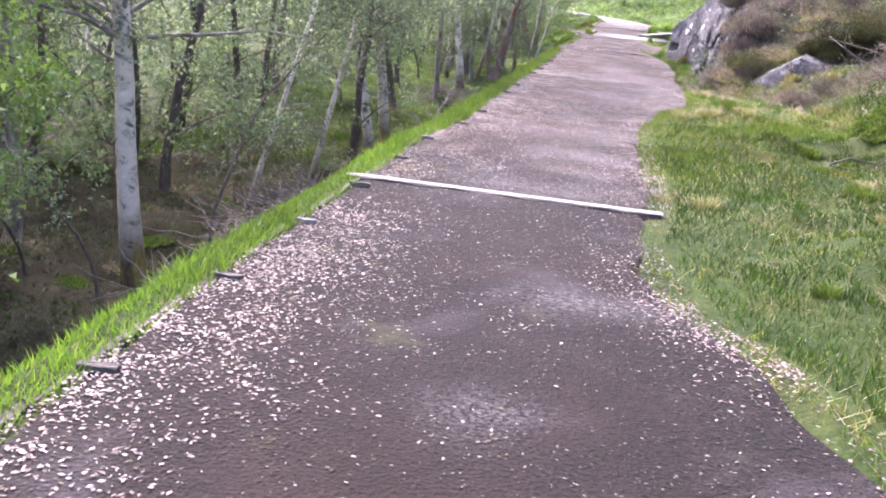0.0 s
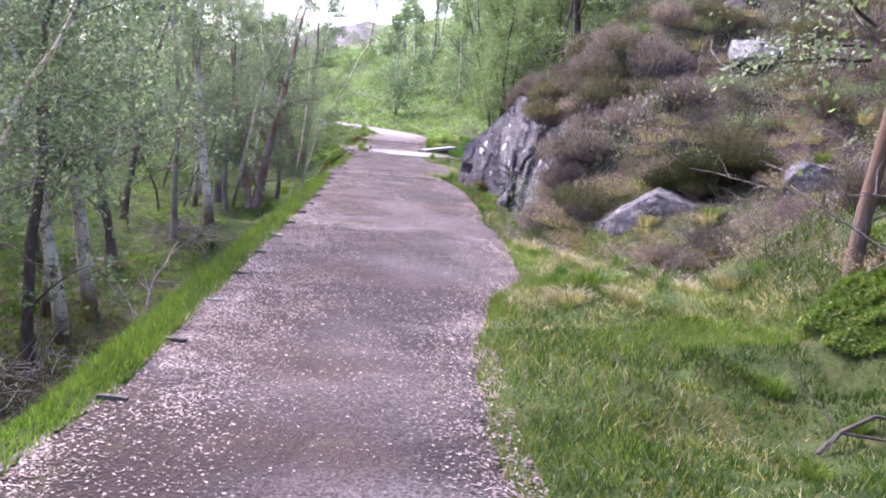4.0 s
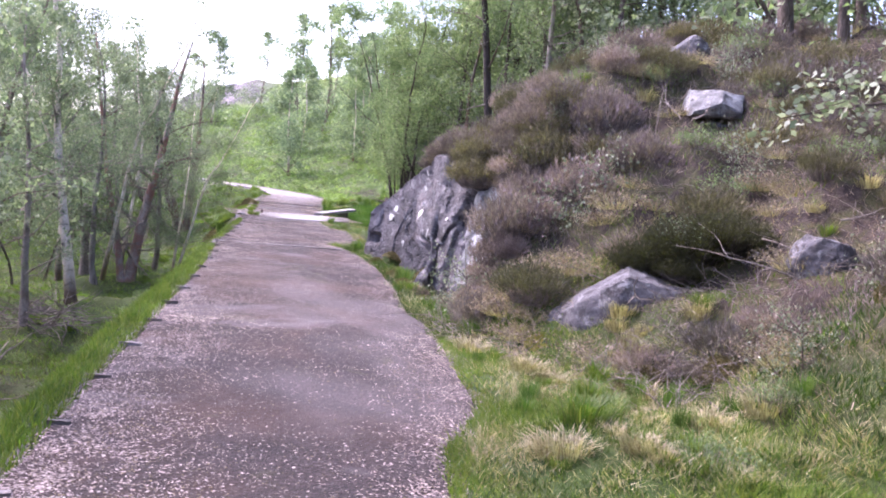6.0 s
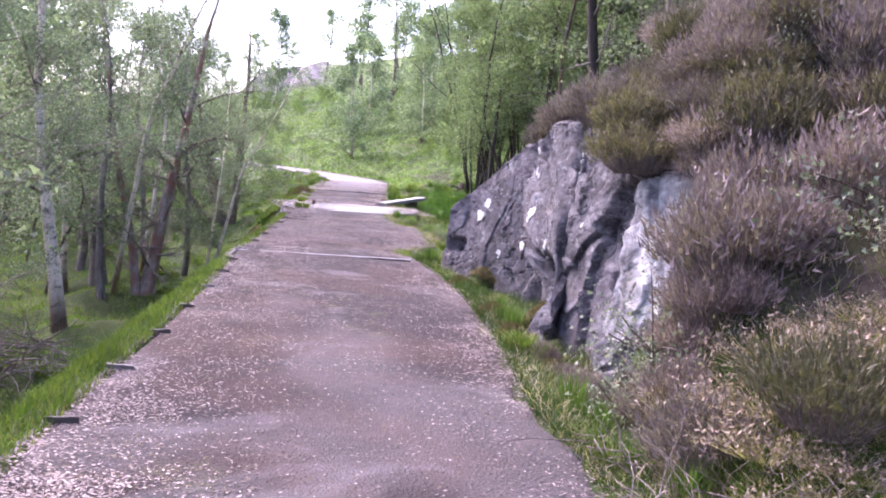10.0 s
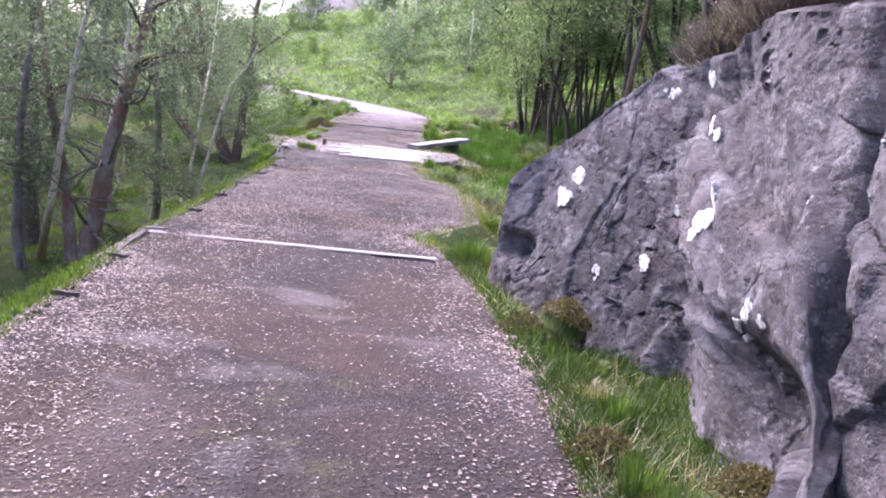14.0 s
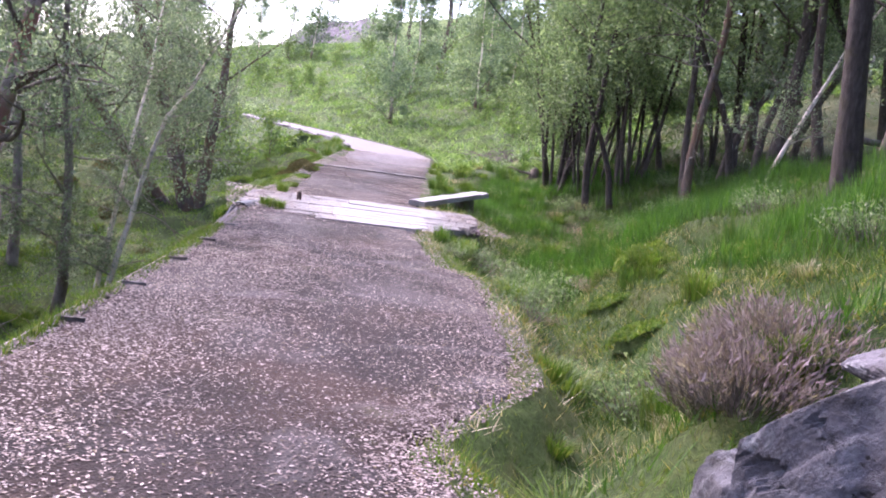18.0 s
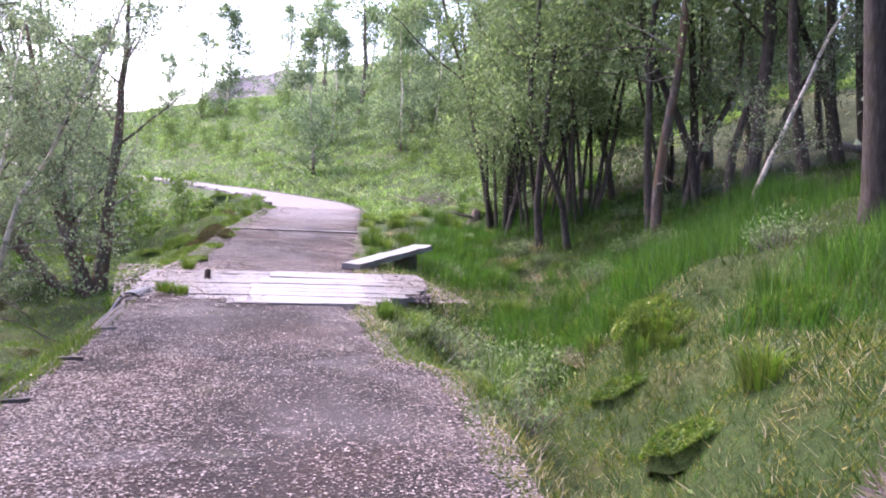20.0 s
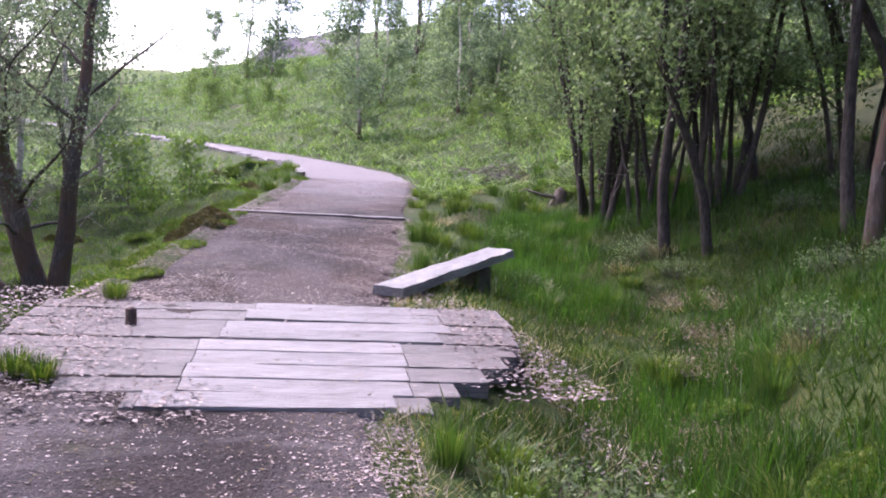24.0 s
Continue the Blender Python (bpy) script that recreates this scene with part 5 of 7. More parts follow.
v, q = leaf_quads(r, ends[r.integers(0, len(ends), 650)] + r.normal(0, 0.05, (650, 3)), 0.05, 0.4)
tagged(part("bough_leaves", fast_mesh("bough_leaves", v, q, smooth=False, material=M_LEAF_P), host), kind="stuff")
for x, y, sc in ((5.95, 16.5, 1.15), (5.0, 16.75, 0.9), (4.95, 17.2, 0.85), (7.4, 15.6, 0.9), (6.3, 14.6, 0.6), (7.2, 18.2, 0.9), (6.4, 17.9, 0.6), (5.6, 12.3, 0.7), (6.9, 12.6, 0.9), (8.6, 17.6, 1.0)):
    plant(sapling, x, y, rng.uniform(0, 360), sc)


# ---- bushes and tufts ----
def sprig_dome(seed, sprigs, radius, height, leaf, per=5, spread=0.9, stem=0.004, slim_leaf=0.42, low=0.35, plume=False):
    """A dome of upright leafy sprigs."""
    r = np.random.default_rng(seed)
    a, d = r.uniform(0, 2 * np.pi, sprigs), radius * np.sqrt(r.random(sprigs))
    foot = np.stack([np.cos(a) * d * 0.45, np.sin(a) * d * 0.45, -0.05 + 0 * a], 1)
    h = height * (1 - 0.55 * (d / radius) ** 2) * r.uniform(0.7, 1.2, sprigs)
    head = np.stack([np.cos(a) * d * spread * 1.15, np.sin(a) * d * spread * 1.15, h], 1) + r.normal(0, 0.03, (sprigs, 3))
    t = np.linspace(low, 1.0, per)[None, :, None]
    pts = foot[:, None] * (1 - t) ** 1.5 + head[:, None] * (1 - (1 - t) ** 1.5) + r.normal(0, 0.018, (sprigs, per, 3))
    axis = np.repeat((head - foot) / np.linalg.norm(head - foot, axis=1)[:, None], per, 0) if plume else None
    v, q = leaf_tris(r, pts.reshape(-1, 3), leaf, slim_leaf, axis)
    side = r.normal(0, 1, (sprigs, 3)) * [1, 1, 0]
    side /= np.linalg.norm(side, axis=1)[:, None]
    sv = np.stack([foot - side * stem, foot + side * stem, head], 1).reshape(-1, 3)
    return v, q, sv, np.arange(3 * sprigs).reshape(-1, 3)


def dome_proto(name, label, category, group, leaf_mat, stem_mat, **spec):
    v, q, sv, st = sprig_dome(**spec)
    root = thing(name, label, category, pose(0, 0, -60), group)
    tagged(part("foliage", fast_mesh("foliage", v, q, smooth=False, material=leaf_mat), root), kind="stuff")
    tagged(part("stemwork", fast_mesh("stemwork", sv, st, smooth=False, material=stem_mat), root), kind="stuff")
    protos.append(root)
    return root


def tuft_proto(name, label, category, group, material, seed, count, radius, height, width, flop=0.5):
    r = np.random.default_rng(seed)
    a, d = r.uniform(0, 2 * np.pi, count), radius * np.sqrt(r.random(count))
    foot = np.stack([np.cos(a) * d * 0.6, np.sin(a) * d * 0.6, -0.03 + 0 * a], 1)
    out = np.stack([np.cos(a), np.sin(a), 0 * a], 1)
    h = height * r.uniform(0.55, 1.2, count)
    mid = foot + out * (flop * 0.25 * h)[:, None] + np.stack([0 * h, 0 * h, h * 0.62], 1) + r.normal(0, 0.02, (count, 3))
    tip = mid + out * (flop * 0.6 * h * r.uniform(0.3, 1.3, count))[:, None] + np.stack([0 * h, 0 * h, h * (0.38 - 0.25 * flop)], 1)
    side = np.stack([-np.sin(a), np.cos(a), 0 * a], 1) * width
    v = np.stack([foot - side, foot + side, mid + side * 0.8, mid - side * 0.8, tip], 1).reshape(-1, 3)
    k = 5 * np.arange(count)[:, None]
    root = new(name, fast_mesh(name, v, k + np.array([[0, 1, 2, 3]]), k + np.array([[3, 2, 4]]), smooth=False, material=material))
    root.matrix_basis = pose(0, 0, -60)
    protos.append(root)
    return tagged(root, label, category, group)


def mound_proto(name, label, category, group, material, seed, radius, height, count=900, size=0.03):
    """A moss cushion: a lumpy dome furred with short blades."""
    r = np.random.default_rng(seed)
    u, a = np.sqrt(r.random(count)), r.uniform(0, 2 * np.pi, count)
    x, y = np.cos(a) * u * radius, np.sin(a) * u * radius
    z = height * (1 - u ** 2) + 0.06 * fbm(x * 5, y * 5, 0, seed) + r.uniform(-0.01, 0.012, count)
    c = np.stack([x, y, z], 1)
    v, q = leaf_tris(r, c, size, 0.4)
    ring = 14
    g = [(0.0, 0.0, height * 0.85)]
    for k in range(1, 6):
        w = k / 5
        for j in range(ring):
            b = 2 * np.pi * j / ring
            g.append((np.cos(b) * w * radius, np.sin(b) * w * radius, 0.9 * height * (1 - w * w) - 0.03 - 0.12 * (w > 0.95)))
    g = np.array(g)
    g[:, 2] += 0.06 * fbm(g[:, 0] * 5, g[:, 1] * 5, 0, seed)
    quads = [[1 + (k - 1) * ring + j, 1 + k * ring + j, 1 + k * ring + (j + 1) % ring, 1 + (k - 1) * ring + (j + 1) % ring] for k in range(1, 5) for j in range(ring)]
    tris = [[0, 1 + j, 1 + (j + 1) % ring] for j in range(ring)]
    root = thing(name, label, category, pose(0, 0, -60), group)
    part("cushion", fast_mesh("cushion", g, quads, tris, material=M_GROUND), root)
    tagged(part("fur", fast_mesh("fur", v, q, smooth=False, material=material), root), kind="stuff")
    protos.append(root)
    return root


def fern_proto(name, label, group, material, seed, fronds=9, length=0.7):
    r = np.random.default_rng(seed)
    pile = Pile()
    for k in range(fronds):
        a = 2 * np.pi * (k + r.uniform(0, 0.7)) / fronds
        way = np.array([np.cos(a), np.sin(a), 0])
        ln = length * r.uniform(0.7, 1.2)
        t = np.linspace(0, 1, 12)
        rib = way[None] * (t * ln * 0.75)[:, None] + np.stack([0 * t, 0 * t, ln * (1.0 * t - 0.62 * t * t)], 1)
        side = np.array([-way[1], way[0], 0])
        for i in range(2, 12):
            w = 0.3 * ln * (1 - t[i]) ** 0.8 + 0.015
            for sgn in (-1, 1):
                p = rib[i]
                b = p + side * sgn * w + way * 0.05 * ln - np.array([0, 0, 0.12 * w])
                pile.add([p - way * 0.024 * ln, b, p + way * 0.024 * ln], tris=[[0, 1, 2]])
    root = new(name, pile.mesh(name, material, False))
    root.matrix_basis = pose(0, 0, -60)
    protos.append(root)
    return tagged(root, label, "fern", group)


def drop(proto, x, y, sc=1.0, sink=0.02, lift=None):
    if (31.6 < y < 34.8 and 4.4 < x < 8.3) or abs((y - 35.7) - (x - 8.06)) < 0.75 and abs(x - 8.06) < 1.1:
        return None
    z = float(land(x, y)) - sink if lift is None else lift
    rx, ry, rz = rng.normal(0, 4), rng.normal(0, 4), rng.uniform(0, 360)
    if proto in (moss_y, moss_g, moss_b):  # cushions lie along the slope
        rx, ry = (max(-18.0, min(18.0, math.degrees(math.atan(k / 0.5)))) for k in (float(land(x, y + 0.25) - land(x, y - 0.25)), float(land(x - 0.25, y) - land(x + 0.25, y))))
        rz = 0
        z -= 0.05 if lift is None else 0
    ob = copy_thing(proto, pose(x, y, z, rx, ry, rz))
    ob.scale = (sc, sc, sc * rng.uniform(0.85, 1.15))
    return ob


def bare_strip(x, y):
    """The strip of brown bracken litter that runs up the bank above the boulder."""
    return 4.9 < x < 7.1 and abs(y - 16.0 + 0.16 * (x - 5)) < 0.42


HG = "heather bushes on the bank"
near_heather = [dome_proto("heather_bush", "brown-purple twiggy heather bush on the bank", "heather", HG, M_HEATHER, M_DEADWOOD, seed=131, sprigs=460, radius=0.44, height=0.46, leaf=0.062, per=7, slim_leaf=0.2, low=0.5, plume=True),
                dome_proto("heather_bush", "grey-purple low heather bush on the bank", "heather", HG, M_HEATHER, M_DEADWOOD, seed=132, sprigs=460, radius=0.52, height=0.36, leaf=0.062, per=7, slim_leaf=0.2, low=0.5, plume=True),
                dome_proto("heather_bush", "dark green-brown heather bush on the bank", "heather", HG, M_HEATHER_G, M_DEADWOOD, seed=133, sprigs=480, radius=0.46, height=0.44, leaf=0.06, per=7, slim_leaf=0.22, low=0.5, plume=True)]
green_bush = dome_proto("gorse_bush", "dense dark green bushy shrub behind the boulder", "bush", "dark shrubs on the bank", M_GORSE, M_DARKWOOD, seed=134, sprigs=1900, radius=0.52, height=0.46, leaf=0.034, per=8, slim_leaf=0.3, low=0.45, plume=True)
dead_fern = dome_proto("dead_bracken", "flattened brown dead bracken on the bank", "bracken", "dead bracken on the bank", M_BROWN, M_DRY, seed=34, sprigs=200, radius=0.45, height=0.14, leaf=0.03, per=5, stem=0.004)
bilberry = dome_proto("bilberry_bush", "low green bilberry bush with small leaves", "bush", "bilberry bushes", M_LEAF_B, M_DEADWOOD, seed=35, sprigs=150, radius=0.38, height=0.24, leaf=0.036, per=5)
rush = tuft_proto("rush_tuft", "upright bright green rush tuft", "grass tuft", "rush tufts", M_RUSH, 36, 190, 0.2, 0.34, 0.004, 0.3)
long_grass = tuft_proto("grass_tussock", "arching green grass tussock", "grass tuft", "grass tussocks", M_GRASS, 37, 230, 0.24, 0.26, 0.005, 0.8)
dry_grass = tuft_proto("dry_tussock", "tussock of dry straw-coloured grass", "grass tuft", "dry tussocks", M_DRY, 38, 230, 0.25, 0.22, 0.004, 1.0)
moss_y = mound_proto("moss_cushion", "yellow-green moss cushion on the ground", "moss", "moss cushions", M_MOSS, 39, 0.3, 0.06, 2600, 0.034)
moss_g = mound_proto("moss_hummock", "green mossy hummock on the bank", "moss", "moss hummocks", M_GRASS, 40, 0.42, 0.13, 4200, 0.05)
moss_b = mound_proto("moss_mound", "brown-green mossy mound at the rock foot", "moss", "mossy mounds", M_MOSS_B, 41, 0.3, 0.2, 3000, 0.038)
fern = fern_proto("bracken_fern", "bright green bracken fern", "bracken ferns", M_FERN, 42)

# the heather bank: bushes in drifts, dead bracken and straw in the gaps
upper, taken = [], []
for i in range(2600):
    y = rng.uniform(12.6, 23.4)
    toe = float(np.interp(y, TOE_Y, TOE_D))
    d = toe + 0.1 + 6.2 * rng.random() ** 1.2
    x = float(path_right(y)) + d
    if 17.2 < y < 23.2 and d < toe + (0.55 if y < 21 else 1.0) or y < 14.8 and d < toe + 0.9 or y > 21.2 and x < 6.9:
        continue
    if any((x - bx) ** 2 + (y - by) ** 2 < br * br for bx, by, br in ((5.5, 14.5, 0.85), (6.8, 13.2, 0.95), (7.75, 16.4, 0.65))):
        continue
    drift = float(fbm(x * 0.85, y * 0.85, 0, 91, 3)) + (0.12 if 16.6 < y < 21 else 0.0)
    full = drift > 0.0
    sc = rng.uniform(0.62, 1.2) if full else rng.uniform(0.4, 0.75)
    if any((x - bx) ** 2 + (y - by) ** 2 < (0.28 * (sc + br)) ** 2 for bx, by, br in taken):
        continue
    taken.append((x, y, sc))
    k = rng.random()
    if bare_strip(x, y):
        drop(dead_fern if k < 0.75 else dry_grass, x, y, 0.8 * sc)
        continue
    if full and (d > toe + 3.0 or y > 20.6) and drift < 0.06:
        drop(dead_fern, x, y, sc)
    elif full and (d > toe + 3.0 or y > 20.6):
        upper.append((x, y, sc, k < 0.78))
    elif full:
        drop(near_heather[0] if k < 0.42 else near_heather[1] if k < 0.78 else near_heather[2] if k < 0.95 else bilberry, x, y, sc)
    elif k < 0.8:
        drop(dead_fern if k < 0.34 else dry_grass if k < 0.46 else near_heather[2] if k < 0.56 else bilberry if k < 0.64 else long_grass if k < 0.72 else near_heather[1], x, y, sc * 1.15)
for x, y, sc in ((4.95, 16.5, 0.55), (5.15, 16.75, 0.6), (5.3, 16.55, 0.55), (5.4, 16.9, 0.6), (5.65, 16.65, 0.7)):
    drop(near_heather[rng.integers(2)], x, y, sc)
for i in range(110):
    y = rng.uniform(14.6, 21.0)
    x = float(path_right(y)) + float(np.interp(y, TOE_Y, TOE_D)) + rng.uniform(0.7, 4.6)
    k = rng.random()
    if min((x - 5.5) ** 2 + (y - 14.5) ** 2, (x - 7.75) ** 2 + (y - 16.4) ** 2) > 0.8:
        drop(dead_fern if bare_strip(x, y) else near_heather[2] if k < 0.3 else bilberry if k < 0.5 else dead_fern if k < 0.85 else dry_grass, x, y, rng.uniform(0.55, 0.95))
for x, y, sc in ((6.02, 14.98, 0.8), (6.3, 14.75, 1.0), (6.55, 14.5, 0.85), (6.45, 14.95, 0.9), (6.1, 14.55, 0.5)):
    drop(green_bush, x, y, sc)
for x, y, sc in ((4.3, 13.6, 0.6), (4.75, 13.25, 0.75), (5.1, 13.4, 0.8), (5.5, 13.05, 0.7), (4.5, 12.6, 0.5), (5.9, 12.7, 0.8), (4.05, 13.0, 0.45), (5.2, 12.4, 0.5)):
    drop((moss_b, dead_fern)[rng.integers(2)], x, y, sc)
for x, y, sc in ((5.2, 13.55, 0.6), (5.7, 13.35, 0.7), (6.05, 13.15, 0.65), (5.45, 13.15, 0.5)):
    drop(near_heather[1], x, y, sc, 0.1)
for name, label, material, purple in (("upper_heather", "brown-purple heather covering the upper slope", M_HEATHER, True), ("upper_heath", "dark green-brown heather on the upper slope", M_HEATHER_G, False)):
    mass = Pile()
    for i, (x, y, sc, tone) in enumerate(upper):
        if tone == purple:
            v, q, sv, st = sprig_dome(400 + i, 190, 0.46, 0.42, 0.07, 6, slim_leaf=0.22, low=0.5, plume=True)
            mass.add(v * sc + [x, y, float(land(x, y)) - 0.02], tris=q)
    tagged(new(name, mass.mesh(name, material, False)), label, "heather", kind="stuff")
for x, y, sc in ((5.15, 17.2, 0.54), (5.35, 17.35, 0.48), (5.0, 17.75, 0.42), (5.02, 18.1, 0.36), (5.02, 18.55, 0.30), (5.6, 17.1, 0.54), (5.6, 16.8, 0.8), (5.25, 16.7, 0.7), (4.9, 17.0, 0.36), (5.0, 17.5, 0.33)):
    drop(near_heather[rng.integers(3)], x, y, sc)
for i in range(64):
    y = 17.2 + 3.9 * (i + rng.uniform(0, 1)) / 64
    u = rng.uniform(0.3, 1.25)
    x = float(np.interp(y, FACE[:16, 1], FACE[:16, 0])) + u
    drop(near_heather[rng.integers(3)], x, y, rng.uniform(0.5, 0.9), lift=max(float(np.interp(y, TOP_Y, TOP_Z)) - 0.05 + 0.2 * u, float(land(x, y)) - 0.04))
for x, y, sc in ((6.3, 21.35, 0.6), (6.5, 21.5, 0.75), (6.7, 21.3, 0.8)):
    drop(near_heather[rng.integers(2)], x, y, sc, lift=2.5)
for x, y, sc in ((6.75, 24.8, 0.8), (7.05, 25.0, 0.85), (6.85, 25.15, 0.7)):
    drop(near_heather[rng.integers(2)], x, y, sc)
for x, y, z, sc in ((5.75, 17.4, 1.85, 0.5), (5.85, 17.15, 1.7, 0.6), (5.95, 17.6, 2.1, 0.6)):
    drop(near_heather[rng.integers(2)], x, y, sc, lift=z)
for x, y, sc in ((4.9, 15.6, 1.0), (5.1, 15.9, 1.1), (4.95, 16.3, 1.0), (5.3, 16.2, 1.0), (5.5, 15.6, 1.0), (4.75, 16.0, 0.7), (5.05, 13.9, 1.0), (4.7, 14.7, 0.9), (4.85, 15.1, 0.9), (5.0, 15.3, 0.7), (6.7, 13.7, 0.9), (5.7, 12.6, 0.9)):
    drop(dead_fern, x, y, sc)
for x, y, sc in ((4.98, 17.3, 0.36), (5.02, 17.65, 0.37), (4.98, 17.95, 0.36), (5.02, 18.25, 0.36), (4.98, 18.5, 0.30), (5.12, 18.1, 0.33), (5.1, 17.0, 0.36), (4.95, 16.7, 0.5)):
    drop(near_heather[rng.integers(2)], x, y, sc)
for x, y, sc in ((5.05, 18.8, 0.6), (5.12, 19.3, 0.6), (5.22, 20.3, 0.55)):
    drop(moss_b, x, y, sc)
for x, y, z, sc in ((5.42, 19.5, 1.02, 0.6), (5.66, 21.95, 1.1, 0.55)):
    drop(moss_b, x, y, sc, lift=z)
# foot of the rock
for x, y, sc in ((5.42, 21.95, 0.8), (5.2, 19.55, 1.0), (5.15, 20.1, 0.8), (5.05, 18.9, 0.9), (4.98, 18.3, 0.8), (5.0, 19.2, 0.7)):
    drop(moss_b, x, y, sc)
for i in range(26):
    y = rng.uniform(15.5, 24)
    drop((dry_grass, long_grass, rush)[rng.integers(3)], float(path_right(y)) + rng.uniform(0.1, 0.42), y, rng.uniform(0.45, 0.8))
# meadow
for x, y, sc in ((4.79, 13.1, 1.0), (3.85, 12.2, 0.8), (3.74, 12.75, 0.9), (4.8, 12.7, 1.0), (4.1, 14.4, 0.7), (4.66, 15.8, 0.7), (3.9, 13.05, 0.9), (5.0, 12.3, 1.1), (5.3, 12.0, 1.0), (4.4, 12.0, 0.8)):
    drop(rush, x, y, sc * 0.62)
for x, y, sc in ((3.3, 12.35, 1.0), (3.25, 11.95, 0.8), (4.4, 13.4, 0.9), (5.0, 13.5, 1.0), (3.0, 11.4, 0.7), (4.2, 12.9, 0.7), (2.6, 9.6, 0.8), (3.2, 9.0, 0.8), (3.7, 8.0, 0.9)):
    drop(moss_y, x, y, sc)
for x, y, sc in ((1.75, 6.75, 0.45), (1.95, 6.95, 0.35), (3.55, 7.45, 0.6), (3.85, 7.6, 0.55), (3.3, 7.3, 0.4), (3.2, 6.3, 0.5), (2.0, 5.2, 0.4)):
    drop(moss_b, x + 0.12, y + 0.08, sc * 0.9)
    drop(dry_grass, x, y, sc * 0.8)
for i in range(46):
    y = rng.uniform(3, 14.5)
    x = float(path_right(y)) + rng.uniform(0.25, 3.6)
    drop((moss_y, long_grass, dry_grass, bilberry, long_grass, moss_g)[rng.integers(6)], x, y, rng.uniform(0.35, 0.75))
for i in range(85):
    y = rng.uniform(6.5, 12.8)
    x = float(path_right(y)) + rng.uniform(3.0, 7.2)
    drop((bilberry, moss_g, bilberry, near_heather[0], dead_fern, bilberry, moss_b, long_grass)[rng.integers(8)], x, y, rng.uniform(0.7, 1.2))
for x, y, sc in ((5.15, 10.5, 1.0), (5.4, 10.6, 1.1), (5.0, 10.2, 0.7), (5.75, 10.3, 1.1), (5.6, 9.6, 0.9), (5.9, 9.5, 1.0), (6.2, 10.2, 1.0), (5.3, 9.5, 0.7)):
    drop((bilberry, bilberry, moss_g)[rng.integers(3)], x, y, sc)
for x, y, sc in ((5.9, 10.7, 1.2), (6.3, 10.9, 1.2), (6.8, 10.6, 1.1), (6.1, 9.9, 1.0), (6.5, 9.4, 1.1), (5.0, 9.02, 0.5), (5.2, 8.95, 0.45)):
    drop(moss_b, x, y, sc)
for x, y in ((6.9, 11.6), (7.3, 12.1), (7.9, 9.6), (6.5, 12.2)):
    drop(near_heather[1], x, y, 0.9)
for i in range(46):
    y = rng.uniform(11.3, 15.2)
    x = float(path_right(y)) + rng.uniform(0.2, 2.2)
    drop((dry_grass, long_grass, dry_grass, moss_y)[rng.integers(4)], x, y, rng.uniform(0.4, 0.85))
# hollow
for i in range(250):
    y = rng.uniform(23.6, 46)
    x = float(path_right(y)) + 0.15 + 5.5 * rng.random() ** 1.2
    k = rng.random()
    if k > 0.93 and x < float(path_right(y)) + 3.2:
        continue
    drop(rush if k < 0.2 else long_grass if k < 0.55 else bilberry if k < 0.72 else long_grass if k < 0.86 else dry_grass if k < 0.93 or y > 29 else fern, x, y, rng.uniform(0.5, 1.1))
for x, y, sc in ((8.3, 30.4, 0.9), (8.6, 29.4, 1.0), (8.0, 28.8, 0.8), (8.9, 31.2, 0.9), (7.7, 27.6, 0.8), (9.0, 28.4, 1.0), (8.4, 33.6, 0.8), (9.1, 33.0, 0.9)):
    drop(moss_g, x, y, sc)
for x, y, sc in ((7.75, 30.5, 0.8), (8.2, 29.9, 0.7), (7.5, 31.4, 0.7), (8.8, 32.3, 0.8), (9.6, 33.6, 1.0), (10.2, 34.6, 1.0), (10.6, 35.8, 1.0), (7.3, 29.0, 0.6)):
    drop(dead_fern, x, y, sc)
for x, y, sc in ((7.8, 31.6, 1.2), (8.1, 31.3, 1.1), (7.4, 30.9, 1.1), (7.2, 31.1, 0.9), (7.6, 30.2, 1.2), (7.9, 30.0, 1.1), (8.1, 30.6, 1.0)):
    drop(bilberry, x, y, sc)
for x, y, sc in ((4.98, 32.72, 0.6), (5.12, 32.6, 0.55), (5.3, 34.75, 0.6)):
    tuft = copy_thing(long_grass, pose(x, y, float(path_z(y)) + 0.02, 0, 0, 70 * x))
    tuft.scale = (sc, sc, sc)
# left bank
for i in range(200):
    y = rng.uniform(34.5, 58)
    x = float(path_left(y)) - 0.25 - 5.5 * rng.random() ** 1.3
    k = rng.random()
    drop(moss_g if k < 0.5 else moss_b if k < 0.62 else long_grass if k < 0.8 else bilberry if k < 0.9 else rush, x, y, rng.uniform(0.6, 1.2))
for i in range(90):
    y = rng.uniform(-3, 24)
    x = float(path_left(y)) - rng.uniform(1.2, 8)
    drop((dead_fern, dead_fern, bilberry, moss_g)[rng.integers(4)], x, y, rng.uniform(0.6, 1.2))
for i in range(70):
    y = rng.uniform(0, 34)
    x = float(path_left(y)) - rng.uniform(0.5, 4.5)
    k = rng.random()
    drop(moss_g if k < 0.4 else dead_fern if k < 0.65 and y < 24 else long_grass if k < 0.8 else bilberry, x, y, rng.uniform(0.5, 0.9))
# far slope
for i in range(190):
    y = rng.uniform(42, 80)
    x = float(path_right(y)) + 0.5 + 15 * rng.random() ** 1.3
    drop(fern, x, y, rng.uniform(0.8, 1.7))
for proto in protos:
    for o in (*proto.children_recursive, proto):
        bpy.data.objects.remove(o)


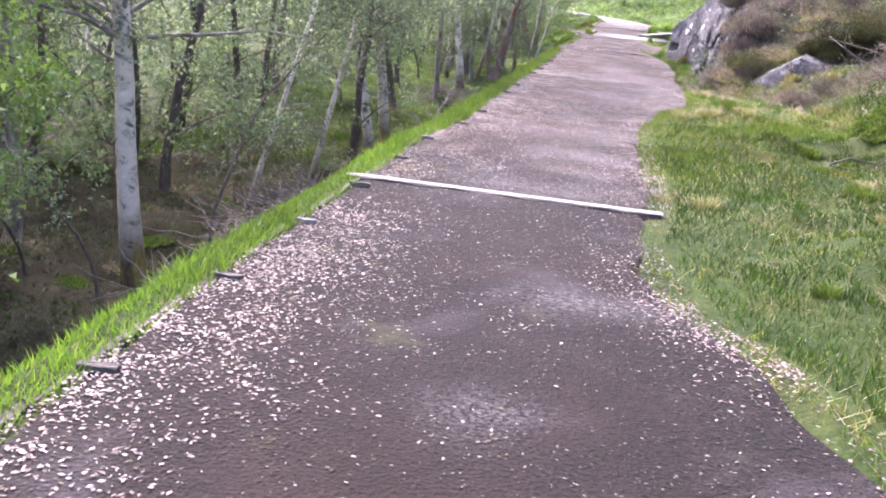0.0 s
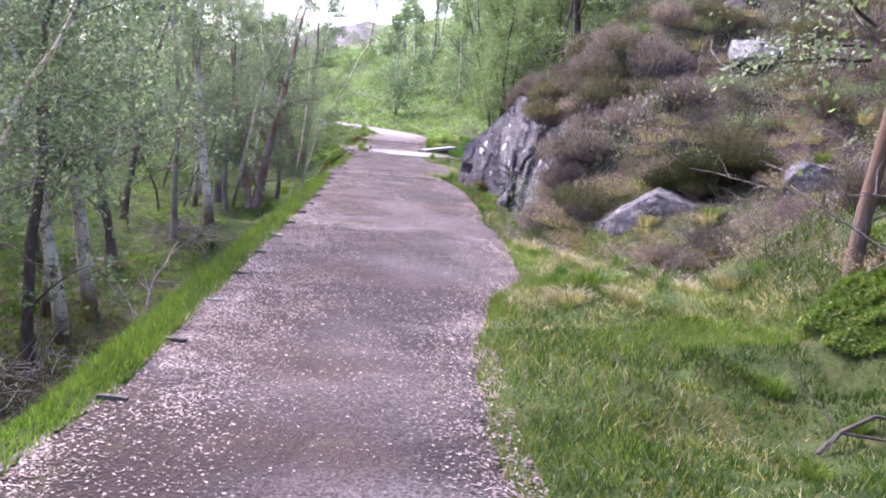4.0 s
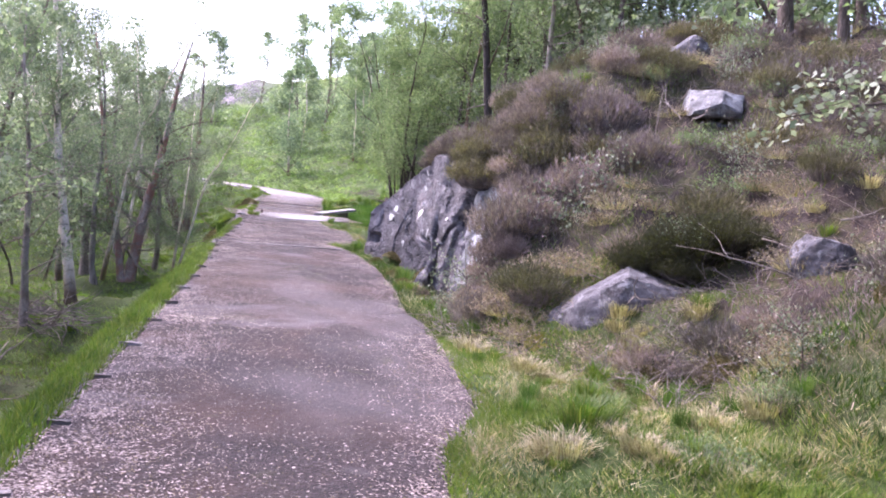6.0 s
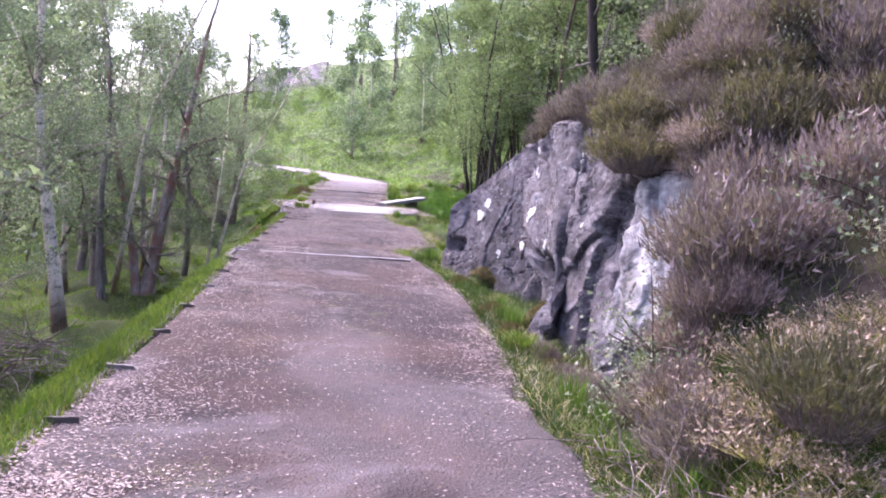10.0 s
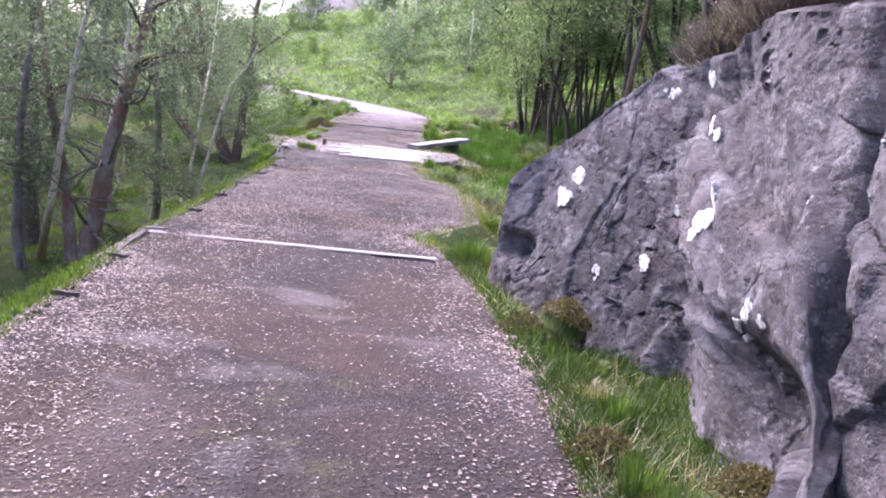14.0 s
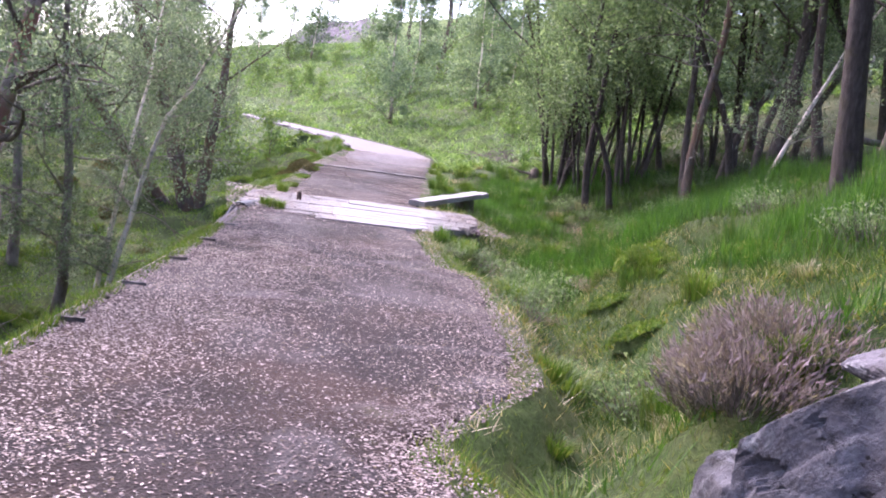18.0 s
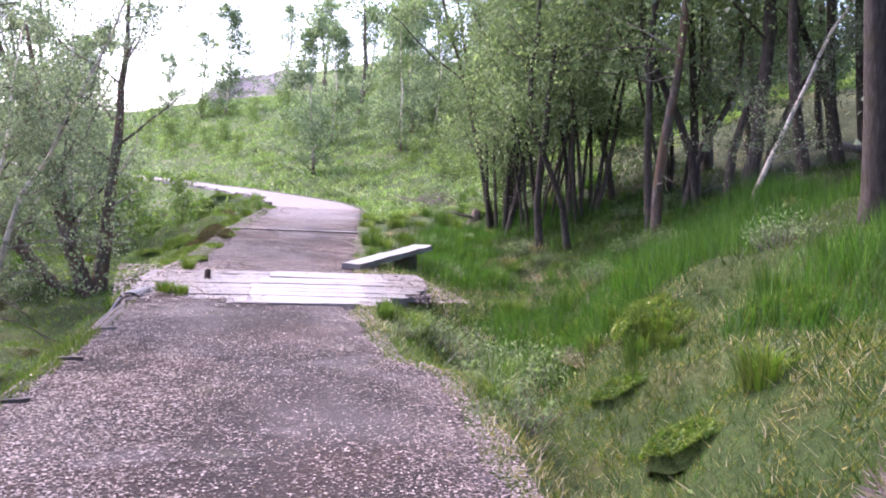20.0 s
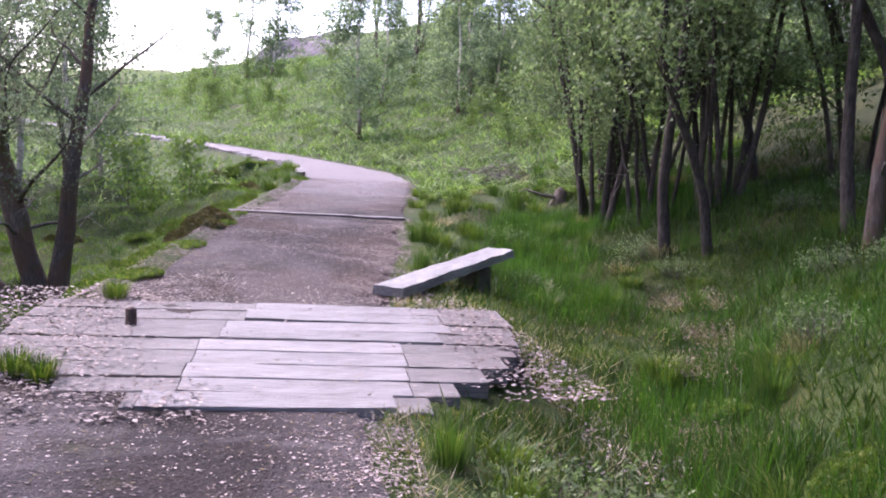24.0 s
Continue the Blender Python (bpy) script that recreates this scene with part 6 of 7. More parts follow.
# ---- dead wood ----
def dead_branch(name, label, category, start, way, length, radius, seed, forks=5, flat=0.4):
    r = np.random.default_rng(seed)
    root = thing(name, label, category, pose(*start))
    line = wander(r, (0, 0, 0), way, length, 9, 0.12)
    p = Pile()
    p.tube(line, np.linspace(radius, radius * 0.25, 10), 7)
    part("stem", p.mesh("stem", M_DEADWOOD), root)
    for _ in range(forks):
        k = r.integers(2, 8)
        d = np.array(way, float) / np.linalg.norm(way) + r.normal(0, 0.7, 3) * [1, 1, flat]
        p = Pile()
        p.tube(wander(r, line[k], d, length * r.uniform(0.2, 0.5), 5, 0.18), np.linspace(radius * 0.5, radius * 0.12, 6), 5)
        part("twig", p.mesh("twig", M_DEADWOOD), root)
    return root


branch = thing("dead_branch", "thin dark dead branch arching over the grass", "branch", pose(3.72, 8.9, float(land(3.72, 8.9)) + 0.03))
for name, pts, r0 in (("stem", [(0, 0, 0.02), (0.14, 0.03, 0.12), (0.36, 0.06, 0.2), (0.62, 0.02, 0.17), (0.9, -0.14, 0.1), (1.25, -0.42, 0.05)], 0.014), ("twig", [(0.14, 0.03, 0.12), (0.4, -0.05, 0.1), (0.75, -0.16, 0.09), (1.0, -0.36, 0.05)], 0.009), ("twig", [(0.9, -0.14, 0.1), (0.75, 0.05, 0.16), (0.7, 0.1, 0.24)], 0.006), ("twig", [(0.14, 0.03, 0.12), (0.0, -0.06, 0.06), (-0.12, -0.1, 0.04)], 0.006), ("twig", [(0.62, 0.02, 0.17), (0.55, -0.1, 0.1), (0.52, -0.16, 0.02)], 0.006)):
    p = Pile()
    p.tube(pts, np.linspace(r0, r0 * 0.4, len(pts)), 6)
    part(name, p.mesh(name, M_DARKWOOD), branch)
dead_branch("dead_twig", "thin upright dead twig in the grass", "branch", (4.05, 9.2, float(land(4.05, 9.2))), (-0.25, 0.5, 0.8), 0.45, 0.007, 2, 2)
for i, (y, d, way) in enumerate(((13.5, 1.5, (0.5, 1, 0.25)), (15.5, 1.3, (-0.6, 1, 0.4)), (17.2, 1.1, (0.7, 0.6, 0.5)), (19.5, 1.4, (1, 0.7, 0.15)), (21.8, 1.0, (1, 0.4, 0.12)), (23.2, 1.0, (1, 0.15, 0.1)), (16.3, 1.6, (0.2, 1, 0.5)), (26.0, 1.3, (0.8, 0.7, 0.1)), (11.5, 1.8, (0.3, 1, 0.3)), (9.0, 1.7, (-0.4, 1, 0.2)))):
    x = float(path_left(y)) - d
    dead_branch("fallen_branch", "bare grey fallen branch on the bank below the path", "branch", (x, y, float(land(x, y)) + 0.08), way, 1.5, 0.028, 20 + i, 5, 0.8)
for i in range(12):
    r = np.random.default_rng(300 + i)
    y = r.uniform(13, 18)
    x = float(path_right(y)) + float(np.interp(y, TOE_Y, TOE_D)) + r.uniform(0.2, 3.6)
    dead_branch("dead_stick", "bleached dead heather stick on the slope", "branch", (x, y, float(land(x, y)) + r.uniform(0.1, 0.3)), (r.normal(), r.normal(), r.uniform(-0.1, 0.5)), r.uniform(0.5, 1.0), 0.009, 330 + i, 3, 0.6)
for i, (x, y, r0) in enumerate(((-1.55, 10.2, 0.9), (-1.35, 11.3, 0.9), (-1.9, 9.0, 0.8), (-1.15, 12.4, 0.8), (-1.0, 14.4, 1.0), (-0.7, 16.0, 0.9), (12.9, 47.6, 1.4), (6.0, 8.5, 0.6), (6.5, 8.0, 0.6), (0.3, 25.3, 0.9), (-1.6, 12.6, 1.0))):
    r = np.random.default_rng(90 + i)
    p = Pile()
    z0 = float(land(x, y)) + (0.35 if y < 13 else 0.0)
    for _ in range(130):
        a, d = r.uniform(0, 2 * np.pi), r0 * math.sqrt(r.random())
        c = (math.cos(a) * d, math.sin(a) * d, 0.5 * r.random() * (1 - d / r0 / 1.2) + 0.02)
        p.tube(wander(r, c, r.normal(0, 1, 3) * [1, 1, 0.35], r.uniform(0.4, 0.9), 4, 0.2), np.linspace(0.011, 0.004, 5), 4, False)
    ob = new("brush_heap", p.mesh("brush_heap", M_DEADWOOD))
    ob.matrix_basis = pose(x, y, z0)
    tagged(ob, "heap of grey dead twigs and brushwood", "brushwood", kind="stuff")
r = np.random.default_rng(345)
for name, label, low, high, count in (("bank_twigs", "tangle of pale dead heather twigs on the slope", 12.8, 21.0, 2600), ("foot_twigs", "dry bracken stalks lying at the foot of the slope", 12.4, 16.4, 900)):
    p = Pile()
    for _ in range(count):
        y = r.uniform(low, high)
        toe = float(np.interp(y, TOE_Y, TOE_D))
        d = toe + (5.5 * r.random() ** 1.3 if name == "bank_twigs" else r.uniform(-0.5, 1.3))
        x = float(path_right(y)) + d
        if float(fbm(x * 0.85, y * 0.85, 0, 91, 3)) > 0.12 or 17.2 < y and d < toe + 0.6:
            continue
        c = (x, y, float(land(x, y)) + r.uniform(0.01, 0.1))
        p.tube(wander(r, c, r.normal(0, 1, 3) * [1, 1, 0.4] + [0, 0, 0.15], r.uniform(0.15, 0.5), 3, 0.25), np.linspace(0.0045, 0.002, 4), 3, False)
    tagged(new(name, p.mesh(name, M_DEADWOOD)), label, "twigs", kind="stuff")
stump = thing("tree_stump", "dark rotten tree stump in the grass", "stump", pose(11.6, 42.0, float(land(11.6, 42.0)) - 0.1))
p = Pile()
p.tube([(0, 0, 0), (0.02, 0, 0.16), (0.04, 0.02, 0.3), (0.06, 0.02, 0.33)], [0.2, 0.12, 0.1, 0.06], 11)
part("stump_body", p.mesh("stump_body", M_DARKBARK), stump)
p = Pile()
p.tube([(-0.1, 0, 0.2), (-0.35, -0.12, 0.22), (-0.6, -0.05, 0.3), (-0.8, -0.1, 0.24)], [0.035, 0.025, 0.016, 0.006], 7)
part("root", p.mesh("root", M_DEADWOOD), stump, "broken grey root")
for name, label, material, off, radius in (("hose", "black hose hanging from the bridge along the path edge", M_RUBBER, 0.0, 0.016), ("pole", "pale grey pole leaning along the path edge by the bridge", M_PALEWOOD, 0.06, 0.014)):
    p = Pile()
    p.tube([(x + off, y, float(path_z(y)) + h) for x, y, h in ((4.7, 32.72, -0.04), (4.56, 32.4, -0.01), (4.5, 31.9, -0.05), (4.44, 31.3, -0.04), (4.36, 30.7, -0.12), (4.2, 30.1, -0.22))], [radius] * 6, 8)
    tagged(new(name, p.mesh(name, material)), label, name)
mouth = thing("culvert_pipe", "black ribbed culvert pipe end under the bridge corner", "pipe", pose(4.66, 32.5, float(path_z(32.5)) - 0.1, 90, 0, -18))
p = Pile()
ang = np.linspace(0, 2 * np.pi, 21)[:-1]
i = np.arange(20)
for k in range(9):
    for r0, r1 in ((0.15 + 0.012 * (k % 2), 0.15 + 0.012 * ((k + 1) % 2)), (0.125, 0.125)):
        lo, hi = (np.stack([np.cos(ang) * q, np.sin(ang) * q, 0 * ang - h], 1) for q, h in ((r0, 0.06 * k), (r1, 0.06 * (k + 1))))
        p.add(np.vstack([lo, hi]), np.stack([i, (i + 1) % 20, 20 + (i + 1) % 20, 20 + i], 1))
p.add(np.vstack([np.stack([np.cos(ang) * q, np.sin(ang) * q, 0 * ang], 1) for q in (0.15, 0.125)]), np.stack([i, (i + 1) % 20, 20 + (i + 1) % 20, 20 + i], 1))
part("pipe_wall", p.mesh("pipe_wall", M_RUBBER), mouth)
dead_branch("fallen_log", "pale fallen birch log on the wooded slope", "log", (13.6, 33.4, float(land(13.6, 33.4)) + 0.35), (1, -0.25, 0.03), 1.9, 0.06, 64, 3, 0.5)


# ---- far hill with crags ----
def build_hill():
    bearing = np.radians(np.linspace(-70, 75, 200))
    rr = np.concatenate([np.linspace(100, 185, 56), np.linspace(190, 330, 14)])
    B, R = np.meshgrid(bearing, rr, indexing="ij")
    ridge = np.interp(np.degrees(B), [-70, -30, -8, 0, 2, 3.5, 5, 6.5, 9, 12.5, 30, 75], [9, 12, 12.5, 13, 14.2, 16.3, 19.5, 21.5, 23, 25, 28, 27])
    x, y = 5 + R * np.sin(B), 20 + R * np.cos(B)
    up = step(96, 178, R)
    crag = step(2.4, 3.6, np.degrees(B)) * (1 - step(7, 10, np.degrees(B))) * step(0.62, 0.72, up + 0.25 * fbm(x * 0.06, y * 0.06, 0, 60))
    z = 3 + ridge * up + 2.6 * fbm(x * 0.04, y * 0.04, 0, 61, 6) * step(0.1, 0.5, up) + 3.4 * crag * fbm(x * 0.12, y * 0.12, 0, 62, 5) - 6 * step(185, 330, R)
    me = fast_mesh("backdrop_hill", np.stack([x, y, z], -1).reshape(-1, 3), grid_faces(len(bearing), len(rr)), material=M_HILL)
    attribute(me, "crag", crag)
    tagged(new("backdrop_hill", me), "distant hill with bare rock crags under a white sky", "hill", kind="structure")


build_hill()

# ---- grass ----
def blades(rng, x, y, tall, wide, lean=0.35):
    n = len(x)
    z = land(x, y) - 0.01
    ang = rng.uniform(0, 2 * np.pi, n)
    h = tall * rng.uniform(0.5, 1.25, n) * (0.6 + 0.8 * value_noise(x * 1.7, y * 1.7, 0, 71))
    tip = np.stack([rng.normal(0, lean, n) * h, rng.normal(0, lean, n) * h, h], 1)
    side = np.stack([np.cos(ang), np.sin(ang), 0 * ang], 1) * (wide * rng.uniform(0.7, 1.3, n))[:, None]
    p = np.stack([x, y, z], 1)
    v = np.stack([p - side, p + side, p + tip], 1)
    return v.reshape(-1, 3), np.arange(3 * n).reshape(n, 3)


def scatter(rng, n, y0, y1, side, d0, d1, keep=None):
    y = rng.uniform(y0, y1, n)
    d = d0 + (d1 - d0) * rng.random(n)
    x = path_left(y) - d if side < 0 else path_right(y) + d
    m = ~((y > 32.0 + 0.6 * np.clip(x - 6.9, 0, 2)) & (y < 34.5) & (x > 4.6) & (x < 8.0))
    if keep is not None:
        m &= rng.random(n) < keep(x, y, d)
    return x[m], y[m]


def lawn(name, label, material, seed, n, y0, y1, side, d0, d1, tall, wide, keep=None, lean=0.45):
    r = np.random.default_rng(seed)
    x, y = scatter(r, n, y0, y1, side, d0, d1, keep)
    me = fast_mesh(name, *blades(r, x, y, tall, wide, lean), smooth=False, material=material)
    tagged(new(name, me), label, "grass", kind="stuff")


def patchy(scale, seed, low):
    return lambda x, y, d: np.clip(low + 2.2 * (fbm(x * scale, y * scale, 0, seed) + 0.15), 0, 1)


lawn("verge_grass", "bright green grass verge along the path edge", M_VERGE, 1, 40000, -4, 11.0, -1, -0.03, 0.7, 0.06, 0.005)
lawn("rough_verge", "dull green grass verge along the path edge", M_GRASS, 34, 30000, 9.0, 23.5, -1, -0.03, 0.6, 0.07, 0.005)
lawn("bank_verge", "rough green grass on the slope below the path edge", M_GRASS, 29, 60000, 8.5, 30, -1, 0.25, 1.5, 0.08, 0.0055, patchy(1.1, 96, 0.6), 0.5)
# Near the start dark blades thicken and bright ones thin out, imitating shade.
lawn("meadow_grass", "short bright green grass beside the path", M_GRASS, 2, 120000, -3, 15.5, 1, -0.14, 3.0, 0.05, 0.005, lambda x, y, d: np.clip(1.35 - 0.75 * d + 1.5 * fbm(x * 1.2, y * 1.2, 0, 72), 0.04, 1) * (0.15 + 0.85 * step(6.3, 8.5, y)))
lawn("deep_meadow", "deep green grass further from the path, darkened for tree shade", M_SHADEGRASS, 25, 170000, -3, 13, 1, 0.15, 5.6, 0.065, 0.005, lambda x, y, d: np.clip(0.25 + 0.7 * (1 - step(6.5, 8.5, y)) + 0.5 * d + 1.8 * fbm(x * 1.3, y * 1.3, 0, 93), 0, 1))
lawn("meadow_moss", "yellow moss among the meadow grass", M_MOSS, 8, 80000, -3, 15.5, 1, -0.1, 3.4, 0.03, 0.006, lambda x, y, d: np.clip(0.55 - 0.35 * d + 2.2 * (fbm(x * 0.9, y * 0.9, 0, 73) + 0.05), 0, 1) * (0.3 + 0.7 * step(6.0, 8.5, y)), 0.8)
lawn("straw_grass", "dry straw blades among the meadow grass", M_DRY, 9, 26000, 2, 24, 1, -0.02, 3.4, 0.07, 0.003, patchy(0.8, 74, 0.15), 0.9)
lawn("tussock_straw", "bleached straw at the foot of the heather slope", M_DRY, 19, 30000, 11.0, 15.6, 1, 0.1, 2.4, 0.08, 0.003, patchy(1.6, 81, 0.2), 1.0)
lawn("tussock_grass", "pale green grass at the foot of the heather slope", M_GRASS, 20, 80000, 10.5, 15.8, 1, -0.02, 2.4, 0.07, 0.0036, patchy(1.4, 82, 0.45), 0.6)
lawn("edge_grass", "thin grass on the path edge above the drop", M_GRASS, 21, 16000, 23.2, 32, -1, -0.03, 0.4, 0.06, 0.005, patchy(0.9, 83, 0.1))
lawn("rock_foot_grass", "rough grass between the path and the rock", M_SHADEGRASS, 26, 26000, 15.4, 24.2, 1, -0.02, 0.95, 0.09, 0.0042, None, 0.6)
lawn("rock_foot_straw", "dry straw between the path and the rock", M_DRY, 27, 9000, 15.4, 24.2, 1, 0.0, 0.95, 0.1, 0.004, patchy(1.5, 94, 0.3), 0.9)
lawn("hollow_grass", "lush green grass in the hollow beside the path", M_GRASS, 3, 95000, 22.8, 38, 1, -0.04, 4.8, 0.06, 0.0038, lambda x, y, d: patchy(0.7, 75, 0.75)(x, y, d) * (1 - 0.3 * np.exp(-((d - 0.75 * np.interp(y, TOE_Y, TOE_D)) / 0.3) ** 2) * step(28, 30, y)), 0.6)
lawn("sedge", "tall soft deep green sedge filling the hollow", M_SEDGE, 31, 120000, 23.4, 41, 1, 0.5, 5.4, 0.27, 0.0042, lambda x, y, d: np.clip(step(0.7, 1.9, d) * (0.5 + 2.6 * fbm(x * 0.75, y * 0.75, 0, 97)), 0, 1), 0.28)
lawn("hollow_straw", "dry stalks and moss between the path and the sedge", M_DRY, 32, 16000, 25, 36, 1, 0.0, 2.4, 0.08, 0.004, patchy(1.3, 98, 0.15), 0.9)
lawn("hollow_moss", "yellow-green moss between the path and the sedge", M_MOSS, 33, 40000, 23.5, 36, 1, 0.0, 2.6, 0.03, 0.006, patchy(1.0, 99, 0.25), 0.8)
# Blades darkened for shade dim the hollow and the birch slope.
lawn("shade_grass", "green grass in the hollow, darkened for canopy shade", M_SHADEGRASS, 28, 80000, 23.5, 40, 1, 0.4, 5.5, 0.1, 0.004, lambda x, y, d: patchy(0.9, 95, 0.45)(x, y, d) * (1 - 0.3 * np.exp(-((d - 0.75 * np.interp(y, TOE_Y, TOE_D)) / 0.3) ** 2) * step(28, 30, y)), 0.6)
lawn("slope_grass", "green grass under the birches on the slope, darkened for their shade", M_SHADEGRASS, 13, 34000, 30, 48, 1, 0.3, 7.0, 0.14, 0.009, lambda x, y, d: patchy(0.7, 77, 0.5)(x, y, d) * (1 - 0.3 * np.exp(-((d - 0.75 * np.interp(y, TOE_Y, TOE_D)) / 0.3) ** 2) * step(28, 30, y)), 0.6)
lawn("bank_heath", "dry heather stalks and straw on the rocky bank", M_BROWN, 14, 30000, 11.5, 24, 1, 0.9, 8.0, 0.09, 0.0045, lambda x, y, d: np.clip(0.55 - 3.0 * fbm(x * 0.85, y * 0.85, 0, 91, 3), 0, 1), 0.9)
lawn("bank_sprigs", "short heather sprigs on the rocky bank", M_HEATHER, 15, 40000, 12.5, 24, 1, 0.9, 8.0, 0.12, 0.006, lambda x, y, d: np.clip(0.3 + 3.0 * fbm(x * 0.85, y * 0.85, 0, 91, 3), 0, 1), 0.6)
lawn("bank_green", "green grass among the heather on the rocky bank", M_GRASS, 24, 30000, 12, 24, 1, 0.9, 8.0, 0.1, 0.006, patchy(1.6, 92, -0.2), 0.6)
lawn("far_grass", "green bracken slope beyond the bend", M_SLOPE, 4, 90000, 45, 125, 1, 0.2, 34.0, 0.22, 0.035, None, 0.8)
lawn("bend_heath", "rough green heath beyond the bend", M_SLOPE, 22, 40000, 48, 120, -1, 0.6, 26.0, 0.2, 0.03, None, 0.8)
lawn("leaf_mould", "brown leaf mould and dead bracken under the birches", M_LITTER_B, 16, 50000, -5, 24, -1, 1.0, 9.0, 0.05, 0.012, patchy(0.8, 80, 0.5), 1.2)
lawn("bank_grass", "green mossy bank below the path", M_VERGE, 5, 120000, 22, 52, -1, 0.5, 8.0, 0.07, 0.008, patchy(0.8, 76, 0.65), 0.6)
lawn("wood_moss", "dark green moss and grass under the birches", M_SHADEGRASS, 36, 60000, 2, 22, -1, 0.8, 8.0, 0.06, 0.009, patchy(0.7, 101, 0.3), 0.8)
lawn("wood_grass", "dull grass in patches under the birches", M_GRASS, 35, 30000, 17, 24, -1, 0.6, 7.0, 0.08, 0.008, patchy(0.8, 77, 0.3), 0.6)

# ---- fallen leaves ----
def litter(name, label, material, seed, n, size, keep):
    r = np.random.default_rng(seed)
    y = r.uniform(-1, 50, n) ** 1.0
    s_ = r.random(n)
    xl, xr = path_left(y) - 0.22 * step(22, 25, y), path_right(y) + 0.12
    x = xl + (xr - xl) * s_
    m = r.random(n) < keep(x, y, x - xl, xr - x)
    x, y = x[m], y[m]
    mid = np.sin(np.pi * np.clip((x - path_left(y)) / (path_right(y) - path_left(y)), 0, 1))
    z = path_z(y) + 0.008 * mid + 0.018 * fbm(x * 1.6, y * 1.6, 0, 31, 4) + 0.003 + r.uniform(0, 0.004, len(x))
    z = np.where(x < path_left(y) - 0.03, np.maximum(land(x, y) + 0.012, z - 0.3), z)
    a = r.uniform(0, 2 * np.pi, len(x))
    k = size * r.uniform(0.5, 1.35, len(x))
    u = np.stack([np.cos(a), np.sin(a), r.normal(0, 0.12, len(x))], 1) * (k / 2)[:, None]
    w = np.stack([-np.sin(a), np.cos(a), r.normal(0, 0.16, len(x))], 1) * (k / 2 * r.uniform(0.3, 0.75, len(x)))[:, None]
    c = np.stack([x, y, z], 1)
    v = np.stack([c - u, c + w - u * 0.1, c + u, c - w - u * 0.1], 1)
    me = fast_mesh(name, v.reshape(-1, 3), np.arange(4 * len(x)).reshape(-1, 4), smooth=False, material=material)
    tagged(new(name, me), label, "leaves", kind="stuff")


def edge_share(x, y, dl, dr):
    patch = step(-0.12, 0.28, fbm(x * 0.9, y * 0.7, 0, 51)) * step(-0.2, 0.15, fbm(x * 4.5, y * 4.5, 0, 53))
    late = step(22, 30, y)
    wide = 0.6 + 0.35 * late
    boards = ((y > 32) & (y < 34.5) & (x > 5.6) & (x < 7.4))
    share = (0.06 * step(6, 10, y) + 0.16 * step(9.5, 12, y) * (1 - 0.7 * step(26, 29, y))) + 0.9 * np.exp(-(dl / wide) ** 2) + (0.75 + 0.2 * late) * np.exp(-(dr / (0.4 + 0.15 * late)) ** 2) + 0.05 + 0.12 * patch
    share = share * (1 - 0.45 * (1 - step(5, 10, y)))
    return np.clip(share, 0, 1) * (0.3 + 0.7 * patch) * np.where(boards, 0.12, 1.0)


litter("fallen_leaves", "pale dry fallen leaves scattered on the path", M_LITTER, 6, 400000, 0.0185, edge_share)
litter("brown_leaves", "brown fallen leaves scattered on the path", M_LITTER_B, 7, 200000, 0.018, edge_share)


def band_share(x, y, dl, dr):
    clump = step(-0.25, 0.2, fbm(x * 1.3, y * 0.8, 0, 55)) * (0.35 + 0.65 * step(-0.15, 0.15, fbm(x * 5, y * 5, 0, 56)))
    late = step(20, 27, y)
    deep = step(24.5, 26.5, y) * (1 - step(28.5, 30, y))
    clump = np.maximum(clump, 0.55 * deep)
    boards = (y > 32) & (y < 34.5)
    return np.clip(clump * np.where(dr < 0.6, 1.0, 0.5 + 0.5 * step(5, 11, y) + 0.5 * late), 0, 1) * np.clip(np.exp(-(dl / (0.55 + 0.55 * late + 0.3 * deep - 0.25 * step(30, 31, y))) ** 2) + 0.95 * np.exp(-(dr / (0.3 + 0.14 * step(9, 12, y) + 0.1 * late)) ** 2), 0, 1) * np.where(boards, 0.1, 1.0)


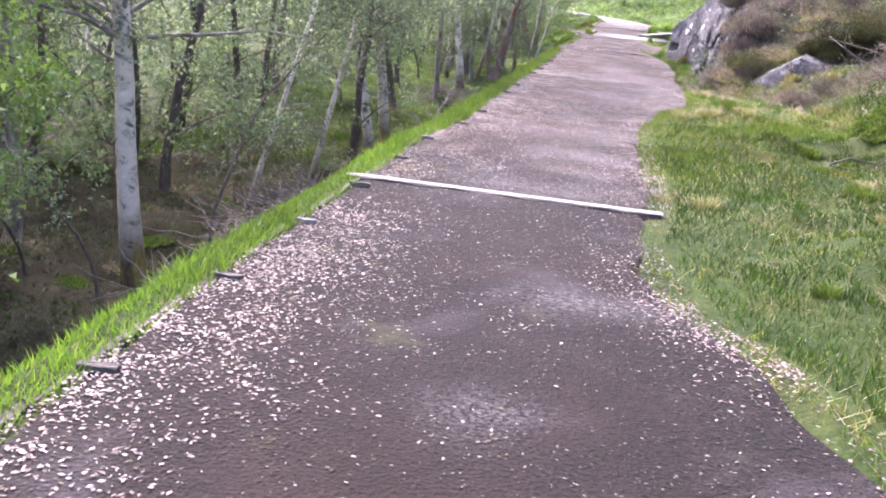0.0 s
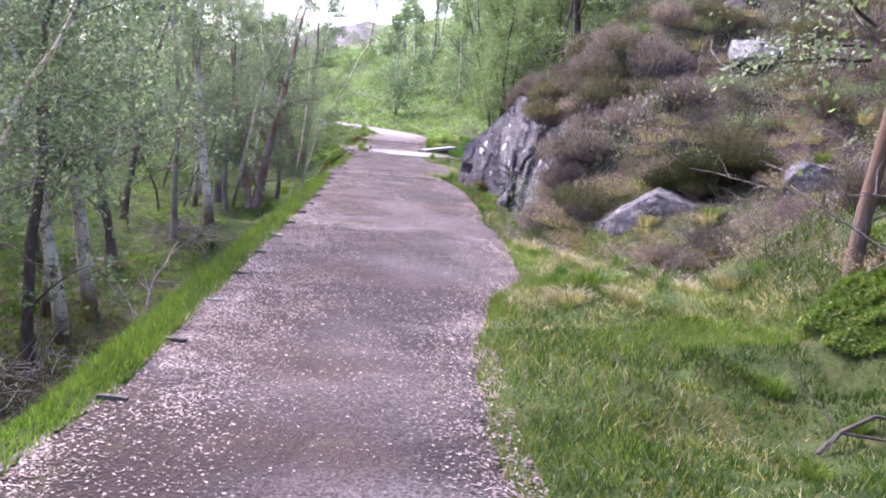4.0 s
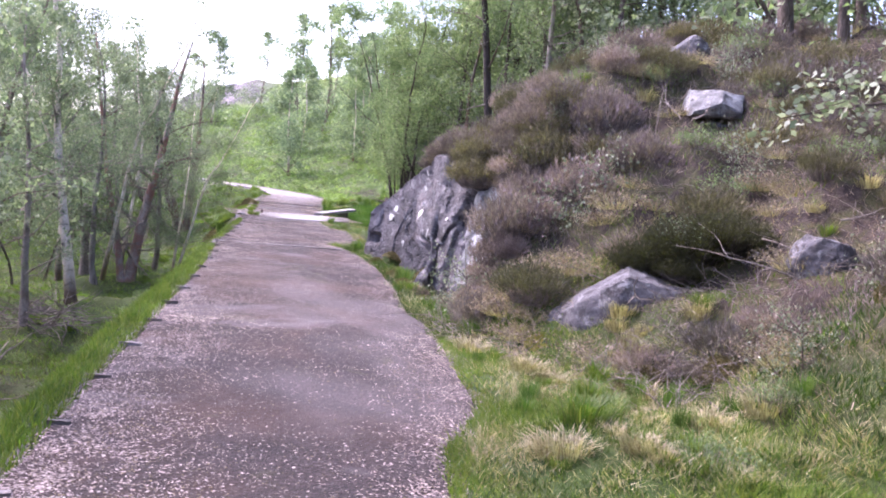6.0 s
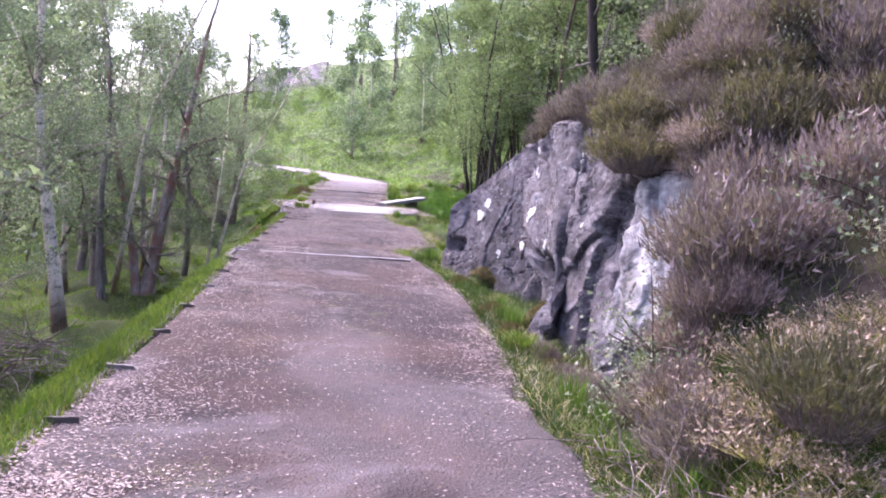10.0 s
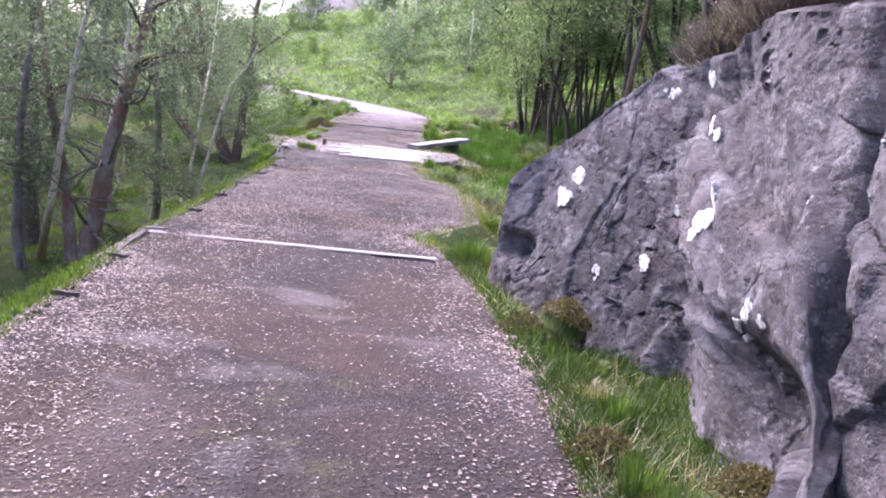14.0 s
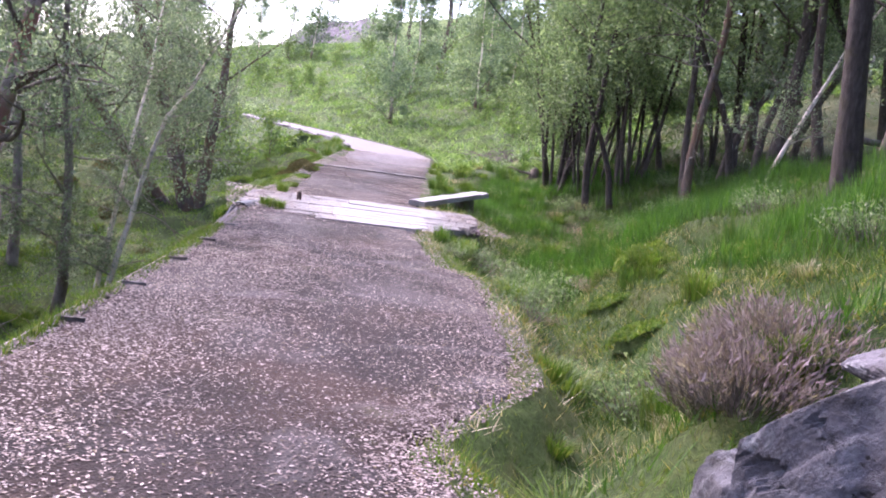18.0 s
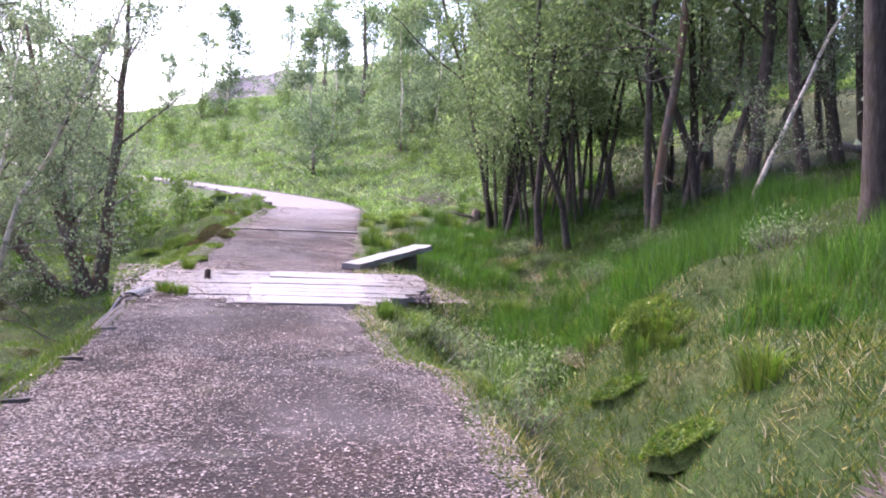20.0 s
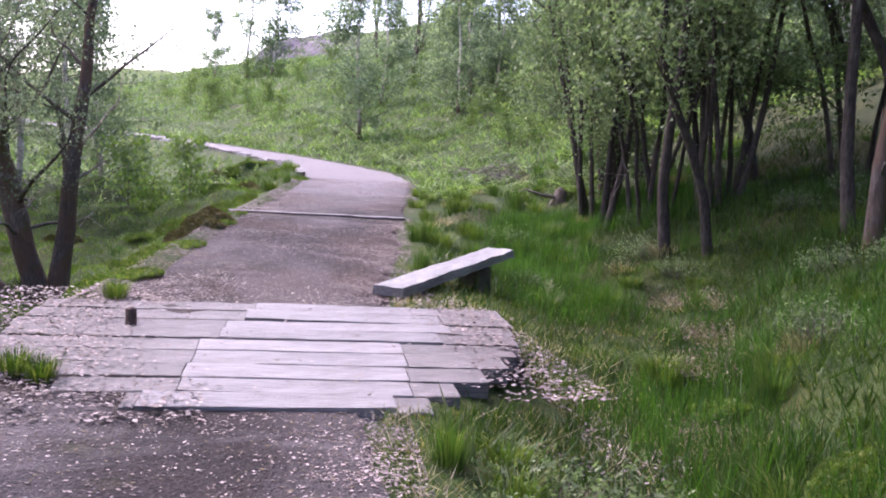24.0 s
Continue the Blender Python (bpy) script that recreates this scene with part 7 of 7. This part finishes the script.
litter("leaf_bands", "drifts of pale fallen leaves along both path edges", M_LITTER, 18, 1000000, 0.0205, band_share)
litter("loose_gravel", "loose grey and brown gravel on the path", M_STONE, 17, 110000, 0.014, lambda x, y, dl, dr: 0.35 + 0.65 * value_noise(x * 2, y * 2, 0, 54))


def bridge_litter():
    """Leaves on the old ends of the planks and round the bridge."""
    r = np.random.default_rng(61)
    n = 26000
    x, y = r.uniform(4.5, 8.4, n), r.uniform(31.9, 35.1, n)
    side = np.maximum(np.maximum(step(5.75, 5.2, x), step(7.25, 7.7, x)), 0.9 * (1 - step(-0.1, 0.5, (y - 32.1) - 0.55 * (5.9 - x))) * (x < 5.9))
    m = r.random(n) < side * (0.25 + 0.6 * value_noise(x * 3, y * 3, 0, 90)) + 0.02
    x, y = x[m], y[m]
    on = (x > 4.62) & (x < 8.0) & (y > 32.05) & (y < 34.4)
    z = np.where(on, path_z(y) + 0.036, np.maximum(land(x, y), path_z(y) * (x < 7.2)) + 0.02)
    a, k = r.uniform(0, 2 * np.pi, len(x)), 0.03 * r.uniform(0.6, 1.3, len(x))
    u = np.stack([np.cos(a), np.sin(a), r.normal(0, 0.15, len(x))], 1) * (k / 2)[:, None]
    w = np.stack([-np.sin(a), np.cos(a), r.normal(0, 0.2, len(x))], 1) * (k / 3)[:, None]
    c = np.stack([x, y, z], 1)
    v = np.stack([c - u, c + w, c + u, c - w], 1)
    me = fast_mesh("bridge_leaves", v.reshape(-1, 3), np.arange(4 * len(x)).reshape(-1, 4), smooth=False, material=M_LITTER)
    tagged(new("bridge_leaves", me), "pale fallen leaves on the plank bridge", "leaves", kind="stuff")


bridge_litter()

# a broken grey trunk left standing in the wood
snag = thing("broken_trunk", "broken grey birch trunk standing in the wood", "trunk", pose(0.95, 31.7, float(land(0.95, 31.7)) - 0.1))
p = Pile()
p.tube([(0, 0, 0), (-0.03, 0.02, 0.6), (-0.08, 0.03, 1.2), (-0.12, 0.05, 1.75), (-0.13, 0.05, 1.82)], [0.2, 0.15, 0.14, 0.135, 0.08], 11)
part("snag_stem", p.mesh("snag_stem", M_DEADWOOD), snag)
